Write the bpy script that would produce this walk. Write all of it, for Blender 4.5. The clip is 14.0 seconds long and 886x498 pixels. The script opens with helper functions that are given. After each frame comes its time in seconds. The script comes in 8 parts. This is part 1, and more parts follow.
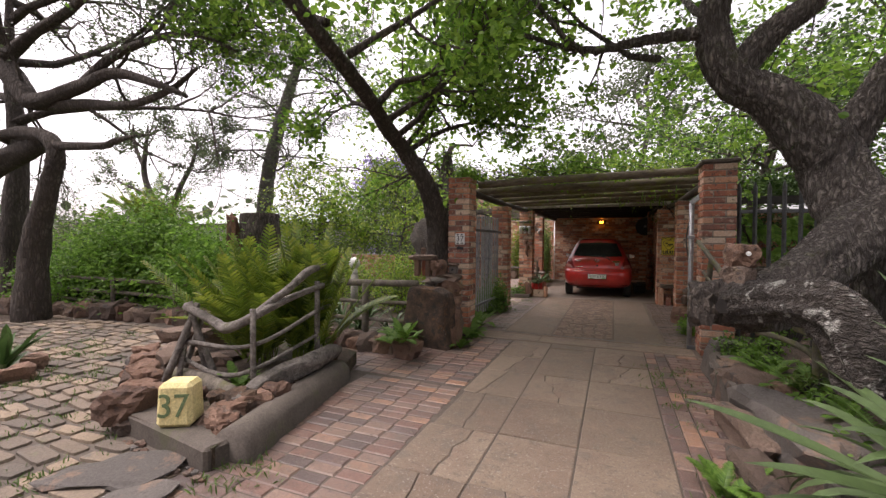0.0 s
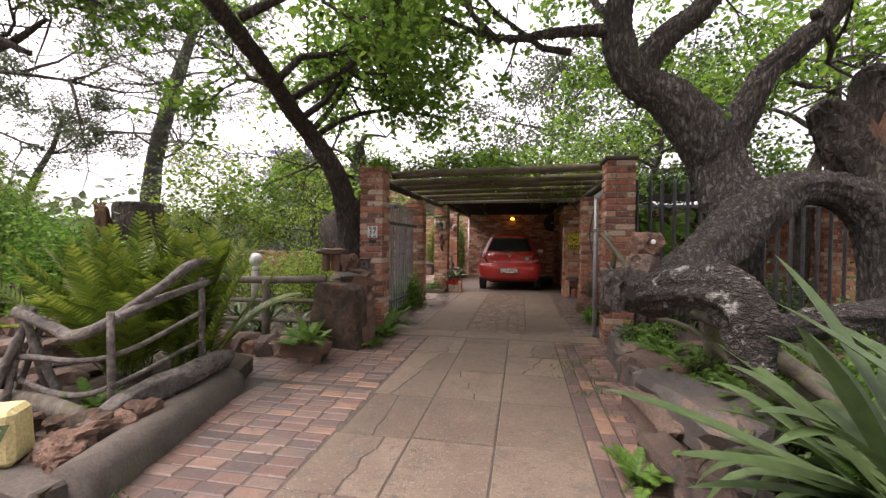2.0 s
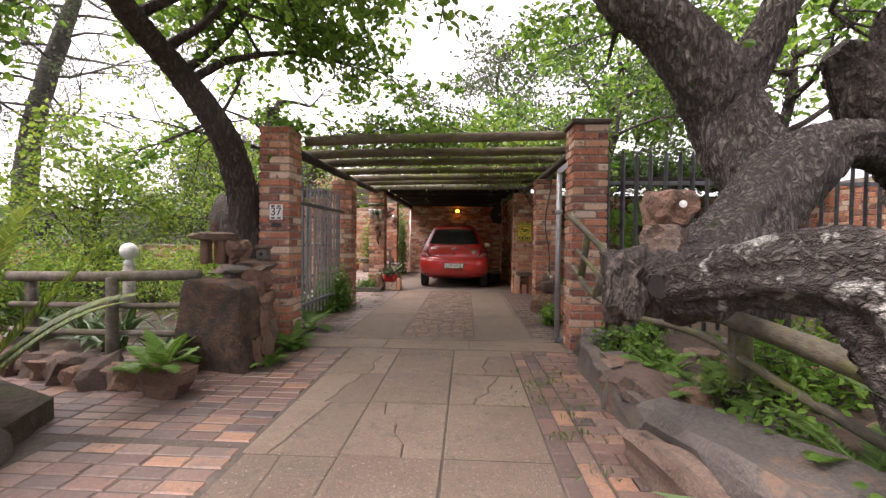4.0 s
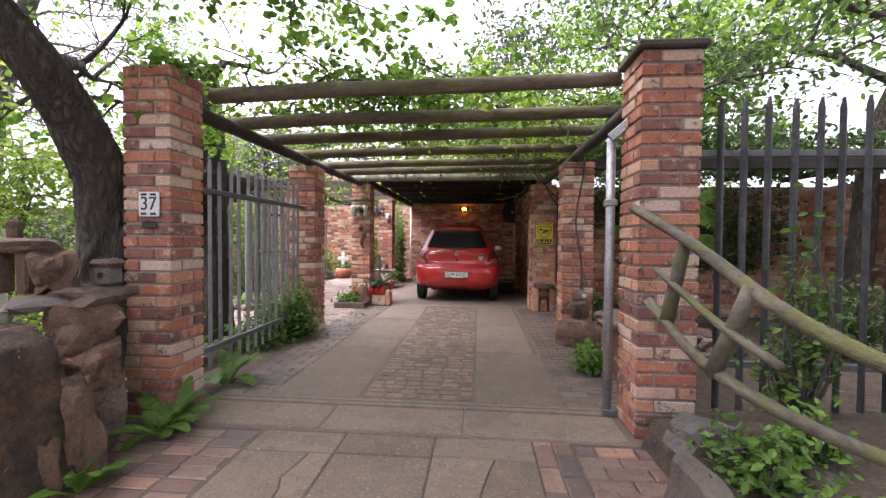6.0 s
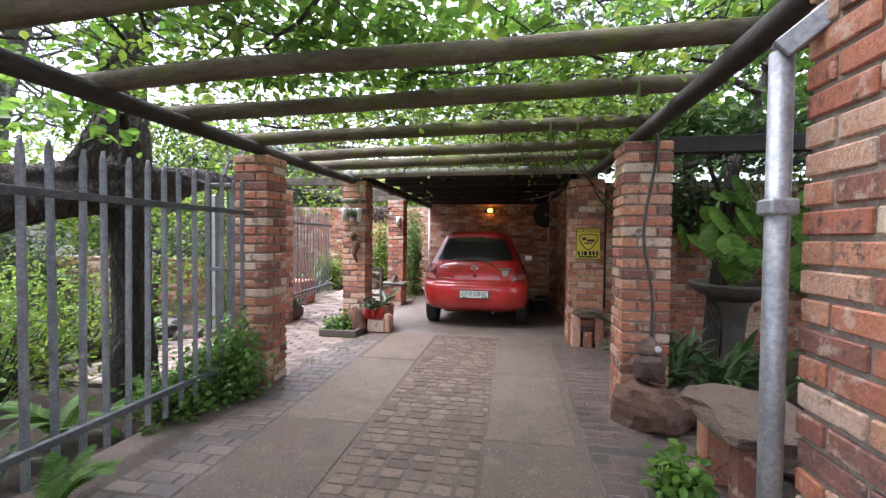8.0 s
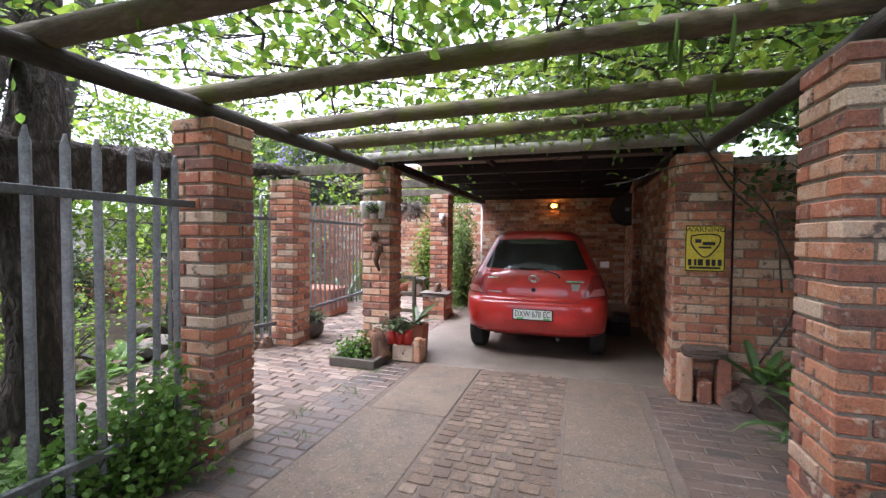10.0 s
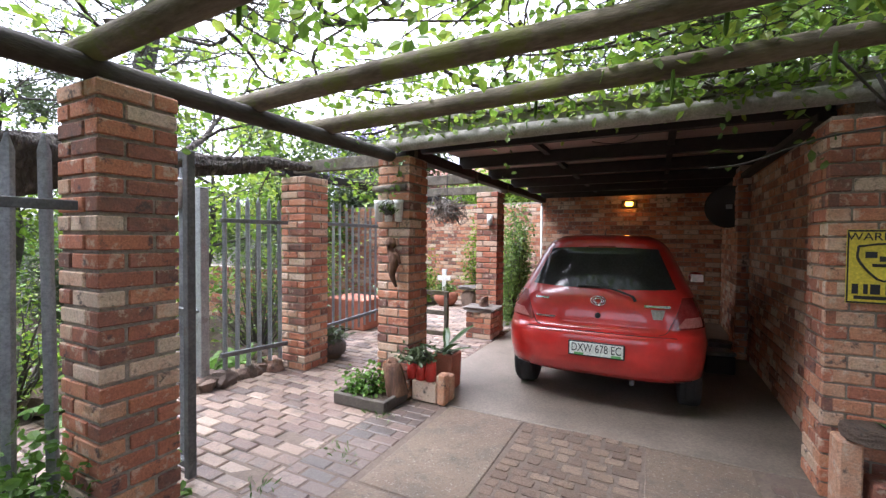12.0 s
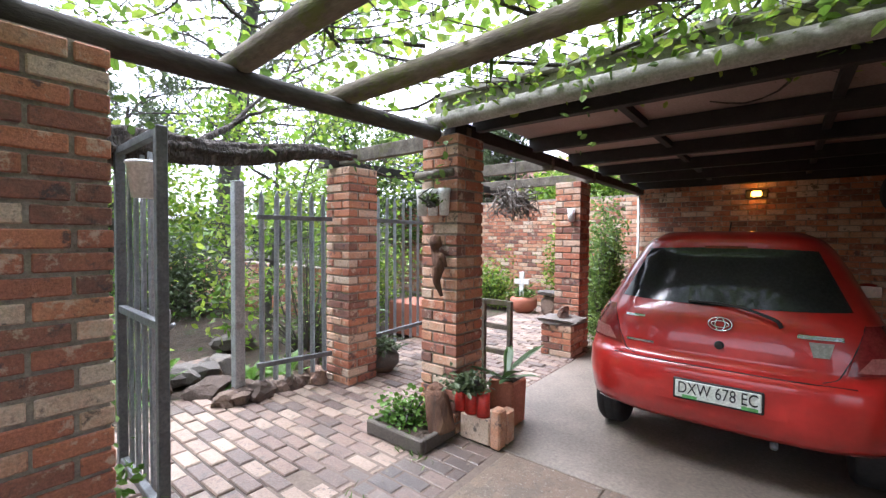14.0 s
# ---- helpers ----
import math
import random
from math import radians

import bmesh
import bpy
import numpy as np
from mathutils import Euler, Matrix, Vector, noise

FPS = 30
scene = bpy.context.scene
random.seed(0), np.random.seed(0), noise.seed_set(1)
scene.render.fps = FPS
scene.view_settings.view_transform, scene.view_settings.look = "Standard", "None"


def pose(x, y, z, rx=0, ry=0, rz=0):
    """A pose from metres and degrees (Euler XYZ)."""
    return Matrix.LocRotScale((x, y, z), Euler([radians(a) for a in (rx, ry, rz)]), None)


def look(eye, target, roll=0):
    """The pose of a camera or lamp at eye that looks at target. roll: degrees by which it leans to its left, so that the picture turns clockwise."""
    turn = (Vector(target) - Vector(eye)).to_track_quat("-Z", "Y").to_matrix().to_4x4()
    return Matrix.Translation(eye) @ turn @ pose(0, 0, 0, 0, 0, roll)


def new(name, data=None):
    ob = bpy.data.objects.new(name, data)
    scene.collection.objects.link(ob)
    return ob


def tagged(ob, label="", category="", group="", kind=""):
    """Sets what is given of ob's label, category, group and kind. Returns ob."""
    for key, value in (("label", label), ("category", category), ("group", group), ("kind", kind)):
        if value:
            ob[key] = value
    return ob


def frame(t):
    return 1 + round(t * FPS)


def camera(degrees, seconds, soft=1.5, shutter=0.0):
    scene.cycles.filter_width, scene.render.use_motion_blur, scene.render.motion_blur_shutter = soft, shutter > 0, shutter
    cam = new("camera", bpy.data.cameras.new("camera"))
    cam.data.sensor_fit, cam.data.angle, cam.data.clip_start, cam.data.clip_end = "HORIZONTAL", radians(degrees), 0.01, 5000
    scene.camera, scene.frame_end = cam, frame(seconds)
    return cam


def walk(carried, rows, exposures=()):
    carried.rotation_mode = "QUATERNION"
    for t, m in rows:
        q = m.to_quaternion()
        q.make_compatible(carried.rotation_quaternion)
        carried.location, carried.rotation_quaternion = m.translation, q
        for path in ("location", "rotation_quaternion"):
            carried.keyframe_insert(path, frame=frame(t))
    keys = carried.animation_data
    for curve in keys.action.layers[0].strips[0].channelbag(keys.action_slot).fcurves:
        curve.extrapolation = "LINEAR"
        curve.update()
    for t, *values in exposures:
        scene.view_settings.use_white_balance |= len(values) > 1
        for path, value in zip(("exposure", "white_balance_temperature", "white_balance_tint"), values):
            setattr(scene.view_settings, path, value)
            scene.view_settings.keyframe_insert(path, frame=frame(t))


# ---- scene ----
cam = camera(92.9, 14.0, soft=1.35)
METRES, EYE, TILT, LEAN, TURN = 8.8, 1.43, 0.0, 0.0, 22.0
EXPOSURES = [(0.0, 1.06, 6700, 23), (3.5, 1.62, 6700, 26), (6.5, 2.2, 6000, 27), (8.2, 2.26, 5650, 20), (11.0, 2.2, 5700, 19), (14.0, 2.3, 5600, 16)]
ROWS = [
    (0.0, 0.0, 0.0, 0.0, 0.01, -1.0, -0.52),
    (0.5, 0.0003, 0.001, -0.0001, -2.58, -1.0, -0.54),
    (1.0, -0.0001, 0.0026, -0.0002, -4.82, -1.03, -0.56),
    (1.5, 0.0009, 0.0103, -0.002, -7.6, -1.12, -0.59),
    (2.0, 0.0064, 0.0312, -0.0079, -11.39, -1.2, -0.56),
    (2.5, 0.0104, 0.0608, -0.0149, -15.62, -1.19, -0.69),
    (3.0, 0.0188, 0.0942, -0.0198, -18.15, -1.25, -0.65),
    (3.5, 0.0366, 0.1294, -0.0274, -18.91, -1.32, -0.66),
    (6.0, 0.1525, 0.3627, -0.0198, -17.15, -1.37, -0.56),
    (6.5, 0.1785, 0.4045, -0.0169, -16.16, -1.35, -0.61),
    (7.0, 0.2014, 0.4473, -0.0095, -15.25, -1.34, -0.55),
    (7.5, 0.2213, 0.4928, -0.0029, -13.8, -1.38, -0.6),
    (8.0, 0.2407, 0.5346, -0.001, -12.62, -1.42, -0.59),
    (10.5, 0.3059, 0.7404, 0.0036, -1.66, -1.5, -0.55),
    (11.0, 0.3155, 0.7744, 0.0072, 0.93, -1.48, -0.53),
    (11.5, 0.3309, 0.8023, 0.0089, 2.92, -1.43, -0.45),
    (12.0, 0.3421, 0.8244, 0.009, 4.91, -1.45, -0.51),
    (12.5, 0.3504, 0.8482, 0.0082, 7.41, -1.44, -0.5),
    (13.0, 0.3551, 0.8703, 0.0079, 9.71, -1.44, -0.48),
    (13.5, 0.3598, 0.8942, 0.0079, 12.38, -1.43, -0.41),
    (14.0, 0.3605, 0.9192, 0.007, 16.88, -1.53, -0.44),
]
walk(cam, [(t, pose(0, 0, EYE, TILT, LEAN, TURN) @ pose(METRES * x, METRES * y, METRES * z, 90 + pitch, roll, yaw)) for t, x, y, z, yaw, pitch, roll in ROWS],
     exposures=EXPOSURES)

# ---- sky and sun: a bright overcast day ----
world = bpy.data.worlds.new("overcast")
scene.world = world
world.use_nodes = True
wn, wl = world.node_tree.nodes, world.node_tree.links
wn.clear()
sky = wn.new("ShaderNodeTexSky")
sky.sky_type = 'NISHITA'
sky.sun_disc = False
sky.sun_elevation, sky.sun_rotation = radians(62), radians(303)
sky.air_density, sky.dust_density, sky.ozone_density = 1.0, 4.0, 1.0
grey = wn.new("ShaderNodeHueSaturation")
grey.inputs["Saturation"].default_value = 0.2
background = wn.new("ShaderNodeBackground")
background.inputs["Strength"].default_value = 0.15
world_out = wn.new("ShaderNodeOutputWorld")
wl.new(sky.outputs["Color"], grey.inputs["Color"])
wl.new(grey.outputs["Color"], background.inputs["Color"])
wl.new(background.outputs["Background"], world_out.inputs["Surface"])
sun = new("sun", bpy.data.lights.new("sun", 'SUN'))
sun.data.energy, sun.data.angle, sun.data.color = 2.1, radians(35), (1.0, 0.96, 0.9)
sun.matrix_world = look((-14, -1, 30), (0, 8, 0))

# ---- materials ----
def mat(name, cols, scale=8.0, rough=0.8, bump=0.3, vary=None, metal=0.0, blotch=None, fine=60.0, soft=0.0, spec=0.5, stretch=(1, 1, 1), coat=0.0, crack=0.0, deep=0.01):
    """cols: colours from dark to light. vary: 'object' or 'island' picks the colour per piece.
    blotch: (colour, scale, threshold, amount) for stains. soft: share of light let through (leaves)."""
    m = bpy.data.materials.new(name)
    m.use_nodes = True
    n, l = m.node_tree.nodes, m.node_tree.links
    n.clear()
    out = n.new("ShaderNodeOutputMaterial")
    p = n.new("ShaderNodeBsdfPrincipled")
    geo = n.new("ShaderNodeNewGeometry")
    mp = n.new("ShaderNodeMapping")
    mp.inputs["Scale"].default_value = stretch
    l.new(geo.outputs["Position"], mp.inputs["Vector"])
    no = n.new("ShaderNodeTexNoise")
    no.inputs["Scale"].default_value, no.inputs["Detail"].default_value, no.inputs["Roughness"].default_value = scale, 5.0, 0.65
    l.new(mp.outputs["Vector"], no.inputs["Vector"])
    ramp = n.new("ShaderNodeValToRGB")
    e = ramp.color_ramp.elements
    while len(e) < len(cols):
        e.new(0.5)
    lo, hi = (0.0, 1.0) if vary else (0.3, 0.7)
    for i, c in enumerate(cols):
        e[i].position = lo + (hi - lo) * i / max(1, len(cols) - 1)
        e[i].color = (*c, 1)
    if vary:
        if vary == 'object':
            src = n.new("ShaderNodeObjectInfo").outputs["Random"]
        else:
            src = geo.outputs["Random Per Island"]
        add = n.new("ShaderNodeMath")
        add.operation = 'MULTIPLY_ADD'
        l.new(no.outputs["Fac"], add.inputs[0])
        add.inputs[1].default_value = 0.45
        sub = n.new("ShaderNodeMath")
        sub.operation = 'MULTIPLY_ADD'
        l.new(src, sub.inputs[0])
        sub.inputs[1].default_value, sub.inputs[2].default_value = 0.98, -0.19
        l.new(sub.outputs[0], add.inputs[2])
        l.new(add.outputs[0], ramp.inputs["Fac"])
    else:
        l.new(no.outputs["Fac"], ramp.inputs["Fac"])
    colour = ramp.outputs["Color"]
    fi = n.new("ShaderNodeTexNoise")
    fi.inputs["Scale"].default_value, fi.inputs["Detail"].default_value, fi.inputs["Roughness"].default_value = fine, 4.0, 0.7
    l.new(mp.outputs["Vector"], fi.inputs["Vector"])
    hsv = n.new("ShaderNodeHueSaturation")
    mr = n.new("ShaderNodeMapRange")
    mr.inputs["From Min"].default_value, mr.inputs["From Max"].default_value = 0.3, 0.7
    mr.inputs["To Min"].default_value, mr.inputs["To Max"].default_value = 0.72, 1.28
    l.new(fi.outputs["Fac"], mr.inputs["Value"])
    l.new(mr.outputs["Result"], hsv.inputs["Value"])
    l.new(colour, hsv.inputs["Color"])
    colour = hsv.outputs["Color"]
    if crack:
        wob = n.new("ShaderNodeVectorMath")
        wob.operation = 'MULTIPLY_ADD'
        l.new(no.outputs["Color"], wob.inputs[0])
        wob.inputs[1].default_value = (0.09, 0.09, 0.09)
        l.new(mp.outputs["Vector"], wob.inputs[2])
        vo = n.new("ShaderNodeTexVoronoi")
        vo.feature = 'DISTANCE_TO_EDGE'
        vo.inputs["Scale"].default_value = crack
        l.new(wob.outputs["Vector"], vo.inputs["Vector"])
        cr = n.new("ShaderNodeMapRange")
        cr.inputs["From Min"].default_value, cr.inputs["From Max"].default_value = 0.0, 0.3
        cr.inputs["To Min"].default_value = 0.12
        l.new(vo.outputs["Distance"], cr.inputs["Value"])
        cx = n.new("ShaderNodeMix")
        cx.data_type = 'RGBA'
        l.new(cr.outputs["Result"], cx.inputs["Factor"])
        cx.inputs["A"].default_value = (0.06, 0.048, 0.04, 1)
        l.new(colour, cx.inputs["B"])
        colour = cx.outputs["Result"]
    where = geo.outputs["Position"]
    if vary and not soft:
        shift = n.new("ShaderNodeVectorMath")
        shift.operation = 'MULTIPLY_ADD'
        l.new(src, shift.inputs[0])
        shift.inputs[1].default_value = (31.0, 17.0, 23.0)
        l.new(geo.outputs["Position"], shift.inputs[2])
        where = shift.outputs["Vector"]
    for bc, bs, bt, ba in (blotch or ()):
        bn = n.new("ShaderNodeTexNoise")
        bn.inputs["Scale"].default_value, bn.inputs["Detail"].default_value, bn.inputs["Roughness"].default_value = bs, 6.0, 0.7
        l.new(where, bn.inputs["Vector"])
        br = n.new("ShaderNodeMapRange")
        br.inputs["From Min"].default_value, br.inputs["From Max"].default_value = bt, bt + 0.08
        br.inputs["To Max"].default_value = ba
        l.new(bn.outputs["Fac"], br.inputs["Value"])
        mx = n.new("ShaderNodeMix")
        mx.data_type = 'RGBA'
        l.new(br.outputs["Result"], mx.inputs["Factor"])
        l.new(colour, mx.inputs["A"])
        mx.inputs["B"].default_value = (*bc, 1)
        colour = mx.outputs["Result"]
    l.new(colour, p.inputs["Base Color"])
    p.inputs["Roughness"].default_value, p.inputs["Metallic"].default_value = rough, metal
    p.inputs["Specular IOR Level"].default_value = spec
    p.inputs["Coat Weight"].default_value = coat
    if bump:
        b = n.new("ShaderNodeBump")
        b.inputs["Strength"].default_value, b.inputs["Distance"].default_value = bump, deep
        sm = n.new("ShaderNodeMath")
        sm.operation = 'ADD'
        l.new(no.outputs["Fac"], sm.inputs[0])
        l.new(fi.outputs["Fac"], sm.inputs[1])
        height = sm.outputs[0]
        if crack:
            s2 = n.new("ShaderNodeMath")
            s2.operation = 'MULTIPLY_ADD'
            l.new(cr.outputs["Result"], s2.inputs[0])
            s2.inputs[1].default_value = 1.2
            l.new(height, s2.inputs[2])
            height = s2.outputs[0]
        l.new(height, b.inputs["Height"])
        l.new(b.outputs["Normal"], p.inputs["Normal"])
    if soft:
        tr = n.new("ShaderNodeBsdfTranslucent")
        l.new(colour, tr.inputs["Color"])
        mix = n.new("ShaderNodeMixShader")
        mix.inputs["Fac"].default_value = soft
        l.new(p.outputs["BSDF"], mix.inputs[1])
        l.new(tr.outputs["BSDF"], mix.inputs[2])
        l.new(mix.outputs["Shader"], out.inputs["Surface"])
    else:
        l.new(p.outputs["BSDF"], out.inputs["Surface"])
    return m


def lit(name, colour, strength):
    m = bpy.data.materials.new(name)
    m.use_nodes = True
    p = m.node_tree.nodes["Principled BSDF"]
    p.inputs["Base Color"].default_value = (*colour, 1)
    p.inputs["Emission Color"].default_value = (*colour, 1)
    p.inputs["Emission Strength"].default_value = strength
    return m


BRICKS = [(0.16, 0.088, 0.07), (0.29, 0.12, 0.08), (0.40, 0.15, 0.088), (0.48, 0.19, 0.105), (0.50, 0.25, 0.145), (0.55, 0.36, 0.25), (0.59, 0.46, 0.35)]
FLASH = [((0.15, 0.09, 0.078), 38.0, 0.57, 0.45), ((0.60, 0.48, 0.37), 12.0, 0.55, 0.65), ((0.07, 0.056, 0.058), 11.0, 0.57, 0.85)]
M_BRICK = mat("face_brick", BRICKS, 14, 0.85, 0.5, 'object', blotch=FLASH, fine=90)
M_BRICK_I = mat("face_brick_wall", BRICKS, 14, 0.85, 0.5, 'island', blotch=FLASH, fine=90)
M_MORTAR = mat("mortar", [(0.24, 0.205, 0.17), (0.36, 0.31, 0.255)], 20, 0.95, 0.6)
PAVES = [(0.075, 0.06, 0.055), (0.115, 0.08, 0.07), (0.145, 0.088, 0.07), (0.17, 0.10, 0.078), (0.165, 0.115, 0.092), (0.20, 0.135, 0.105), (0.32, 0.18, 0.115)]
WET = [((0.07, 0.058, 0.05), 19.0, 0.56, 0.6), ((0.30, 0.25, 0.21), 33.0, 0.59, 0.5), ((0.10, 0.085, 0.075), 1.7, 0.55, 0.55), ((0.09, 0.10, 0.05), 5.0, 0.66, 0.5)]
M_PAVE = mat("paving_brick", PAVES, 10, 0.45, 0.4, 'object', blotch=WET, fine=70)
COURT = [(0.095, 0.074, 0.065), (0.15, 0.104, 0.085), (0.21, 0.145, 0.113), (0.255, 0.185, 0.141), (0.315, 0.24, 0.185)]
M_COURT = mat("courtyard_brick", COURT, 10, 0.42, 0.4, 'object', blotch=WET, fine=70)
M_COURT_I = mat("courtyard_brick_field", COURT, 10, 0.42, 0.4, 'island', blotch=WET, fine=70)
M_PAVE_I = mat("paving_brick_field", PAVES, 10, 0.45, 0.4, 'island', blotch=WET, fine=70)
SLABS = [(0.15, 0.111, 0.078), (0.19, 0.143, 0.102), (0.24, 0.182, 0.13)]
M_SLAB = mat("concrete_slab", SLABS, 3.5, 0.6, 0.6, 'object', blotch=[((0.29, 0.21, 0.145), 7.0, 0.56, 0.45), ((0.085, 0.07, 0.056), 12.0, 0.57, 0.55), ((0.16, 0.105, 0.075), 1.3, 0.50, 0.4), ((0.10, 0.085, 0.072), 3.4, 0.52, 0.4), ((0.42, 0.38, 0.33), 58.0, 0.575, 0.75), ((0.05, 0.042, 0.038), 64.0, 0.565, 0.7)], fine=170, deep=0.02)
YARD = [(0.075, 0.064, 0.06), (0.105, 0.085, 0.076), (0.135, 0.10, 0.085), (0.16, 0.115, 0.095), (0.20, 0.15, 0.125)]
M_YARD = mat("yard_brick", YARD, 10, 0.35, 0.4, 'object', blotch=WET, fine=70)
M_YARD_I = mat("yard_brick_field", YARD, 10, 0.35, 0.4, 'island', blotch=WET, fine=70)
M_FLAG = mat("flagstone", [(0.095, 0.08, 0.064), (0.145, 0.115, 0.088), (0.20, 0.155, 0.112), (0.27, 0.205, 0.14)], 7, 0.8, 0.7, 'object', deep=0.02, blotch=[((0.10, 0.10, 0.09), 5, 0.56, 0.6), ((0.13, 0.15, 0.06), 4, 0.6, 0.5)])
M_FLAG_I = mat("flagstone_field", [(0.095, 0.08, 0.064), (0.145, 0.115, 0.088), (0.20, 0.155, 0.112), (0.27, 0.205, 0.14)], 7, 0.8, 0.7, 'island', deep=0.02, blotch=[((0.10, 0.10, 0.09), 5, 0.56, 0.6), ((0.13, 0.15, 0.06), 4, 0.6, 0.5)])
M_DRIFT = mat("driftwood", [(0.085, 0.075, 0.064), (0.155, 0.138, 0.12), (0.27, 0.245, 0.215)], 12, 0.9, 0.9, blotch=[((0.06, 0.052, 0.045), 9, 0.57, 0.8), ((0.12, 0.12, 0.05), 4, 0.6, 0.5)], fine=40, deep=0.02)
M_CONCRETE = mat("garage_concrete", [(0.14, 0.115, 0.092), (0.215, 0.18, 0.145)], 2.2, 0.55, 0.25, blotch=[((0.16, 0.12, 0.09), 1.4, 0.58, 0.5)], fine=45)
M_COBBLE = mat("cobble", [(0.135, 0.092, 0.066), (0.18, 0.122, 0.088), (0.215, 0.152, 0.108), (0.26, 0.19, 0.14)], 12, 0.7, 0.9, 'object', fine=70, deep=0.02, blotch=[((0.10, 0.078, 0.06), 9, 0.55, 0.6)])
M_JOINT = mat("joint_soil", [(0.075, 0.06, 0.048), (0.12, 0.10, 0.08)], 12, 0.95, 0.5, blotch=[((0.06, 0.075, 0.035), 3.0, 0.60, 0.6)])
M_JOINT_Y = mat("yard_joint", [(0.12, 0.092, 0.072), (0.17, 0.13, 0.10)], 12, 0.9, 0.5)
M_SOIL = mat("garden_soil", [(0.035, 0.025, 0.018), (0.075, 0.052, 0.036), (0.11, 0.08, 0.056)], 9, 0.95, 0.9, blotch=[((0.045, 0.07, 0.022), 1.6, 0.55, 0.6), ((0.17, 0.12, 0.08), 34, 0.58, 0.7), ((0.02, 0.015, 0.012), 26, 0.57, 0.7)], deep=0.03)
M_ROCK = mat("brown_rock", [(0.09, 0.065, 0.052), (0.16, 0.108, 0.08), (0.23, 0.165, 0.125)], 7, 0.9, 0.9, 'object', deep=0.03, blotch=[((0.06, 0.055, 0.05), 6, 0.56, 0.8), ((0.42, 0.38, 0.33), 9, 0.68, 0.6)])
M_RUST = mat("rust_rock", [(0.10, 0.06, 0.043), (0.185, 0.105, 0.07), (0.26, 0.16, 0.112)], 9, 0.9, 0.9, 'object', deep=0.03, blotch=[((0.07, 0.05, 0.045), 8, 0.55, 0.75), ((0.34, 0.27, 0.21), 14, 0.62, 0.5)])
M_STANDING = mat("dark_mossy_rock", [(0.035, 0.028, 0.022), (0.10, 0.065, 0.044), (0.19, 0.115, 0.068)], 7, 0.9, 1.0, deep=0.04, blotch=[((0.25, 0.125, 0.05), 3.0, 0.54, 0.65), ((0.04, 0.04, 0.036), 10, 0.54, 0.8), ((0.40, 0.38, 0.34), 16, 0.64, 0.8)])
M_SLATE = mat("grey_stone", [(0.07, 0.062, 0.055), (0.115, 0.102, 0.09), (0.165, 0.145, 0.125)], 5, 0.8, 0.8, 'object', deep=0.02, blotch=[((0.28, 0.17, 0.11), 2.5, 0.56, 0.6)])
M_KERB = mat("mossy_cement", [(0.075, 0.063, 0.052), (0.125, 0.105, 0.086)], 6, 0.9, 0.7, blotch=[((0.08, 0.085, 0.04), 3, 0.56, 0.6)])
M_BARK = mat("oak_bark", [(0.105, 0.088, 0.076), (0.19, 0.163, 0.142), (0.30, 0.265, 0.232)], 16, 0.95, 1.0, blotch=[((0.42, 0.40, 0.36), 13.0, 0.63, 0.7), ((0.08, 0.085, 0.03), 2.5, 0.58, 0.6)], fine=38, stretch=(1.0, 1.0, 0.24), crack=24, deep=0.06)
M_BARK_L = mat("fallen_limb_bark", [(0.05, 0.043, 0.038), (0.10, 0.086, 0.075), (0.18, 0.155, 0.135)], 14, 0.95, 1.0, blotch=[((0.58, 0.57, 0.52), 8.0, 0.585, 0.95), ((0.45, 0.44, 0.40), 24.0, 0.60, 0.8)], fine=40, crack=34, deep=0.05, stretch=(0.35, 0.9, 0.9))
M_BARK_D = mat("dark_bark", [(0.055, 0.044, 0.036), (0.115, 0.093, 0.076), (0.19, 0.158, 0.13)], 12, 0.95, 1.0, fine=38, stretch=(1, 1, 0.28), crack=20, deep=0.04)
M_BARK_F = mat("far_bark", [(0.05, 0.045, 0.04), (0.11, 0.10, 0.09)], 6, 0.95, 0.5)
M_WOOD = mat("weathered_wood", [(0.07, 0.058, 0.045), (0.13, 0.112, 0.088), (0.20, 0.175, 0.14)], 9, 0.9, 0.8, blotch=[((0.10, 0.10, 0.035), 4, 0.52, 0.7)], stretch=(1, 0.25, 1))
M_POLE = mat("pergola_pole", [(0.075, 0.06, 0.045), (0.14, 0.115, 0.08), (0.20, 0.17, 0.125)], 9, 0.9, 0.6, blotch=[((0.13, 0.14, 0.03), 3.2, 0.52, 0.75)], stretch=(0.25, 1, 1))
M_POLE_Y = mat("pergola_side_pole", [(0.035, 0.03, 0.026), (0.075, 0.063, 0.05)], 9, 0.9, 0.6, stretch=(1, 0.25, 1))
M_RAIL = mat("mossy_pole", [(0.055, 0.048, 0.036), (0.10, 0.088, 0.064), (0.16, 0.14, 0.105)], 9, 0.9, 0.8, blotch=[((0.12, 0.125, 0.028), 5, 0.49, 0.65)], stretch=(1, 0.3, 0.6))
M_BEAM = mat("dark_timber", [(0.012, 0.010, 0.009), (0.03, 0.025, 0.022)], 9, 0.8, 0.4)
M_BOARD = mat("ceiling_board", [(0.27, 0.19, 0.155), (0.36, 0.265, 0.215)], 3, 0.8, 0.2)
M_FASCIA = mat("pale_fascia", [(0.20, 0.19, 0.165), (0.38, 0.36, 0.32)], 4, 0.8, 0.4, blotch=[((0.16, 0.15, 0.12), 5, 0.56, 0.7)])
M_STEEL = mat("galvanised_steel", [(0.28, 0.29, 0.30), (0.42, 0.43, 0.44)], 12, 0.5, 0.15, metal=0.6, blotch=[((0.22, 0.19, 0.17), 7, 0.6, 0.6)])
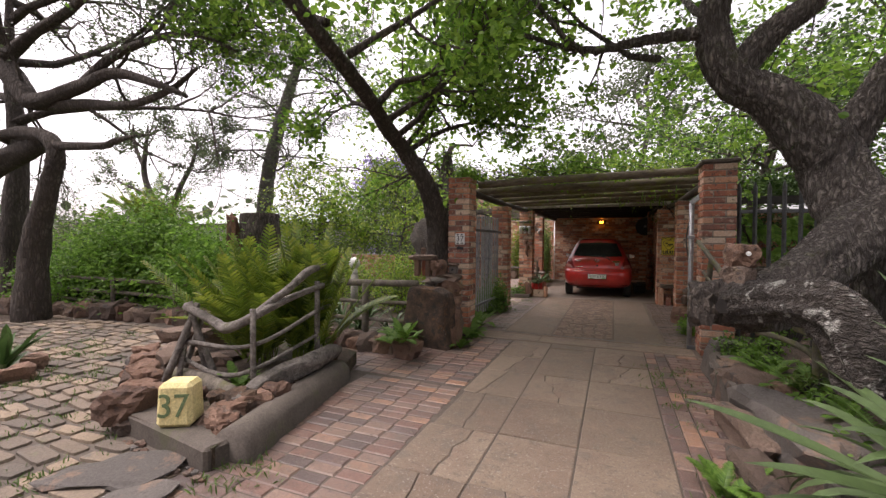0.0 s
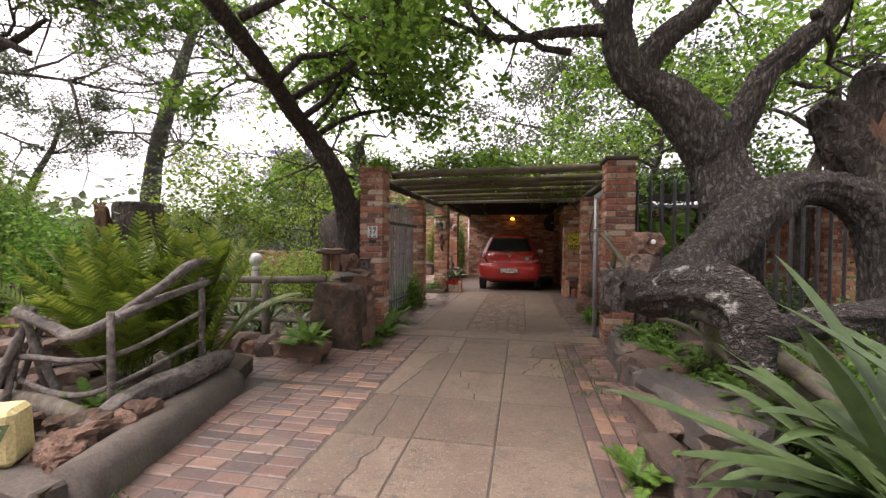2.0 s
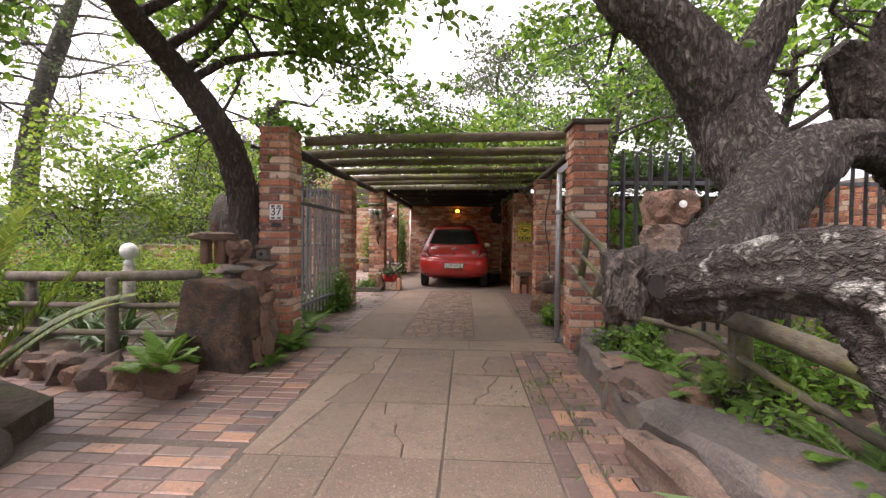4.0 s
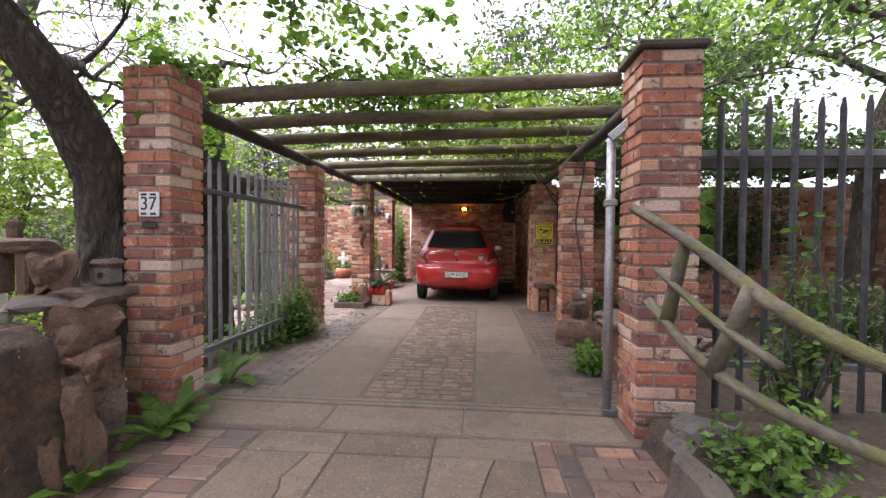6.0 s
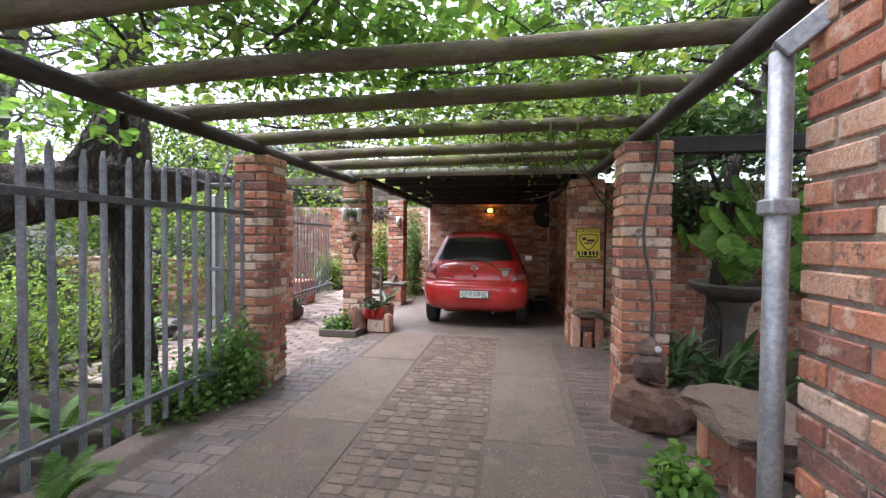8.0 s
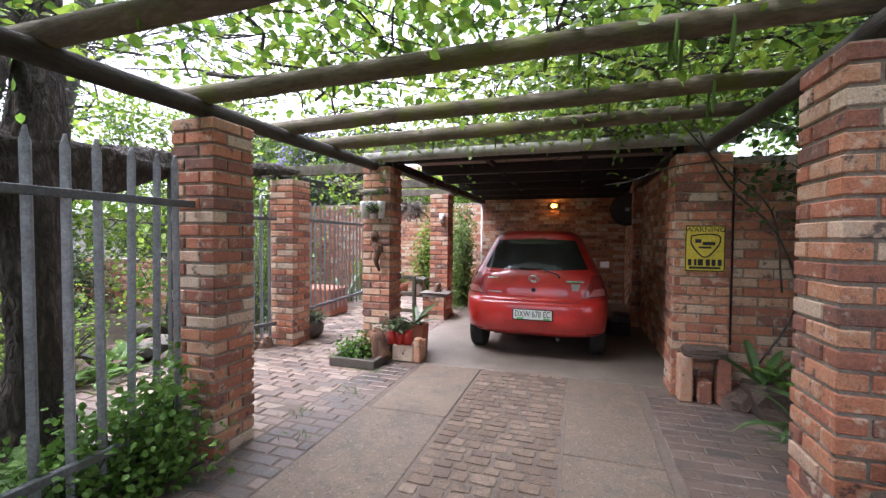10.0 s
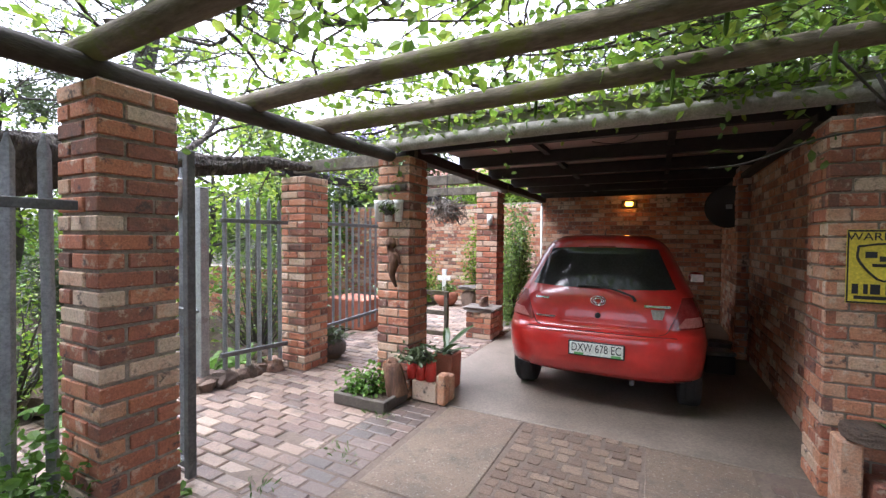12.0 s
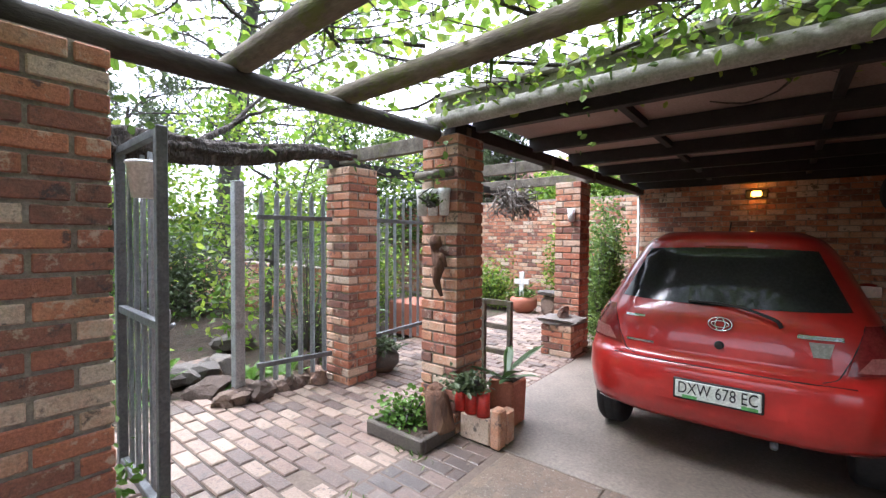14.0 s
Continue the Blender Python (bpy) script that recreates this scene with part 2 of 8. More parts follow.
M_STEEL_D = mat("weathered_steel", [(0.10, 0.105, 0.11), (0.19, 0.195, 0.20)], 9, 0.6, 0.2, metal=0.4, blotch=[((0.13, 0.10, 0.085), 7, 0.6, 0.6)])
M_BLACK = mat("black_plastic", [(0.012, 0.012, 0.013), (0.02, 0.02, 0.021)], 5, 0.5, 0.1)
M_WHITE = mat("white_paint", [(0.62, 0.62, 0.60), (0.75, 0.75, 0.73)], 6, 0.5, 0.1)
M_RED_POT = mat("red_enamel", [(0.45, 0.03, 0.02), (0.60, 0.045, 0.03)], 5, 0.4, 0.05)
M_TERRA = mat("terracotta", [(0.30, 0.10, 0.06), (0.40, 0.15, 0.09)], 5, 0.8, 0.3)
M_YELLOW_SIGN = mat("yellow_sign", [(0.62, 0.50, 0.03), (0.70, 0.57, 0.05)], 4, 0.45, 0.03)
M_YELLOW = mat("pale_yellow_paint", [(0.60, 0.50, 0.22), (0.70, 0.60, 0.30)], 9, 0.8, 0.3, blotch=[((0.36, 0.32, 0.16), 12, 0.62, 0.6)])
M_GREEN_P = mat("green_paint", [(0.10, 0.15, 0.07), (0.15, 0.20, 0.09)], 9, 0.8, 0.2)


def leaf(name, cols, soft=0.35, rough=0.5):
    return mat(name, cols, 1.3, rough, 0.0, 'island', soft=soft, fine=12)


L_OAK = leaf("oak_leaf", [(0.05, 0.12, 0.016), (0.11, 0.22, 0.028), (0.18, 0.32, 0.045), (0.25, 0.39, 0.06)], 0.6)
L_VINE = leaf("vine_leaf", [(0.075, 0.14, 0.018), (0.14, 0.25, 0.028), (0.23, 0.35, 0.04), (0.31, 0.38, 0.06)], 0.5)
L_FAR = leaf("grey_green_leaf", [(0.05, 0.075, 0.032), (0.085, 0.12, 0.052), (0.12, 0.155, 0.075)], 0.35)
L_BUSH = leaf("bush_leaf", [(0.07, 0.16, 0.02), (0.14, 0.28, 0.036), (0.21, 0.37, 0.06)], 0.5)
L_SHRUB = leaf("shrub_leaf", [(0.05, 0.095, 0.02), (0.11, 0.18, 0.034), (0.18, 0.26, 0.055)], 0.45)
L_DARK = leaf("dark_leaf", [(0.025, 0.055, 0.014), (0.05, 0.10, 0.022), (0.08, 0.14, 0.035)], 0.4)
L_CYCAD = leaf("cycad_leaflet", [(0.06, 0.105, 0.014), (0.14, 0.215, 0.024), (0.25, 0.30, 0.038)], 0.4, 0.35)
L_STRAP = leaf("strap_leaf", [(0.025, 0.06, 0.015), (0.05, 0.105, 0.025), (0.085, 0.145, 0.05)], 0.2, 0.4)
L_YUCCA = leaf("yucca_leaf", [(0.035, 0.065, 0.022), (0.065, 0.108, 0.038), (0.11, 0.16, 0.06)], 0.2, 0.4)
L_FERN = leaf("fern_leaf", [(0.06, 0.14, 0.018), (0.11, 0.22, 0.03), (0.16, 0.28, 0.05)], 0.35)
L_LILAC = leaf("lilac_blossom", [(0.22, 0.18, 0.36), (0.34, 0.29, 0.50)], 0.3)
L_DRY = leaf("dry_foliage", [(0.12, 0.10, 0.08), (0.22, 0.19, 0.16)], 0.2)
L_GRASS = leaf("grass_blade", [(0.05, 0.10, 0.02), (0.10, 0.17, 0.03)], 0.3)


# ---- mesh helpers ----
def mesh_of(bm, name):
    me = bpy.data.meshes.new(name)
    bm.to_mesh(me)
    bm.free()
    return me


def part(name, bm, material, parent=None, label="", smooth=False):
    me = bm if isinstance(bm, bpy.types.Mesh) else mesh_of(bm, name)
    if material and not me.materials:
        me.materials.append(material)
    if smooth:
        me.polygons.foreach_set("use_smooth", [True] * len(me.polygons))
    ob = new(name, me)
    ob.parent = parent
    if label:
        ob["label"] = label
    return ob


def thing(name, label, category, loc=(0, 0, 0), rz=0.0, group="", kind=""):
    e = new(name)
    e.matrix_basis = pose(*loc, 0, 0, rz)
    e.empty_display_size = 0.1
    return tagged(e, label, category, group, kind)


def bx(lo, hi, bevel=0.0, bm=None, m=None):
    """A box from corner to corner, its edges bevelled, perhaps turned by m."""
    b = bmesh.new()
    c = [(lo[i] + hi[i]) / 2 for i in range(3)]
    s = [hi[i] - lo[i] for i in range(3)]
    bmesh.ops.create_cube(b, size=1, matrix=Matrix.Translation(c) @ Matrix.Diagonal((*s, 1)))
    if bevel:
        bmesh.ops.bevel(b, geom=b.edges[:], offset=bevel, segments=1, affect='EDGES', profile=0.6)
    if m is not None:
        b.transform(m)
    return join(bm, b)


def join(bm, b):
    if bm is None:
        return b
    me = bpy.data.meshes.new("tmp")
    b.to_mesh(me)
    b.free()
    bm.from_mesh(me)
    bpy.data.meshes.remove(me)
    return bm


def cyl(a, b, r0, r1=None, seg=12, bm=None, bevel=0.0):
    a, b = Vector(a), Vector(b)
    r1 = r0 if r1 is None else r1
    k = bmesh.new()
    m = Matrix.Translation((a + b) / 2) @ (b - a).to_track_quat('Z', 'Y').to_matrix().to_4x4()
    bmesh.ops.create_cone(k, cap_ends=True, segments=seg, radius1=r0, radius2=r1, depth=(b - a).length, matrix=m)
    if bevel:
        es = [e for e in k.edges if any(len(f.verts) > 4 for f in e.link_faces)]
        bmesh.ops.bevel(k, geom=es, offset=bevel, segments=2, affect='EDGES')
    return join(bm, k)


def lathe(profile, seg=20, bm=None, at=(0, 0, 0)):
    """Turn a profile of (radius, height) round the z axis."""
    k = bm or bmesh.new()
    rings = []
    for r, z in profile:
        rings.append([k.verts.new((at[0] + r * math.cos(2 * math.pi * i / seg), at[1] + r * math.sin(2 * math.pi * i / seg), at[2] + z)) for i in range(seg)])
    for u, v in zip(rings, rings[1:]):
        for i in range(seg):
            k.faces.new((u[i], u[(i + 1) % seg], v[(i + 1) % seg], v[i]))
    k.faces.new(list(reversed(rings[0])))
    k.faces.new(rings[-1])
    return k


def smooth_line(pts, steps):
    """Catmull-Rom through points of any width, so many steps a span."""
    P = [np.array(p, float) for p in pts]
    P = [2 * P[0] - P[1]] + P + [2 * P[-1] - P[-2]]
    out = []
    for i in range(1, len(P) - 2):
        for s in range(steps):
            t = s / steps
            a, b, c, d = P[i - 1:i + 3]
            out.append(0.5 * (2 * b + (c - a) * t + (2 * a - 5 * b + 4 * c - d) * t * t + (3 * b - a - 3 * c + d) * t ** 3))
    out.append(P[-2])
    return out


def tube_data(path, seg, rough, rng, V, Fc, seed=0.0, ridge=0.0):
    """Add a tube along rows of (x, y, z, radius) to vertex and face lists."""
    base = len(V)
    n = len(path)
    up = Vector((0.31, 0.2, 0.93))
    run = 0.0
    for i, p in enumerate(path):
        if i:
            run += math.dist(p[:3], path[i - 1][:3])
        a, b = path[max(0, i - 1)], path[min(n - 1, i + 1)]
        d = Vector((b[0] - a[0], b[1] - a[1], b[2] - a[2]))
        d = d.normalized() if d.length > 1e-6 else Vector((0, 0, 1))
        s = d.cross(up)
        s = s.normalized() if s.length > 1e-3 else Vector((1, 0, 0))
        u = s.cross(d)
        for k in range(seg):
            an = 2 * math.pi * k / seg
            r = p[3]
            if rough:
                q = Vector((p[0] * 1.6 + math.cos(an) * 1.3 + seed, p[1] * 1.6 + math.sin(an) * 1.3, p[2] * 1.6))
                r *= 1 + rough * noise.noise(q) + rough * 0.5 * noise.noise(q * 3.1) + rough * 0.22 * math.sin(an * 7 + 3 * noise.noise(q))
            if ridge:
                w = Vector((math.cos(an) * p[3] * 24 + seed, math.sin(an) * p[3] * 24, run * 9))
                w += noise.noise_vector(w * 0.6) * 0.5
                d2 = noise.voronoi(w)[0]
                r += ridge * (min(0.45, d2[1] - d2[0]) * 2.2 - 0.6)
            v = Vector(p[:3]) + (s * math.cos(an) + u * math.sin(an)) * r
            V.append(v[:])
    for i in range(n - 1):
        for k in range(seg):
            Fc.append((base + i * seg + k, base + i * seg + (k + 1) % seg, base + (i + 1) * seg + (k + 1) % seg, base + (i + 1) * seg + k))
    Fc.append(tuple(base + k for k in reversed(range(seg))))
    Fc.append(tuple(base + (n - 1) * seg + k for k in range(seg)))


def tubes(name, paths, material, parent=None, seg=8, rough=0.0, label="", steps=4, ridge=0.0):
    V, Fc = [], []
    for i, p in enumerate(paths):
        tube_data(smooth_line(p, steps) if steps > 1 else p, seg, rough, None, V, Fc, i * 3.7, ridge)
    me = bpy.data.meshes.new(name)
    me.from_pydata(V, [], Fc)
    return part(name, me, material, parent, label, True)


def leaves_mesh(name, P, size, rng, aspect=0.55, hang=0.3, fold=0.25, jitter=0.35, lobes=False):
    """One leaf of two folded halves at each place of P (n x 3)."""
    P = np.asarray(P, float)
    n = len(P)
    d = rng.normal(size=(n, 3))
    d[:, 2] = d[:, 2] * 0.6 - hang
    d /= np.linalg.norm(d, axis=1)[:, None]
    u = rng.normal(size=(n, 3))
    u[:, 2] += 1.2
    s = np.cross(d, u)
    s /= np.linalg.norm(s, axis=1)[:, None] + 1e-9
    u = np.cross(s, d)
    L = size * (1 + jitter * rng.uniform(-1, 1, n))[:, None]
    W = L * aspect * 0.5
    f = fold * W
    v = np.stack([P, P + d * L * 0.35 + s * W + u * f, P + d * L * 0.72 + s * W * 0.8 + u * f, P + d * L, P + d * L * 0.72 - s * W * 0.8 + u * f, P + d * L * 0.35 - s * W + u * f, P + d * L * 0.5], 1).reshape(-1, 3)
    b = (np.arange(n) * 7)[:, None]
    F1 = b + np.array([0, 1, 2, 6])
    F2 = b + np.array([6, 2, 3, 3])
    quads = np.concatenate([b + np.array([[0, 1, 2, 6]]), b + np.array([[0, 6, 4, 5]])]).tolist()
    tris = np.concatenate([b + np.array([[6, 2, 3]]), b + np.array([[6, 3, 4]])]).tolist()
    me = bpy.data.meshes.new(name)
    me.from_pydata(v.tolist(), [], quads + tris)
    return me


def clumps(rng, centres, per, spread):
    C = np.asarray(centres, float)
    k = np.repeat(C, per, axis=0)
    return k + rng.normal(size=k.shape) * np.asarray(spread)


def grow(rng, start, way, length, r, depth, paths, tips, droop=0.0, kids=3, wiggle=0.35, shrink=0.62):
    """Grow one limb and its twigs: tubes into paths, leafy ends into tips."""
    n = 5
    p, d = np.array(start, float), np.array(way, float) / np.linalg.norm(way)
    row = [(*p, r)]
    for i in range(n):
        d = d + rng.normal(size=3) * wiggle * 0.5 + np.array([0, 0, -droop])
        d /= np.linalg.norm(d)
        p = p + d * length / n
        row.append((*p, r * (1 - 0.75 * (i + 1) / n)))
        if depth > 0 and i >= 1:
            for _ in range(kids if i == n - 1 else max(1, kids - 2)):
                e = d + rng.normal(size=3) * 0.75
                grow(rng, p, e, length * shrink * rng.uniform(0.7, 1.1), r * 0.5 * (1 - 0.5 * i / n), depth - 1, paths, tips, droop, kids, wiggle, shrink)
        if depth == 0:
            tips.append(tuple(p))
    paths.append(row)


def rock(seed, size, detail=2, rough=0.35):
    """A rough stone, its base near z 0."""
    b = bmesh.new()
    bmesh.ops.create_icosphere(b, subdivisions=detail, radius=0.5)
    for v in b.verts:
        q = v.co * 1.7 + Vector((seed * 7.3, seed * 3.1, 0))
        k = 1 + rough * noise.noise(q) + rough * 0.5 * noise.noise(q * 2.7) + (rough * 0.3 * noise.noise(q * 6.1) if detail > 2 else 0)
        c = Vector([max(-0.36, min(0.36, x)) for x in v.co]) * 1.25
        v.co = c * k
        v.co = Vector((v.co.x * size[0], v.co.y * size[1], (v.co.z + 0.42) * size[2]))
    return b

# ================= the large structure =================
rng = np.random.default_rng(5)

# ground: one sheet to the horizon, rising gently in far hills
def ground_sheet():
    xs = [-900, -500, -300, -200, -140, -90, -60, -40, -25, -12, 0, 12, 25, 40, 60, 100, 200, 500, 900]
    V, Fc = [], []
    for y in xs:
        for x in xs:
            d = math.hypot(x, y - 6)
            h = -0.06
            if d > 60:
                h += (d - 60) * 0.045 * (0.7 + 0.6 * noise.noise(Vector((x * 0.004, y * 0.004, 2))))
            V.append((x, y, h))
    n = len(xs)
    for j in range(n - 1):
        for i in range(n - 1):
            Fc.append((j * n + i, j * n + i + 1, (j + 1) * n + i + 1, (j + 1) * n + i))
    me = bpy.data.meshes.new("ground")
    me.from_pydata(V, [], Fc)
    return tagged(part("ground", me, M_SOIL), "brown garden soil with patches of green, out to low hills", "ground", kind="structure")


ground_sheet()


def bed(name, x0, x1, y0, y1, z, material, label, thick=0.06):
    ob = part(name, bx((x0, y0, z - thick), (x1, y1, z)), material)
    return tagged(ob, label, "paving bed", kind="structure")


pave_apron = bed("pavement_1", -4.0, -1.30, -3.0, 6.1, -0.005, M_JOINT, "red brick paved apron with mossy joints")
pave_edge = bed("pavement_2", 0.39, 1.06, -3.0, 6.1, -0.010, M_JOINT, "dark brick edging strip beside the drive")
drive = bed("driveway", -1.30, 0.39, -3.0, 6.1, -0.008, M_JOINT, "driveway of worn concrete slabs in three rows")
yard = bed("pavement_3", -2.45, 1.62, 6.1, 11.24, -0.004, M_JOINT_Y, "drive inside the gate with concrete strips, cobbles and bricks")
court = bed("pavement_4", -4.4, -2.05, 8.6, 17.3, -0.012, M_JOINT, "courtyard paved with grey and red bricks")
crazy = bed("pavement_5", -9.5, -4.0, -4.0, 5.2, -0.012, M_JOINT, "crazy paving of flat brown stones with grass joints")
garage_floor = tagged(part("floor_garage", bx((-2.05, 11.24, -0.06), (1.35, 17.0, 0.004), 0.004), M_CONCRETE), "smooth grey-brown concrete garage floor", "floor", kind="structure")

# ---- brick pillars: core, cap and, further down, every brick ----
PILLARS = []


def pillar(x, y, top, w=0.35, cap=None, label="square pillar of mixed red and cream face brick"):
    t = thing("brick_pillar", label, "pillar", (x, y, 0), group="brick pillars")
    part("core", bx((0.012, 0.012, -0.05), (w - 0.012, w - 0.012, top - 0.004)), M_MORTAR, t)
    if cap:
        part("cap", bx((-0.03, -0.03, top), (w + 0.03, w + 0.03, top + cap), 0.012), M_KERB, t, "weathered cement cap")
    PILLARS.append((t, w, top))
    return t


pillar(-2.42, 6.20, 2.44, label="gate pillar of mixed red face brick bearing the house number")
pillar(1.05, 6.20, 2.45, 0.365, 0.05, "gate pillar of red and cream face brick with a cement cap")
pillar(-2.43, 8.80, 2.20)
pillar(1.08, 8.74, 2.22, 0.365, None, "brick pillar under the pergola with a vine stem on it")
pillar(-2.33, 11.20, 2.28, label="brick garage post with white cups and an ornament fixed to it")
pillar(-2.52, 14.15, 2.26, label="brick garage post behind a slate-topped brick seat")
pillar(-3.80, 11.35, 2.20, 0.37, None, "brick gate pillar at the edge of the courtyard")

# ---- walls: mortar core, bricks follow at the end of the file ----
WALLS = []


def wall(name, lo, hi, faces, label, parts=False):
    """faces: which sides show bricks: 'y-', 'y+', 'x-', 'x+'."""
    ob = part(name, bx((lo[0] + 0.011, lo[1] + 0.011, -0.05), (hi[0] - 0.011, hi[1] - 0.011, hi[2])), M_MORTAR)
    tagged(ob, label, "wall", kind="structure")
    WALLS.append((ob, lo, hi, faces, parts))
    return ob


wall("wall_front", (0.96, 11.07, 0), (1.42, 11.42, 2.24), ('y-', 'x-'), "brick pier of the garage front with a yellow warning sign", True)
wall("wall_side_yard", (1.42, 11.13, 0), (6.5, 11.40, 2.2), ('y-',), "brick garden wall overgrown with creepers")
wall("wall_garage_right", (1.12, 11.42, 0), (1.40, 17.0, 2.45), ('x-',), "dark brick side wall inside the garage")
wall("wall_garage_pier", (0.98, 14.3, 0), (1.12, 14.75, 2.45), ('x-', 'y-'), "brick pier inside the garage")
wall("wall_garage_back", (-2.15, 16.9, 0), (1.40, 17.15, 2.5), ('y-',), "brick back wall of the garage")
wall("wall_courtyard", (-9.0, 17.3, 0), (-2.15, 17.55, 2.35), ('y-',), "red brick courtyard wall behind pot plants")
wall("wall_garden_low", (-14.0, 13.0, 0), (-5.6, 13.25, 0.95), ('y-',), "low brick garden wall behind the shrubs")
wall("wall_right_back", (5.9, 6.6, 0), (6.1, 11.13, 2.2), ('x-',), "brick garden wall closing the side yard")

# unseen wall behind the camera, added to keep low sky out of the garage
M_RENDER = mat("rough_render", [(0.20, 0.17, 0.14), (0.28, 0.24, 0.20)], 5, 0.9, 0.5, blotch=[((0.12, 0.11, 0.08), 1.2, 0.56, 0.5)])
tagged(part("wall_sky_block", bx((-16.0, -6.3, -0.1), (9.0, -6.0, 3.4), 0.02), M_RENDER), "plain rendered wall added unseen behind the camera to block low sky light", "wall", kind="structure")
# ---- garage roof ----
roof = thing("garage_roof", "flat garage roof with dark timbers and brown ceiling boards", "roof", (0, 0, 0))
part("ceiling_boards", bx((-2.12, 11.3, 2.50), (1.45, 17.1, 2.53)), M_BOARD, roof, "brown ceiling boards")
part("roof_sheet", bx((-2.14, 11.15, 2.536), (1.48, 17.2, 2.58), 0.004), M_FASCIA, roof)
for y in (11.55, 12.55, 13.55, 14.6, 15.6, 16.6):
    part("joist", bx((-2.10, y, 2.36), (1.12, y + 0.07, 2.496), 0.004), M_BEAM, roof)
for x in (-1.05, 0.15):
    part("batten", bx((x, 11.32, 2.44), (x + 0.06, 16.9, 2.498), 0.003), M_BEAM, roof)
part("side_beam", bx((-2.18, 11.28, 2.29), (-2.06, 17.1, 2.40), 0.006), M_BEAM, roof)
part("right_beam", bx((1.0, 11.45, 2.30), (1.10, 16.88, 2.36), 0.006), M_BEAM, roof)
part("front_pole", tubes("front_pole", [[(-2.3, 11.18, 2.37, 0.06), (-1.0, 11.17, 2.38, 0.058), (0.2, 11.18, 2.385, 0.06), (1.5, 11.18, 2.39, 0.06)]], M_FASCIA, None, 12, 0.06).data, M_FASCIA, roof, "pale round pole along the roof edge")
bpy.data.objects.remove(bpy.data.objects["front_pole"])
part("flashing", bx((-2.2, 11.2, 2.44), (1.48, 11.235, 2.535), 0.004), M_FASCIA, roof, "pale weathered roof edge strip")

# ---- pergola ----
pergola = thing("pergola", "pergola of mossy round poles over the drive", "pergola", (0, 0, 0))


def pole(name, pts, parent, material):
    tubes(name, [pts], material, parent, 12, 0.07, steps=5)


for i, y in enumerate((6.66, 7.32, 8.0, 8.84, 9.68, 10.33)):
    z = 2.40 + 0.004 * i + (0.04 if i == 0 else 0)
    w = 0.02 * math.sin(i * 2.1)
    x1 = 1.06 if i == 0 else 1.30
    x0 = -2.06 if i == 0 else -2.42
    pole("cross_pole", [(x0, y + w, z - 0.075, 0.062), (-1.2, y - w, z - 0.045, 0.058), (0.1, y + w * 0.5, z - 0.025, 0.057), (x1, y, z - 0.005, 0.052)], pergola, M_POLE)
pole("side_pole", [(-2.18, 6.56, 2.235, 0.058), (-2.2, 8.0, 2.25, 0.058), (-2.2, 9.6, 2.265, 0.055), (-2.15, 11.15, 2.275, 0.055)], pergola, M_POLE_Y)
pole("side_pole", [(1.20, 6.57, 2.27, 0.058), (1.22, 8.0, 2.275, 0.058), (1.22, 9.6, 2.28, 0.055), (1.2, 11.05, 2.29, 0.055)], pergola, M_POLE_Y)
# dark timbers over the side yard
side_frame = thing("side_pergola", "dark timber pergola over the side yard, overgrown with creeper", "pergola", (0, 0, 0))
part("front_beam", bx((1.45, 8.86, 2.14), (6.0, 8.96, 2.27), 0.006), M_BEAM, side_frame)
for x in (2.2, 3.2, 4.2, 5.2):
    part("rafter", bx((x, 8.7, 2.275), (x + 0.06, 11.2, 2.36), 0.005), M_BEAM, side_frame)
rsp = np.random.default_rng(61)
cover = np.stack([rsp.uniform(1.5, 6.0, 420), rsp.uniform(8.8, 11.2, 420), rsp.uniform(2.36, 2.6, 420)], 1)
part("creeper", leaves_mesh("creeper", clumps(rsp, cover, 18, (0.12, 0.12, 0.07)), 0.085, rsp, 0.6, 0.3), L_DARK, side_frame, "dark green creeper")
# timbers on the courtyard side
court_frame = thing("courtyard_pergola", "grey-green timbers between the courtyard pillar and the garage", "pergola", (0, 0, 0))
for i, y in enumerate((11.42, 13.0, 14.3)):
    part("rafter", bx((-4.05, y, 2.24), (-2.05, y + 0.06, 2.37), 0.006), M_WOOD, court_frame)
part("plate", bx((-3.78, 11.3, 2.205), (-3.68, 15.6, 2.30), 0.006), M_BEAM, court_frame)

# ---- steel palisade fences ----
def pale(h, w=0.05):
    """A folded steel pale with a pointed top, standing on z 0."""
    b = bmesh.new()
    pr = [(-w / 2, 0.016), (-w * 0.22, 0.0), (0, -0.006), (w * 0.22, 0.0), (w / 2, 0.016)]
    lo = [b.verts.new((x, y, 0)) for x, y in pr]
    hi = [b.verts.new((x, y, h - 0.07)) for x, y in pr]
    tip = [b.verts.new((x * 0.25, y + 0.004, h)) for x, y in pr]
    for r0, r1 in ((lo, hi), (hi, tip)):
        for i in range(4):
            b.faces.new((r0[i], r0[i + 1], r1[i + 1], r1[i]))
    bmesh.ops.solidify(b, geom=b.faces[:], thickness=0.003)
    return b


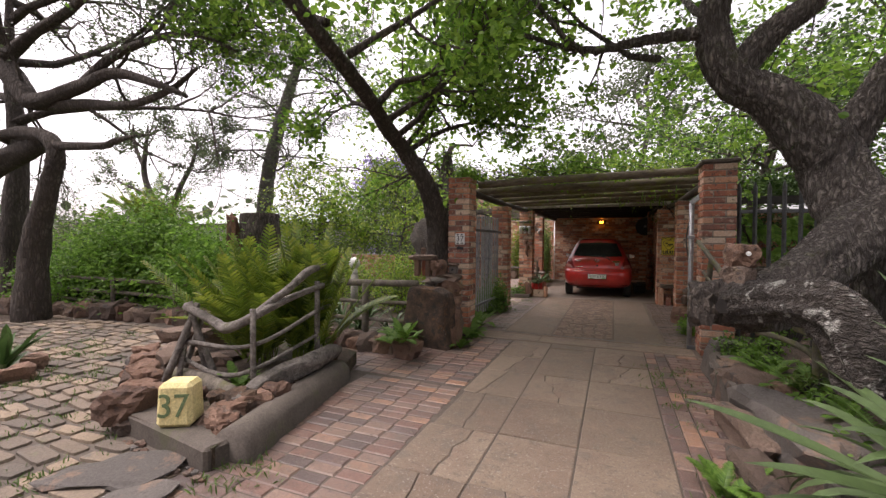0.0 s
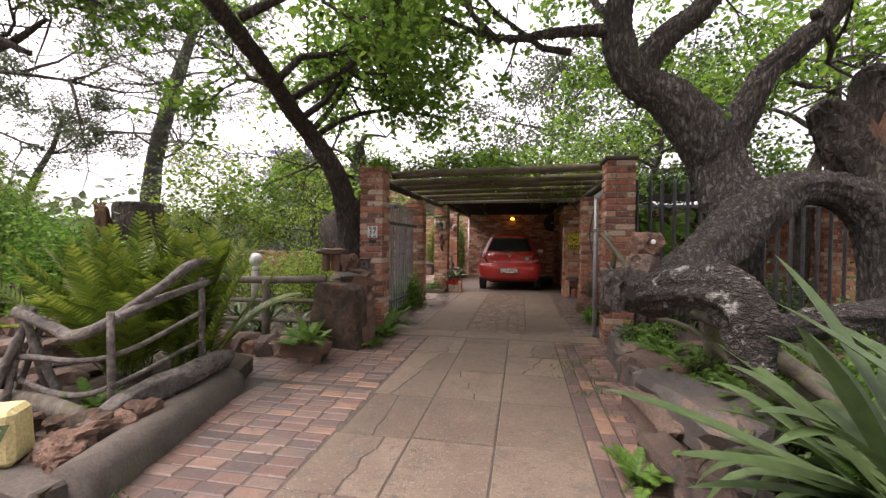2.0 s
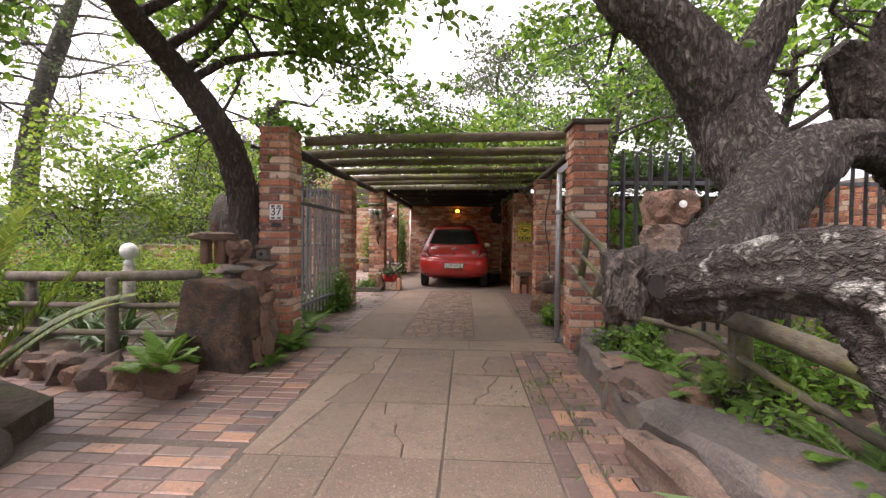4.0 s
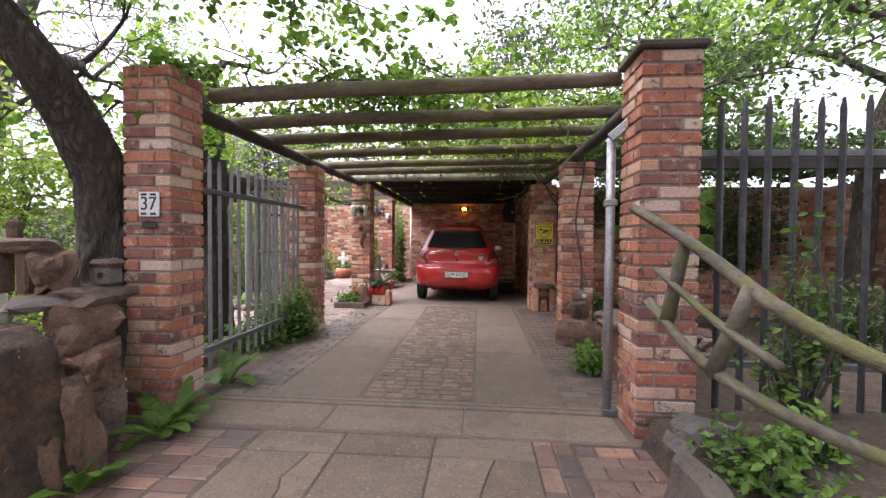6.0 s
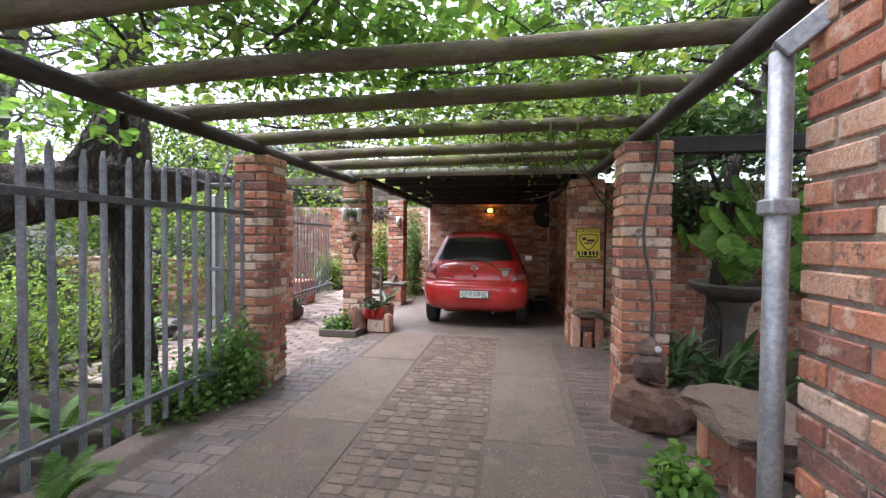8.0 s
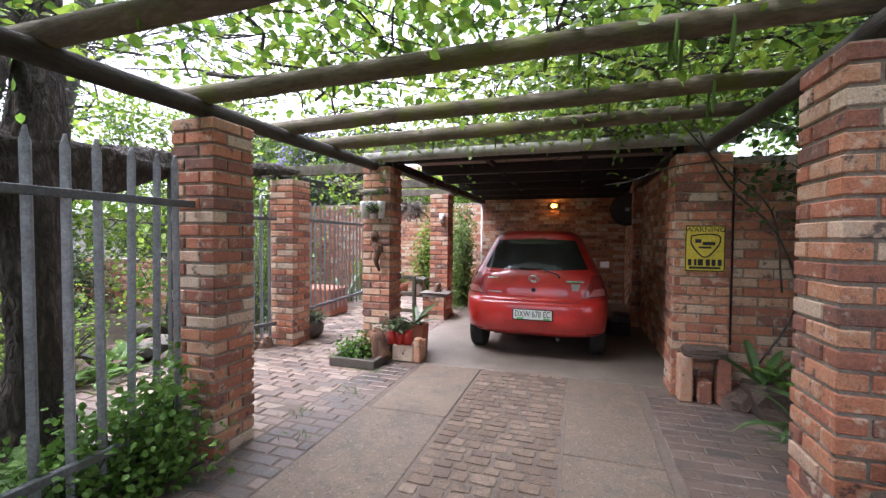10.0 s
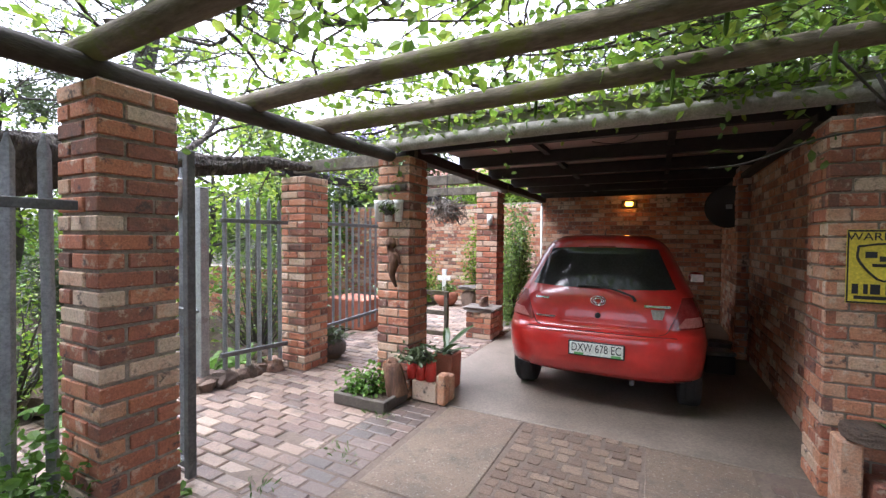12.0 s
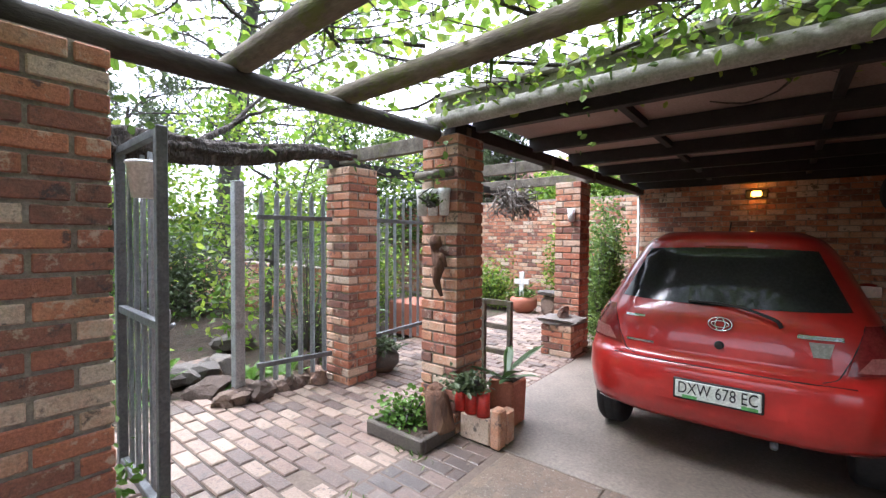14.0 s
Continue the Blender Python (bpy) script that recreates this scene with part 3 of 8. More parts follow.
def palisade(name, a, b, z0, h, gap, material, label, rails, rail_side=1, lean=0.0):
    a, b = Vector((*a, z0)), Vector((*b, z0))
    d = b - a
    t = thing(name, label, "fence", a, math.degrees(math.atan2(d.y, d.x)))
    me = mesh_of(pale(h), "pale")
    n = max(2, round(d.length / gap))
    for i in range(n):
        p = part("pale", me, material, t)
        p.matrix_basis = pose((i + 0.5) * d.length / n, 0, rng.uniform(-0.012, 0.012), 0, rng.uniform(-0.6, 0.6))
    for z in rails:
        part("rail", bx((0.0, 0.015 if rail_side > 0 else -0.048, z - 0.022), (d.length, 0.053 if rail_side > 0 else -0.010, z + 0.022), 0.004), M_STEEL_D, t)
    return t


palisade("palisade_fence", (-2.26, 6.56), (-2.26, 8.79), 0.10, 1.83, 0.148, M_STEEL, "grey steel palisade fence between two brick pillars", (0.2, 1.54), -1)
palisade("palisade_fence", (1.44, 6.45), (5.9, 6.45), 0.12, 2.10, 0.155, M_STEEL_D, "dark grey steel palisade fence on the garden side", (0.3, 1.73))
palisade("palisade_fence", (-3.86, 10.62), (-3.70, 11.33), 0.12, 1.80, 0.128, M_STEEL, "grey steel palisade panel beside the courtyard pillar", (0.18, 1.55), -1)
palisade("palisade_gate", (-3.66, 11.75), (-3.9, 14.2), 0.22, 1.74, 0.15, M_STEEL, "closed grey steel palisade gate to the back garden", (0.16, 1.46), -1)
part_post = thing("fence_post", "galvanised square steel gate post", "post", (-3.95, 10.50, 0))
part("shaft", bx((-0.045, -0.045, -0.05), (0.045, 0.045, 1.98), 0.006), M_STEEL, part_post)
part("top_cap", bx((-0.048, -0.048, 1.982), (0.048, 0.048, 1.992), 0.003), M_STEEL, part_post)

# open gate leaf behind the pillar
leaf_gate = thing("steel_gate", "open narrow steel gate with a padlock chain beside a pillar", "gate", (-2.43, 9.42, 0), 178)
for x in (0.0, 0.78):
    part("stile", bx((x - 0.025, -0.025, 0.04), (x + 0.025, 0.025, 2.02), 0.004), M_STEEL_D, leaf_gate)
for z in (0.12, 1.05, 1.995):
    part("gate_rail", bx((0.026, -0.02, z - 0.022), (0.754, 0.02, z + 0.022), 0.004), M_STEEL_D, leaf_gate)
pm = mesh_of(pale(1.83), "gate_pale")
for i in range(5):
    p = part("gate_pale", pm, M_STEEL, leaf_gate)
    p.matrix_basis = pose(0.11 + i * 0.14, -0.03, 0.1)
tubes("padlock_chain", [[(0.03, -0.03, 1.12, 0.012), (0.08, -0.05, 1.08, 0.012), (0.06, -0.04, 1.02, 0.012), (0.0, -0.05, 1.05, 0.012)]], M_STEEL, leaf_gate, 6, 0.3)

# gate stop pole beside the right pillar
stop = thing("gate_frame_pole", "galvanised pipe fixed to the gate pillar, marking where the gate shuts", "pole", (0.98, 6.56, 0))
part("pipe", cyl((0, 0, -0.02), (0, 0, 1.98), 0.032, bevel=0.0), M_STEEL, stop, smooth=True)
part("bracket", bx((-0.02, -0.025, -0.03), (0.20, 0.025, 0.03), 0.004, None, pose(0.0, -0.02, 1.99, 0, -38, -20)), M_STEEL, stop)
part("clamp", bx((-0.04, -0.04, 1.50), (0.04, 0.04, 1.55), 0.008), M_STEEL, stop)
part("foot", bx((-0.03, -0.04, 0.0), (0.12, 0.04, 0.05), 0.006), M_STEEL_D, stop)

# ---- threshold and gate track ----
track = tagged(part("gate_track", bx((-2.03, 6.54, -0.05), (1.02, 6.66, 0.008), 0.006), M_SLAB), "raised concrete sill with a gate guide rail", "threshold", kind="structure")
part("rail", bx((-1.95, 6.59, 0.008), (0.95, 6.60, 0.014), 0.002), M_STEEL_D, track)

# ================= trees =================
def tree(name, label, loc, main, limbs, leaf_mat, bark, seed, leafy=None, leaf_size=0.09, seg=16, rough=0.16, hang=0.3, aspect=0.6, ridge=0.0):
    """main: rows of (x, y, z, radius). limbs: (start, way, length, radius, depth, kids, droop). leafy: (leaves a tip, spread)."""
    r = np.random.default_rng(seed)
    t = thing(name, label, "tree", loc)
    off = np.array(loc)
    move = lambda row: [(p[0] - off[0], p[1] - off[1], p[2] - off[2], p[3]) for p in row]
    for i, row in enumerate(main):
        tubes("trunk" if i == 0 else "bough", [move(row)], bark, t, seg, rough, steps=24 if ridge else 7, ridge=ridge)
    paths, tips = [], []
    for s, w, ln, rad, depth, kids, droop in limbs:
        grow(r, np.array(s) - off, w, ln, rad, depth, paths, tips, droop, kids)
    clear = lambda p: not (-2.3 < p[0] + off[0] < 1.6 and p[2] + off[2] < 2.75 and p[1] + off[1] > 1.0)
    paths = [row for row in paths if all(clear(p) for p in row)]
    tips = [p for p in tips if clear(p) and clear((p[0], p[1], p[2] - 0.25))]
    if paths:
        tubes("branchwork", paths, bark, t, 5, 0.0, steps=1)
    if leafy and tips:
        tips = [p for p in tips if r.uniform() < 0.62]
        P = clumps(r, tips, max(1, round(leafy[0] * 1.9)), leafy[1])
        part("crown", leaves_mesh("crown", P, leaf_size, r, aspect, hang), leaf_mat, t)
    return t


# leaning oak behind the left gate pillar, its stem reaching out over the apron
tree("oak_tree", "leaning oak with dark ridged bark and fresh green leaves", (-2.68, 6.20, 0),
     [[(-2.60, 5.95, -0.1, 0.27), (-2.58, 6.1, 0.5, 0.21), (-2.62, 6.28, 1.1, 0.18), (-2.64, 6.28, 1.62, 0.165), (-2.62, 6.08, 2.0, 0.155), (-2.64, 5.8, 2.32, 0.135), (-2.84, 5.5, 2.74, 0.115), (-2.84, 4.95, 2.97, 0.10), (-2.72, 4.2, 3.18, 0.088), (-2.68, 3.4, 3.42, 0.075), (-2.75, 2.4, 3.85, 0.05)]],
     [((-2.80, 6.05, 2.4), (-0.9, 1.2, 0.35), 1.9, 0.06, 2, 3, 0.0),
      ((-2.93, 5.8, 2.8), (1.0, 0.7, 0.75), 1.9, 0.05, 2, 3, 0.03),
      ((-2.93, 5.7, 2.85), (0.7, 1.0, 0.55), 2.0, 0.05, 2, 4, 0.02),
      ((-2.9, 5.4, 2.95), (1.0, 0.1, 0.9), 1.9, 0.05, 2, 3, 0.03),
      ((-2.85, 5.0, 3.05), (0.9, 0.5, 1.0), 2.0, 0.05, 2, 4, 0.03),
      ((-2.85, 5.0, 3.05), (-0.9, 0.4, 0.6), 1.9, 0.05, 2, 3, 0.02),
      ((-2.75, 4.6, 3.15), (0.5, 0.6, 1.2), 2.0, 0.05, 2, 4, 0.02),
      ((-2.65, 3.8, 3.4), (0.8, 0.3, 0.8), 1.9, 0.05, 2, 3, 0.02),
      ((-2.62, 3.4, 3.55), (-0.7, 0.4, 0.6), 2.2, 0.05, 2, 4, 0.03),
      ((-2.7, 2.4, 4.0), (-0.8, -0.2, 0.2), 1.8, 0.04, 2, 3, 0.05)],
     L_OAK, M_BARK_D, 11, (6, (0.09, 0.09, 0.07)), 0.09, 60, ridge=0.012)

# great old oak on the right with its boughs
tree("old_oak_tree", "huge old oak with a twisted grey-brown trunk and mossy bark", (2.0, 5.0, 0),
     [[(1.93, 4.48, 1.52, 0.22), (1.90, 4.62, 1.72, 0.25), (1.86, 4.76, 1.95, 0.265), (1.81, 4.85, 2.18, 0.27), (1.66, 4.85, 2.44, 0.27), (1.36, 4.85, 2.78, 0.21), (1.06, 4.85, 3.0, 0.175), (0.9, 4.85, 3.35, 0.15), (0.9, 4.85, 3.8, 0.125), (1.1, 4.85, 4.5, 0.10), (1.4, 4.9, 5.4, 0.06)],
      [(0.95, 3.64, 0.98, 0.17), (1.29, 3.92, 1.16, 0.20), (1.64, 4.17, 1.42, 0.205), (1.99, 4.36, 1.68, 0.20), (2.33, 4.46, 1.84, 0.15), (2.68, 4.5, 1.79, 0.155), (2.93, 4.5, 1.56, 0.18), (3.08, 4.5, 1.12, 0.24), (3.14, 4.5, 0.48, 0.29), (3.16, 4.5, -0.05, 0.36)],
      [(2.22, 4.98, 0.0, 0.2), (2.19, 4.95, 0.6, 0.15), (2.13, 4.9, 1.2, 0.13), (2.0, 4.8, 1.75, 0.14)],
      [(1.88, 4.85, 2.3, 0.17), (2.07, 4.85, 2.66, 0.14), (2.24, 4.85, 3.0, 0.115), (2.51, 4.86, 3.25, 0.11), (2.82, 4.88, 3.6, 0.095), (3.1, 4.9, 4.6, 0.07)],
      [(1.06, 4.85, 3.06, 0.13), (1.34, 4.85, 3.41, 0.115), (1.65, 4.86, 3.66, 0.10), (2.0, 4.9, 4.2, 0.08), (2.3, 5.0, 4.9, 0.06)],
      [(0.9, 4.82, 3.5, 0.07), (0.35, 4.78, 3.5, 0.05), (-0.3, 4.8, 3.5, 0.035), (-1.0, 4.7, 3.75, 0.02)]],
     [((1.2, 4.8, 4.6), (-0.9, -1.0, 0.6), 3.0, 0.07, 2, 4, 0.02),
      ((1.0, 4.8, 4.0), (-0.5, -1.2, 0.9), 3.2, 0.07, 2, 4, 0.02),
      ((1.5, 4.9, 5.2), (-1.2, -0.3, 0.5), 2.8, 0.06, 2, 4, 0.02),
      ((2.3, 5.0, 4.9), (0.2, -1.2, 0.6), 3.0, 0.06, 2, 4, 0.02),
      ((0.4, 4.75, 3.28), (-0.9, 0.6, 0.5), 1.8, 0.04, 2, 3, 0.02),
      ((-0.3, 4.8, 3.45), (-0.7, -0.3, 0.4), 1.7, 0.035, 2, 3, 0.03),
      ((-0.2, 4.8, 3.45), (-0.2, 0.7, 0.3), 1.5, 0.035, 2, 3, 0.03),
      ((0.9, 4.75, 3.6), (-0.5, 0.9, 0.5), 2.3, 0.05, 2, 3, 0.03),
      ((1.0, 4.8, 3.8), (-0.3, -0.9, 0.7), 2.2, 0.05, 2, 3, 0.03),
      ((1.2, 4.8, 4.3), (-0.8, 0.2, 0.8), 2.3, 0.05, 2, 3, 0.03),
      ((1.9, 4.9, 4.0), (0.2, 0.9, 0.3), 2.3, 0.05, 2, 3, 0.04),
      ((2.6, 4.8, 3.5), (0.8, 0.7, 0.2), 2.2, 0.05, 2, 3, 0.05),
      ((2.9, 4.9, 4.2), (0.8, -0.5, 0.3), 2.2, 0.05, 2, 3, 0.05),
      ((2.3, 5.0, 4.9), (0.4, -0.6, 0.3), 2.3, 0.05, 2, 3, 0.04),
      ((1.0, 4.72, 3.15), (0.2, 1.0, 0.1), 2.2, 0.045, 2, 3, 0.06),
      ((1.5, 4.75, 2.8), (0.5, 1.0, 0.3), 1.8, 0.04, 2, 3, 0.05),
      ((1.5, 4.9, 5.2), (0.0, -0.9, 0.2), 2.4, 0.05, 2, 3, 0.04)],
     L_OAK, M_BARK, 23, (4, (0.10, 0.10, 0.075)), 0.09, 88, 0.16, ridge=0.016)

# low limb of the old oak with a hollow end and a drooping stub
limb = thing("fallen_oak_limb", "low dark oak limb with pale lichen and a drooping stub", "tree limb", (1.0, 3.3, 0))
def from_limb(rows):
    return [(p[0] - 1.0, p[1] - 3.3, p[2], p[3]) for p in rows]


tubes("limb", [from_limb([(0.70, 3.54, 1.00, 0.10), (0.80, 3.46, 1.01, 0.125), (0.94, 3.22, 1.06, 0.12), (1.03, 3.02, 1.09, 0.125), (1.11, 2.92, 1.06, 0.14), (1.17, 2.86, 0.93, 0.135), (1.185, 2.82, 0.79, 0.11), (1.19, 2.80, 0.67, 0.10)])], M_BARK_L, limb, 64, 0.26, steps=14, ridge=0.012)
tubes("heel", [from_limb([(0.66, 3.52, 1.00, 0.10), (0.80, 3.56, 1.0, 0.16), (1.0, 3.68, 1.0, 0.19), (1.2, 3.85, 1.08, 0.19)])], M_BARK, limb, 56, 0.3, steps=14, ridge=0.014)
tubes("lower_bough", [from_limb([(1.22, 2.98, 0.80, 0.07), (1.38, 3.1, 0.83, 0.085), (1.71, 3.3, 0.85, 0.09), (2.07, 3.4, 0.89, 0.095), (2.6, 3.7, 0.9, 0.11), (3.05, 4.3, 0.7, 0.14)])], M_BARK_L, limb, 48, 0.25, steps=16, ridge=0.012)
end = part("broken_end", rock(4, (0.24, 0.2, 0.26), 3, 0.9), M_BARK_D, limb, "hollow broken end")
end.matrix_basis = pose(-0.36, 0.2, 0.88)
part("hollow", lathe([(0.001, 0.0), (0.03, 0.002), (0.042, 0.012), (0.05, 0.03)], 14), M_BEAM, end, "dark rot hole").matrix_basis = pose(0.06, -0.12, 0.13, 90, 0, 0)
part("sawn_face", cyl((0.19, -0.5, 0.655), (0.19, -0.5, 0.668), 0.098, seg=24), M_BARK_D, limb, "dark sawn end of the stub")

snag = thing("hollow_tree_stump", "broken hollow tree trunk with torn reddish wood inside", "tree stump", (3.2, 4.8, 0))
tubes("trunk", [[(-0.02, -0.3, 1.0, 0.2), (0.02, -0.1, 1.55, 0.24), (0.08, 0.2, 2.0, 0.27), (-0.05, 0.35, 2.35, 0.26), (-0.2, 0.38, 2.6, 0.2), (-0.36, 0.38, 2.74, 0.1)]], M_BARK_D, snag, 56, 0.34, steps=20, ridge=0.02)
tubes("torn_spike", [[(0.05, 0.36, 2.3, 0.17), (0.08, 0.38, 2.7, 0.13), (0.12, 0.4, 3.0, 0.115), (0.2, 0.4, 3.12, 0.07)]], M_BARK_D, snag, 28, 0.4, steps=10, ridge=0.012)
M_TORN = mat("torn_wood", [(0.07, 0.04, 0.028), (0.15, 0.075, 0.045), (0.24, 0.135, 0.07)], 9, 0.9, 0.8, stretch=(1, 1, 0.2), deep=0.03)
part("heartwood", rock(92, (0.3, 0.16, 0.75), 3, 0.7), M_TORN, snag, "torn reddish heartwood").matrix_basis = pose(0.06, 0.1, 1.92, -14, 0, 0)

# the low bough behind the left palisade
tree("sprawling_oak_tree", "sprawling oak with a long low bough behind the fence", (-3.6, 7.6, 0),
     [[(-3.23, 8.5, -0.1, 0.19), (-3.24, 8.5, 0.8, 0.15), (-3.28, 8.5, 1.5, 0.15), (-3.32, 8.55, 1.95, 0.16), (-3.35, 8.6, 2.6, 0.13), (-3.45, 8.7, 3.4, 0.09)],
      [(-2.80, 6.55, 0.95, 0.17), (-3.2, 6.95, 1.45, 0.19), (-3.45, 7.9, 1.75, 0.22), (-3.3, 8.9, 1.94, 0.2), (-3.35, 9.6, 2.08, 0.11), (-3.4, 10.2, 2.12, 0.085), (-3.3, 10.8, 2.22, 0.065), (-3.4, 11.4, 2.28, 0.03)],
      [(-3.4, 8.1, 1.85, 0.13), (-3.3, 8.3, 2.4, 0.1), (-3.45, 8.5, 2.9, 0.08), (-3.4, 8.9, 3.6, 0.05)]],
     [((-3.35, 9.8, 2.05), (-0.3, 0.8, 0.5), 1.6, 0.035, 2, 3, 0.0), ((-3.45, 8.5, 2.9), (-0.8, 0.4, 0.4), 1.8, 0.035, 2, 3, 0.0),
      ((-3.4, 8.9, 3.6), (0.5, 0.8, 0.3), 1.9, 0.035, 2, 3, 0.03), ((-3.4, 8.3, 2.6), (-0.6, -0.8, 0.4), 1.8, 0.035, 2, 3, 0.02), ((-3.3, 10.6, 2.2), (-0.4, 0.6, 0.5), 1.5, 0.03, 2, 3, 0.02)],
     L_VINE, M_BARK_D, 31, (2, (0.12, 0.12, 0.09)), 0.075, 40, 0.3, ridge=0.014)


def simple_tree(name, label, x, y, h, r, seed, leaf_mat, bark=M_BARK_F, bare=0.35, per=14, spread=0.35, size=0.16, width=0.9, kids=3, lean=0.1, depth=2, droop=0.0):
    q = np.random.default_rng(seed)
    top = (x + lean * h, y, h * 0.62)
    main = [[(x, y, -0.2, r), (x + lean * h * 0.2, y, h * 0.2, r * 0.8), (x + lean * h * 0.5, y + 0.1, h * 0.42, r * 0.62), (*top, r * 0.4), (x + lean * h, y, h * 0.9, r * 0.12)]]
    limbs = []
    n = 9
    for i in range(n):
        f = bare + (0.9 - bare) * i / n
        a = i * 2.4 + seed
        limbs.append(((x + lean * h * min(1, f * 1.4), y, h * f), (math.cos(a), math.sin(a), 0.45), h * 0.36 * width * (1.15 - 0.5 * f), r * 0.35, depth, kids, droop))
    return tree(name, label, (x, y, 0), main, limbs, leaf_mat, bark, seed, (max(2, int(per * 0.36)), (spread * 0.8, spread * 0.8, spread * 0.5)), size, 10, 0.12)


rc_ = np.random.default_rng(41)
cedar_limbs = []
for i in range(26):
    f = i / 25
    a = i * 2.4
    cedar_limbs.append(((-15.4 + 2.2 * f, 15.7, 4.6 + 6.6 * f), (math.cos(a), math.sin(a), rc_.uniform(-0.05, 0.3)), 3.6 - 1.5 * f, 0.06, 2, 3, 0.015))
tree("tall_cedar_tree", "tall grey-green conifer with level layered sprays and a bare lower trunk", (-15.9, 15.7, 0),
     [[(-16.0, 15.7, -0.2, 0.42), (-15.7, 15.7, 3.0, 0.36), (-15.3, 15.7, 5.2, 0.32), (-14.5, 15.7, 7.6, 0.27), (-13.6, 15.7, 9.8, 0.18), (-13.0, 15.7, 11.6, 0.08)]],
     cedar_limbs, L_FAR, M_BARK_F, 41, (4, (0.2, 0.2, 0.04)), 0.2, 14, 0.12, 0.0, 0.12)
simple_tree("umbrella_thorn_tree", "thorn tree with spreading dark bare limbs and fine foliage", -12.5, 5.2, 8.5, 0.30, 42, L_FAR, M_BARK_D, 0.42, 6, 0.13, 0.055, 1.5, 3, -0.02, 3)
tree("thorn_tree", "small twisted thorn tree with bare dark twigs and leaf tufts", (-17.6, 13.0, 0),
     [[(-16.9, 13.0, -0.2, 0.24), (-17.65, 13.0, 1.78, 0.2), (-18.57, 13.0, 2.49, 0.18), (-19.7, 13.0, 3.34, 0.15), (-20.29, 13.0, 4.54, 0.12), (-20.16, 13.0, 5.65, 0.09), (-20.0, 13.0, 6.6, 0.04)],
      [(-18.57, 13.0, 2.49, 0.14), (-17.83, 13.0, 3.78, 0.11), (-17.11, 13.0, 4.74, 0.08), (-16.76, 13.0, 5.69, 0.04)],
      [(-20.25, 13.0, 4.67, 0.09), (-20.89, 13.0, 5.76, 0.07), (-21.08, 13.0, 6.84, 0.03)],
      [(-19.7, 13.0, 3.34, 0.09), (-20.9, 13.0, 3.77, 0.06), (-21.93, 13.0, 4.08, 0.03)]],
     [(p, w, 1.5, 0.04, 2, 3, 0.0) for p, w in (((-20.0, 13.0, 6.3), (0.6, 0, 0.7)), ((-20.16, 13.0, 5.65), (0.8, 0.1, 0.6)), ((-16.9, 13.0, 5.3), (0.5, 0.2, 0.5)), ((-17.11, 13.0, 4.74), (-0.5, 0.2, 0.8)), ((-21.0, 13.0, 6.4), (-0.5, 0.1, 0.5)), ((-20.7, 13.0, 5.4), (-0.8, 0.2, 0.4)), ((-21.9, 13.0, 4.08), (-0.7, 0.0, 0.3)), ((-17.4, 13.0, 4.4), (0.9, 0.2, 0.3)))],
     L_FAR, M_BARK_D, 43, (3, (0.12, 0.12, 0.08)), 0.12, 12, 0.14)
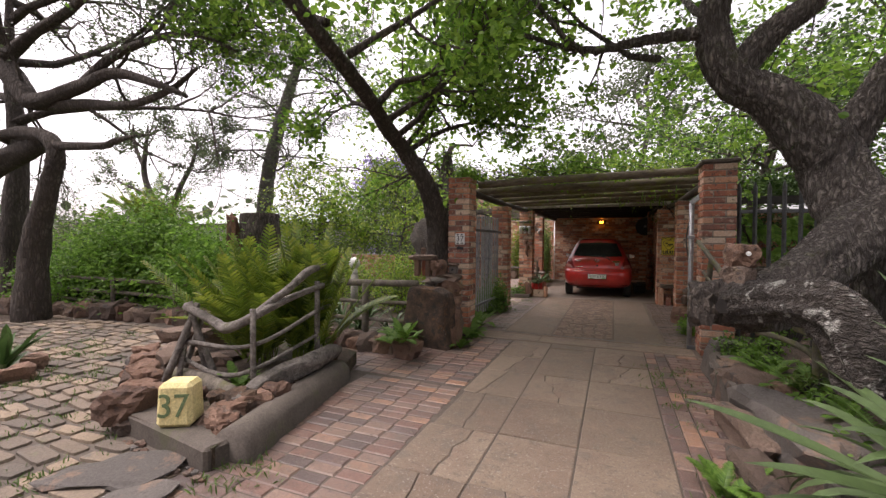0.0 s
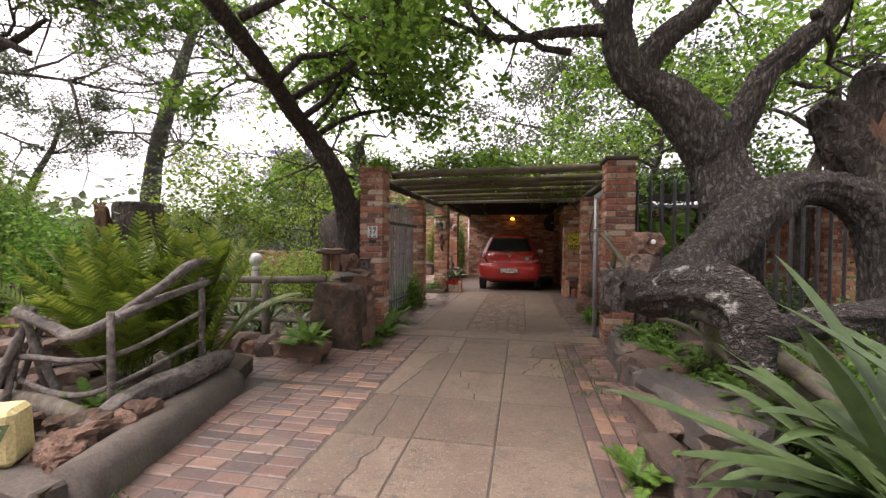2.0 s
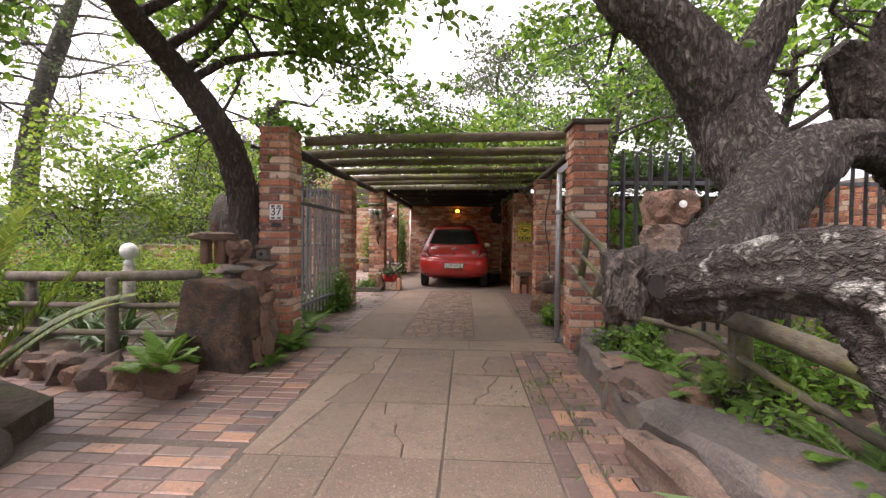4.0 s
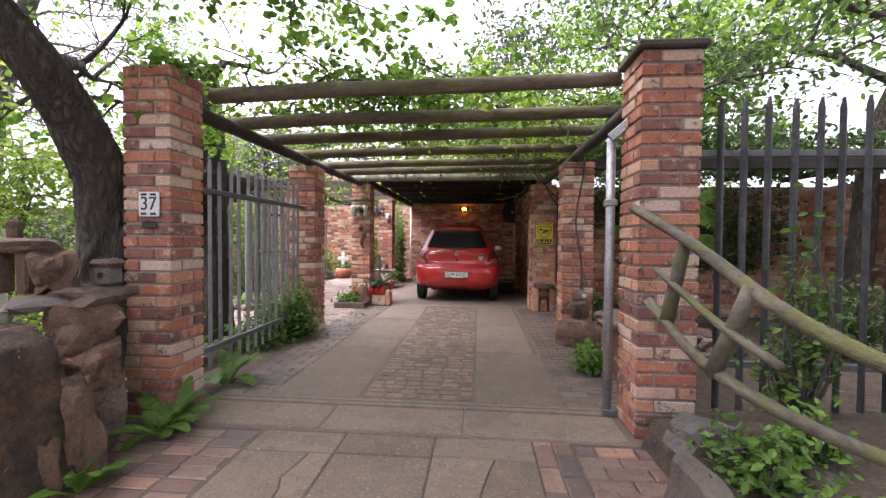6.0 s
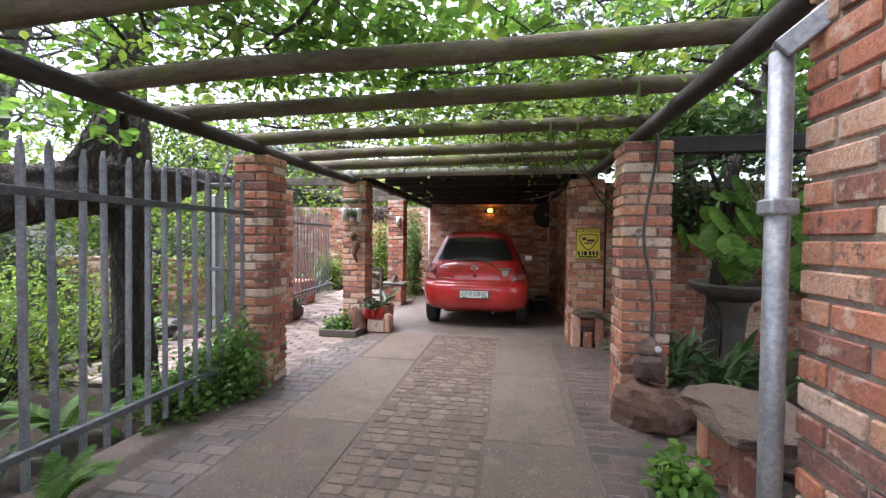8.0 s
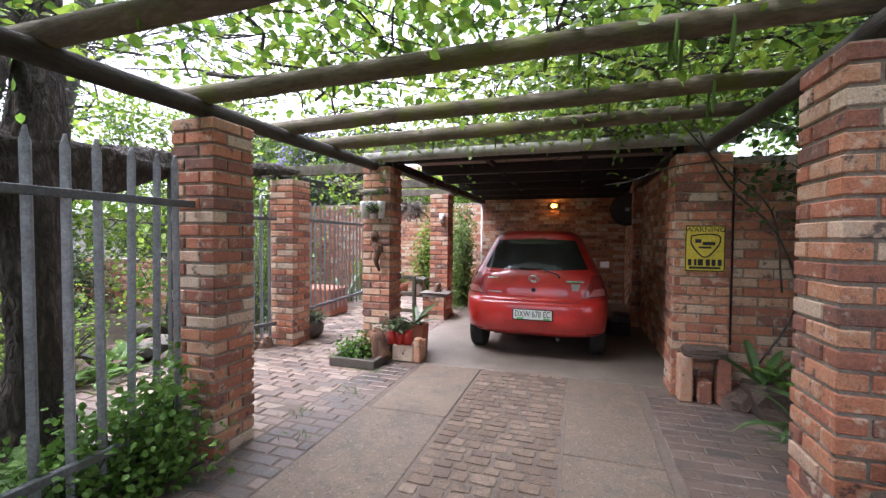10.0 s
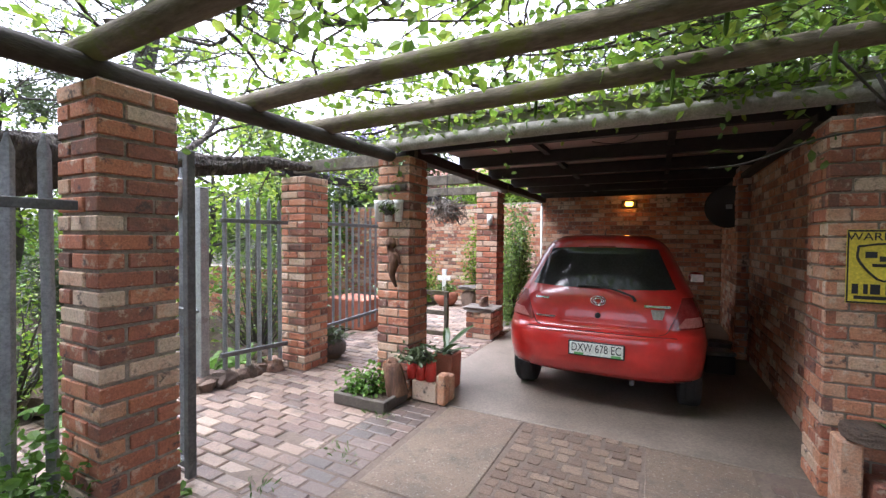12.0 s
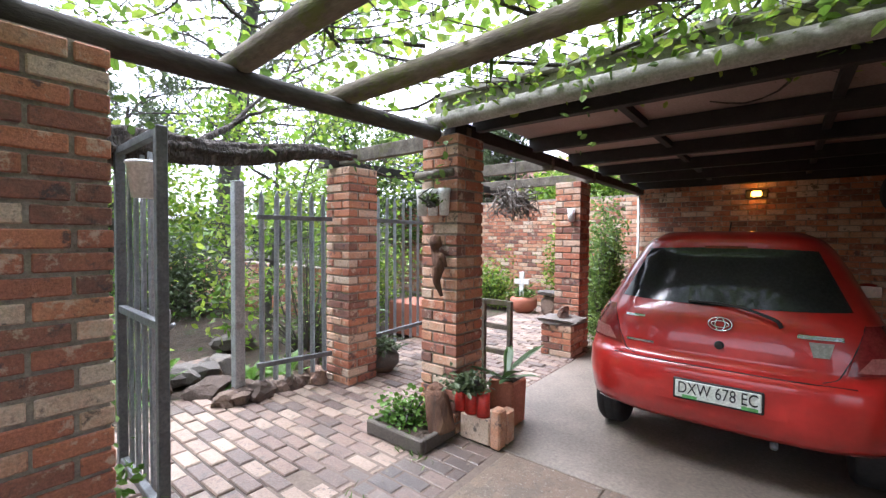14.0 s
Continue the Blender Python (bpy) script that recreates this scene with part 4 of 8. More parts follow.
tree("forked_thorn_tree", "forked grey thorn tree with long level limbs", (-9.2, 4.1, 0),
     [[(-9.4, 4.1, -0.1, 0.26), (-9.25, 4.1, 1.25, 0.2), (-8.85, 4.1, 2.21, 0.15), (-8.62, 4.1, 2.76, 0.13), (-8.84, 4.1, 3.11, 0.115), (-9.61, 4.1, 3.27, 0.10), (-10.35, 4.1, 3.29, 0.08)],
      [(-12.16, 4.3, 2.46, 0.22), (-10.86, 4.3, 2.84, 0.2), (-10.08, 4.3, 3.0, 0.18), (-9.3, 4.25, 3.1, 0.14)],
      [(-11.39, 4.2, 5.13, 0.2), (-10.58, 4.2, 4.68, 0.19), (-9.83, 4.2, 4.07, 0.16), (-9.48, 4.2, 3.83, 0.13), (-8.16, 4.2, 3.91, 0.10), (-7.28, 4.2, 4.01, 0.08), (-6.23, 4.2, 3.7, 0.055), (-5.64, 4.2, 3.46, 0.03)],
      [(-9.7, 4.3, 3.83, 0.11), (-8.2, 4.3, 3.66, 0.085), (-7.04, 4.3, 3.53, 0.06), (-6.13, 4.3, 3.64, 0.045), (-5.54, 4.3, 3.89, 0.02)],
      [(-8.68, 4.1, 2.97, 0.08), (-7.39, 4.1, 2.87, 0.055), (-7.05, 4.1, 2.92, 0.045), (-6.59, 4.1, 2.96, 0.02)],
      [(-8.16, 4.2, 3.91, 0.085), (-7.28, 4.2, 4.27, 0.065), (-6.36, 4.2, 4.38, 0.05), (-5.53, 4.2, 4.32, 0.035), (-4.67, 4.2, 3.94, 0.02)],
      [(-10.58, 4.2, 4.68, 0.13), (-9.46, 4.2, 5.01, 0.09), (-8.46, 4.2, 5.2, 0.07), (-7.55, 4.2, 5.47, 0.04)],
      [(-12.2, 4.3, -0.1, 0.4), (-12.1, 4.3, 1.4, 0.3), (-12.0, 4.3, 3.0, 0.26), (-11.6, 4.25, 4.6, 0.22), (-11.2, 4.2, 5.6, 0.12)]],
     [((-7.28, 4.2, 4.27), (0.6, 0.2, 0.7), 1.5, 0.035, 3, 3, 0.0), ((-6.36, 4.2, 4.38), (0.7, -0.1, 0.6), 1.5, 0.03, 3, 3, 0.0), ((-5.53, 4.2, 4.32), (0.8, 0.1, 0.3), 1.3, 0.025, 3, 3, 0.0),
      ((-8.46, 4.2, 5.2), (0.6, 0.2, 0.3), 1.7, 0.04, 3, 3, 0.0), ((-7.55, 4.2, 5.47), (0.8, -0.2, 0.1), 1.5, 0.03, 3, 3, 0.0), ((-9.46, 4.2, 5.01), (0.4, 0.2, 0.5), 1.5, 0.035, 3, 3, 0.0),
      ((-7.28, 4.2, 4.01), (0.7, 0.2, 0.3), 1.4, 0.03, 3, 3, 0.0), ((-6.23, 4.25, 3.7), (0.8, 0.1, 0.3), 1.3, 0.025, 2, 3, 0.0), ((-9.8, 4.2, 4.1), (-0.2, -0.3, 0.9), 1.4, 0.035, 2, 3, 0.0), ((-6.7, 4.1, 2.96), (0.6, 0.1, 0.1), 0.7, 0.015, 1, 3, 0.0)],
     L_FAR, M_BARK_D, 44, (1, (0.09, 0.09, 0.05)), 0.055, 16, 0.2)
simple_tree("garden_tree", "dense round green garden tree", -9.6, 16.0, 4.2, 0.16, 45, L_SHRUB, M_BARK_F, 0.25, 20, 0.3, 0.11, 1.0)
simple_tree("garden_tree", "olive-green rounded garden tree", -8.3, 20.0, 4.6, 0.16, 46, L_FAR, M_BARK_F, 0.2, 30, 0.32, 0.12, 1.1)
simple_tree("jacaranda_tree", "far jacaranda in lilac blossom", -16.0, 30.0, 6.8, 0.3, 47, L_LILAC, M_BARK_F, 0.35, 12, 0.5, 0.22, 1.2)
simple_tree("bluegum_tree", "tall pale gum tree behind the garage", 0.5, 27.0, 12.0, 0.3, 48, L_FAR, M_BARK_F, 0.35, 13, 0.5, 0.2, 1.0)
simple_tree("yard_tree", "dark evergreen tree behind the garage", 3.6, 15.0, 7.0, 0.22, 49, L_OAK, M_BARK_D, 0.3, 22, 0.35, 0.13, 1.0)
simple_tree("yard_tree", "leafy evergreen tree over the side yard", 5.4, 10.0, 6.5, 0.2, 50, L_OAK, M_BARK_D, 0.5, 8, 0.35, 0.13, 1.0)
simple_tree("yard_tree", "slim dark tree in the side yard", 2.3, 10.1, 5.5, 0.11, 51, L_DARK, M_BARK_D, 0.5, 8, 0.3, 0.09, 0.9)
simple_tree("garden_tree", "bright green young tree in the garden", -6.6, 12.2, 3.4, 0.08, 53, L_VINE, M_BARK_F, 0.25, 8, 0.28, 0.09, 1.0)
simple_tree("garden_tree", "pale green garden tree beside the low wall", -8.6, 10.5, 3.4, 0.10, 54, L_VINE, M_BARK_F, 0.3, 6, 0.3, 0.10, 0.9)
simple_tree("garden_tree", "small tree behind the courtyard wall", -4.6, 20.0, 3.6, 0.10, 55, L_VINE, M_BARK_F, 0.25, 12, 0.3, 0.11, 1.0)
# far woods on the hill
def far_woods():
    r = np.random.default_rng(9)
    C = []
    for i in range(420):
        a = r.uniform(-0.2, math.pi + 0.6)
        d = r.uniform(38, 120)
        x, y = d * math.cos(a), 6 + d * math.sin(a)
        h = 0 if d < 60 else (d - 60) * 0.03
        C.append((x, y, h + r.uniform(0.5, 2.6)))
    P = clumps(r, C, 130, (1.5, 1.5, 1.1))
    P[:, 2] = np.maximum(P[:, 2], 0.1)
    ob = part("far_woods", leaves_mesh("far_woods", P, 0.75, r, 0.7, 0.2), L_FAR)
    tagged(ob, "distant grey-green treetops on the hillside", "woods", kind="stuff")


far_woods()

# ================= the car =================
def text_mesh(body, size, depth=0.001, align='CENTER'):
    cu = bpy.data.curves.new("txt", 'FONT')
    cu.body, cu.size, cu.extrude, cu.align_x, cu.align_y = body, size, depth, align, 'CENTER'
    ob = new("txt", cu)
    bpy.context.view_layer.update()
    me = bpy.data.meshes.new_from_object(ob)
    bpy.data.objects.remove(ob)
    me.materials.clear()
    return me


def lerp(tab, z):
    return float(np.interp(z, [p[0] for p in tab], [p[1] for p in tab]))


M_CAR = mat("red_car_paint", [(0.42, 0.018, 0.014), (0.48, 0.024, 0.018)], 2, 0.28, 0.0, coat=0.8, fine=3)
M_GLASS = mat("tinted_car_glass", [(0.02, 0.022, 0.022), (0.035, 0.037, 0.036)], 2, 0.08, 0.0, spec=0.4)
M_TAIL = mat("tail_lamp_lens", [(0.17, 0.012, 0.014), (0.24, 0.03, 0.03)], 9, 0.12, 0.0, coat=0.6)
M_CLEARLENS = mat("pale_lamp_lens", [(0.36, 0.11, 0.10), (0.46, 0.20, 0.18)], 9, 0.12, 0.0, coat=0.6)
M_TYRE = mat("tyre_rubber", [(0.015, 0.015, 0.015), (0.03, 0.03, 0.03)], 12, 0.85, 0.2)
M_CHROME = mat("chrome", [(0.6, 0.6, 0.6), (0.75, 0.75, 0.75)], 9, 0.2, 0.0, metal=1.0)
M_PLATE = mat("number_plate", [(0.62, 0.66, 0.60), (0.72, 0.74, 0.68)], 14, 0.4, 0.0)
M_PLATE_G = mat("plate_green", [(0.10, 0.33, 0.10), (0.14, 0.38, 0.12)], 9, 0.5, 0.0)
WIDTH = [(0.24, 0.70), (0.29, 0.77), (0.36, 0.825), (0.55, 0.852), (0.75, 0.852), (0.90, 0.825), (1.00, 0.775), (1.12, 0.715), (1.30, 0.635), (1.44, 0.56), (1.50, 0.50), (1.545, 0.40), (1.56, 0.2)]
BACK = [(0.24, 0.30), (0.28, 0.17), (0.34, 0.035), (0.48, 0.0), (0.62, 0.0), (0.69, 0.02), (0.73, 0.075), (0.85, 0.09), (1.00, 0.13), (1.06, 0.17), (1.25, 0.28), (1.40, 0.36), (1.46, 0.37), (1.50, 0.36), (1.545, 0.44), (1.56, 0.8)]
FRONT = [(0.24, 3.6), (0.4, 3.74), (0.6, 3.72), (0.8, 3.5), (0.92, 3.15), (1.02, 2.85), (1.25, 2.45), (1.44, 2.1), (1.545, 1.75), (1.56, 1.4)]


def rear_y(x, z):
    u = min(1.0, abs(x) / lerp(WIDTH, z))
    q = 3.4
    return lerp(BACK, z) + 0.42 * (1 - (1 - u ** q) ** (1 / q))


def car_body():
    zs = [0.24, 0.255, 0.27, 0.30, 0.36, 0.44, 0.52, 0.60, 0.66, 0.69, 0.71, 0.73, 0.78, 0.85, 0.92, 0.98, 1.02, 1.06, 1.12, 1.20, 1.30, 1.38, 1.43, 1.46, 1.49, 1.52, 1.545, 1.556, 1.56]
    V, Fc = [], []
    n = 0
    for z in zs:
        w = lerp(WIDTH, z)
        ring = []
        us = [-math.cos(math.pi * i / 26) for i in range(27)]
        for u in us:
            ring.append((u * w, rear_y(u * w, z), z))
        ys = lerp(FRONT, z)
        b = ring[-1][1]
        for i in range(1, 12):
            ring.append((w, b + (ys - 0.5 - b) * i / 12, z))
        for u in us:
            ring.append((-u * w, ys - 0.5 * (1 - (1 - min(1, abs(u)) ** 2.7) ** (1 / 2.7)), z))
        for i in range(1, 12):
            ring.append((-w, b + (ys - 0.5 - b) * (12 - i) / 12, z))
        n = len(ring)
        V += ring
    for j in range(len(zs) - 1):
        for i in range(n):
            Fc.append((j * n + i, j * n + (i + 1) % n, (j + 1) * n + (i + 1) % n, (j + 1) * n + i))
    Fc.append(tuple(reversed(range(n))))
    Fc.append(tuple((len(zs) - 1) * n + i for i in range(n)))
    me = bpy.data.meshes.new("body")
    me.from_pydata(V, [], Fc)
    return me


def rear_patch(corners, lift=0.004, nu=14, nv=8, bow=0.0):
    """A patch lying on the car's tail. corners (x, z): lower left, lower right, upper right, upper left."""
    (ax, az), (bx_, bz), (cx, cz), (dx, dz) = corners
    V, Fc = [], []
    for j in range(nv + 1):
        v = j / nv
        for i in range(nu + 1):
            u = i / nu
            x = (ax * (1 - u) + bx_ * u) * (1 - v) + (dx * (1 - u) + cx * u) * v
            z = (az * (1 - u) + bz * u) * (1 - v) + (dz * (1 - u) + cz * u) * v + bow * (1 - (2 * u - 1) ** 2) * (2 * v - 1)
            V.append((x, rear_y(x, z) - lift, z))
    for j in range(nv):
        for i in range(nu):
            k = j * (nu + 1) + i
            Fc.append((k, k + 1, k + nu + 2, k + nu + 1))
    me = bpy.data.meshes.new("patch")
    me.from_pydata(V, [], Fc)
    return me


car = thing("car", "small red hatchback parked in the garage, seen from behind", "car", (-0.38, 11.70, 0), 0.5)
body = part("body", car_body(), M_CAR, car, smooth=True)
part("rear_window", rear_patch([(-0.615, 1.085), (0.615, 1.085), (0.47, 1.425), (-0.47, 1.425)], 0.005, 20, 10, 0.016), M_GLASS, car, "dark tinted rear window", True)
tubes("wiper", [[(-0.18, rear_y(-0.18, 1.09) - 0.02, 1.09, 0.007), (0.06, rear_y(0, 1.07) - 0.03, 1.085, 0.008), (0.26, rear_y(0.26, 1.0) - 0.03, 1.03, 0.010), (0.30, rear_y(0.3, 0.97) - 0.02, 0.985, 0.013)]], M_BLACK, car, 8)
for s in (-1, 1):
    lamp = part("tail_light", rear_patch([(s * 0.58, 0.76), (s * 0.835, 0.78), (s * 0.76, 1.02), (s * 0.66, 1.02)], 0.008), M_TAIL, car, "red tail light", True)
    part("lens", rear_patch([(s * 0.62, 0.78), (s * 0.82, 0.79), (s * 0.80, 0.87), (s * 0.68, 0.86)], 0.011, 10, 4), M_CLEARLENS, lamp, "pale lower lens", True)
    part("reflector", rear_patch([(s * 0.60, 0.33), (s * 0.74, 0.33), (s * 0.74, 0.355), (s * 0.60, 0.355)], 0.005, 6, 2), M_TAIL, car, smooth=True)
    seam = [(s * x, rear_y(x, z) - 0.001, z, 0.0035) for x, z in ((0.48, 0.712), (0.54, 0.73), (0.57, 0.78), (0.63, 0.92), (0.66, 1.02))]
    tubes("hatch_seam", [seam], M_BLACK, car, 5)
    mirror = part("door_mirror", lathe([(0.02, 0.0), (0.07, 0.02), (0.085, 0.07), (0.06, 0.12), (0.02, 0.13)], 12), M_CAR, car, smooth=True)
    mirror.matrix_basis = pose(s * 0.92, 2.35, 0.98)
    part("mirror_glass", bx((-0.07, -0.006, -0.05), (0.07, 0.0, 0.05), 0.003), M_CHROME, car).matrix_basis = pose(s * 0.93, 2.26, 1.04)
    # side windows
    me = bpy.data.meshes.new("side_window")
    V = []
    for z in (1.06, 1.2, 1.32, 1.41):
        f0, f1 = lerp(BACK, z) + 0.75, lerp(FRONT, z) - 0.62
        for i in range(6):
            V.append((s * (lerp(WIDTH, z) + 0.004), f0 + (f1 - f0) * i / 5, z))
    me.from_pydata(V, [], [(j * 6 + i, j * 6 + i + 1, j * 6 + i + 7, j * 6 + i + 6) for j in range(3) for i in range(5)])
    part("side_window", me, M_GLASS, car, "dark side window", True)
    for y in (0.62, 3.05):
        wheel = part("wheel", cyl((s * 0.66, y, 0.29), (s * 0.83, y, 0.29), 0.20, seg=24, bevel=0.01), M_CHROME, car)
        tyre = bmesh.new()
        lathe([(0.20, 0.0), (0.27, 0.0), (0.288, 0.02), (0.29, 0.05), (0.286, 0.055), (0.286, 0.06), (0.29, 0.065), (0.29, 0.115), (0.286, 0.12), (0.286, 0.125), (0.288, 0.15), (0.27, 0.175), (0.20, 0.175)], 32, tyre)
        tyre.transform(pose(s * 0.655 - (0.0 if s > 0 else 0.175), y, 0.29, 0, 90, 0))
        part("tyre", tyre, M_TYRE, wheel, "black tyre", True)
part("bumper_recess", rear_patch([(-0.34, 0.47), (0.34, 0.47), (0.31, 0.63), (-0.31, 0.63)], 0.003, 10, 4), M_CAR, car, smooth=True)
plate = part("number_plate", bx((-0.222, -0.012, -0.056), (0.222, 0.0, 0.056), 0.006), M_PLATE, car, "white and green number plate")
plate.matrix_basis = pose(0, -0.006, 0.555)
part("plate_frame", bx((-0.232, -0.008, -0.066), (0.232, 0.004, 0.066), 0.006), M_BLACK, plate)
part("plate_text", text_mesh("DXW 678 EC", 0.098), M_BLACK, plate, "black plate characters").matrix_basis = pose(0, -0.0135, 0.006, 90) @ Matrix.Diagonal((0.73, 1.04, 1, 1))
for x in (-0.13, 0.175):
    part("plate_patch", bx((x - 0.05, -0.0128, -0.054), (x + 0.03, -0.0122, -0.034)), M_PLATE_G, plate)
badge = bmesh.new()
for (rx, rz) in ((0.062, 0.042), (0.026, 0.040), (0.046, 0.020)):
    k = bmesh.new()
    ring = [[k.verts.new((math.cos(a) * (rx + q * c), -0.012 + q * d, math.sin(a) * (rz + q * c))) for (c, d, q) in ((1, 0, 0.005), (0, -1, 0.005), (-1, 0, 0.005), (0, 1, 0.005))] for a in [i * math.pi / 12 for i in range(24)]]
    for i in range(24):
        for j in range(4):
            k.faces.new((ring[i][j], ring[(i + 1) % 24][j], ring[(i + 1) % 24][(j + 1) % 4], ring[i][(j + 1) % 4]))
    join(badge, k)
part("badge", badge, M_CHROME, car, "chrome oval badge", True).matrix_basis = pose(0, rear_y(0, 0.965), 0.965, -12)
for x, z, w, h in ((-0.50, 0.965, 0.065, 0.016), (-0.46, 0.80, 0.09, 0.015), (0.47, 0.945, 0.10, 0.022)):
    part("letter_bar", rear_patch([(x - w, z - h / 2), (x + w, z - h / 2), (x + w, z + h / 2), (x - w, z + h / 2)], 0.006, 6, 2), M_CHROME, car, "chrome lettering strip")
part("crest_sticker", rear_patch([(0.44, 0.84), (0.51, 0.84), (0.53, 0.92), (0.42, 0.92)], 0.006, 4, 4), M_FASCIA, car, "grey crest sticker")
part("hatch_lock", lathe([(0.026, 0), (0.026, 0.01), (0.018, 0.014)], 14), M_BLACK, car, smooth=True).matrix_basis = pose(0, rear_y(0, 0.84), 0.84, 90)
part("exhaust_pipe", cyl((0.28, 0.22, 0.235), (0.28, 0.6, 0.235), 0.022, seg=14), M_STEEL_D, car, smooth=True)
part("aerial", cyl((0, 0.62, 1.55), (0, 0.75, 1.62), 0.006, 0.004, 6), M_BLACK, car)
part("brake_light", rear_patch([(-0.12, 1.435), (0.12, 1.435), (0.12, 1.452), (-0.12, 1.452)], 0.006, 6, 2), M_TAIL, car)
part("bumper_seam", tubes("tmp_seam", [[(x, rear_y(x, 0.70) - 0.001, 0.70, 0.004) for x in (-0.62, -0.4, -0.2, 0, 0.2, 0.4, 0.62)]], M_BLACK, None, 5).data, M_BLACK, car)
bpy.data.objects.remove(bpy.data.objects["tmp_seam"])
part("under_tray", bx((-0.55, 0.5, 0.19), (0.55, 3.3, 0.25), 0.02), M_BLACK, car)

# ---- garage lamp, disc, clutter ----
wall_lamp = thing("wall_lamp", "lit orange bulkhead lamp on the garage back wall", "lamp", (-0.42, 16.86, 2.21))
part("lens", bx((-0.065, -0.06, -0.042), (0.065, 0.0, 0.042), 0.015), lit("amber_glow", (1.0, 0.36, 0.02), 5.0), wall_lamp, "glowing amber lens")
part("base_plate", bx((-0.14, 0.0, -0.065), (0.14, 0.03, 0.065), 0.008), M_BEAM, wall_lamp)
glow = new("wall_lamp_light", bpy.data.lights.new("wall_lamp_light", 'POINT'))
glow.data.energy, glow.data.color, glow.data.shadow_soft_size = 0.12, (1.0, 0.5, 0.12), 0.06
glow.location = (-0.42, 16.72, 2.21)
disc = thing("satellite_dish", "dark round dish hung on the garage pier", "dish", (0.93, 14.6, 1.96))
part("bowl", lathe([(0.02, 0.0), (0.16, 0.01), (0.27, 0.05), (0.28, 0.07), (0.26, 0.06), (0.02, 0.03)], 28), M_BLACK, disc, smooth=True).matrix_basis = pose(0, 0, 0, 90, 0, -20)
part("tag", bx((-0.05, -0.09, -0.03), (0.02, -0.075, 0.03), 0.004), M_STEEL, disc)
bucket = thing("bucket", "dark plastic bucket on the garage floor", "bucket", (0.80, 14.1, 0.004))
part("body", lathe([(0.10, 0), (0.13, 0.24), (0.14, 0.25), (0.125, 0.25), (0.1, 0.03)], 18), M_STEEL_D, bucket, smooth=True)
box1 = thing("tool_box", "dark tool box on the garage floor", "box", (0.72, 13.6, 0.004), 12)
part("body", bx((-0.15, -0.12, 0), (0.15, 0.12, 0.2), 0.012), M_BLACK, box1)
part("lid", bx((-0.155, -0.125, 0.204), (0.155, 0.125, 0.25), 0.012), M_STEEL_D, box1)
drain = thing("drain_pipe", "pale downpipe at the garage corner", "pipe", (-2.12, 16.82, 0))
part("pipe", cyl((0, 0, 0), (0, 0, 2.28), 0.022, seg=12), M_WHITE, drain, smooth=True)

# ---- sign and house number ----
sign = thing("warning_sign", "yellow security warning sign with a black shield on brick", "sign", (1.205, 11.058, 1.37))
part("panel", bx((-0.16, -0.006, -0.21), (0.16, 0.0, 0.21), 0.002), M_YELLOW_SIGN, sign)
for lo, hi in (((-0.158, -0.0075, 0.198), (0.158, -0.0065, 0.208)), ((-0.158, -0.0075, -0.208), (0.158, -0.0065, -0.198)), ((-0.158, -0.0075, -0.197), (-0.15, -0.0065, 0.197)), ((0.15, -0.0075, -0.197), (0.158, -0.0065, 0.197)), ((-0.125, -0.0078, -0.185), (0.125, -0.0068, -0.165))):
    part("border", bx(lo, hi), M_BLACK, sign)
part("lettering", text_mesh("WARNING", 0.062), M_BLACK, sign, "black WARNING lettering").matrix_basis = pose(0, -0.008, 0.168, 90) @ Matrix.Diagonal((1.06, 1, 1, 1))
for x, w in ((-0.12, 0.02), (-0.075, 0.014), (-0.035, 0.03), (0.025, 0.024), (0.07, 0.022), (0.117, 0.022)):
    part("name_bar", bx((x - w * 0.7, -0.0078, -0.155), (x + w * 0.7, -0.0068, -0.098)), M_BLACK, sign)
tubes("shield", [[(-0.11, -0.008, 0.115, 0.006), (0.0, -0.008, 0.13, 0.006), (0.11, -0.008, 0.115, 0.006), (0.105, -0.008, 0.03, 0.006), (0.0, -0.008, -0.08, 0.006), (-0.105, -0.008, 0.03, 0.006), (-0.11, -0.008, 0.115, 0.006)]], M_BLACK, sign, 6)
for lo, hi in (((-0.08, 0.05), (-0.03, 0.085)), ((-0.02, 0.03), (0.08, 0.06)), ((-0.05, 0.0), (0.05, 0.018))):
    part("emblem_bar", bx((lo[0], -0.0078, lo[1]), (hi[0], -0.0068, hi[1])), M_BLACK, sign)

plaque = thing("house_number_plaque", "white enamel plaque with a black number 37 on brick", "plaque", (-2.215, 6.188, 1.475))
part("panel", bx((-0.075, -0.008, -0.085), (0.075, 0.004, 0.085), 0.003), M_WHITE, plaque)
part("number", text_mesh("37", 0.13, 0.002), M_BLACK, plaque, "black numerals").matrix_basis = pose(0, -0.0095, 0.0, 90) @ Matrix.Diagonal((0.95, 1, 1, 1))
for x in (-0.035, 0.035):
    for z in (-0.066, 0.066):
        part("scroll", bx((x - 0.02, -0.0095, z - 0.008), (x + 0.02, -0.0085, z + 0.008), 0.003), M_BLACK, plaque)
slot = thing("letter_slot", "small dark letter slot under the number plaque", "letter slot", (-2.215, 6.192, 1.33))
part("flap", bx((-0.055, -0.012, -0.02), (0.055, 0.0, 0.02), 0.004), M_BLACK, slot)

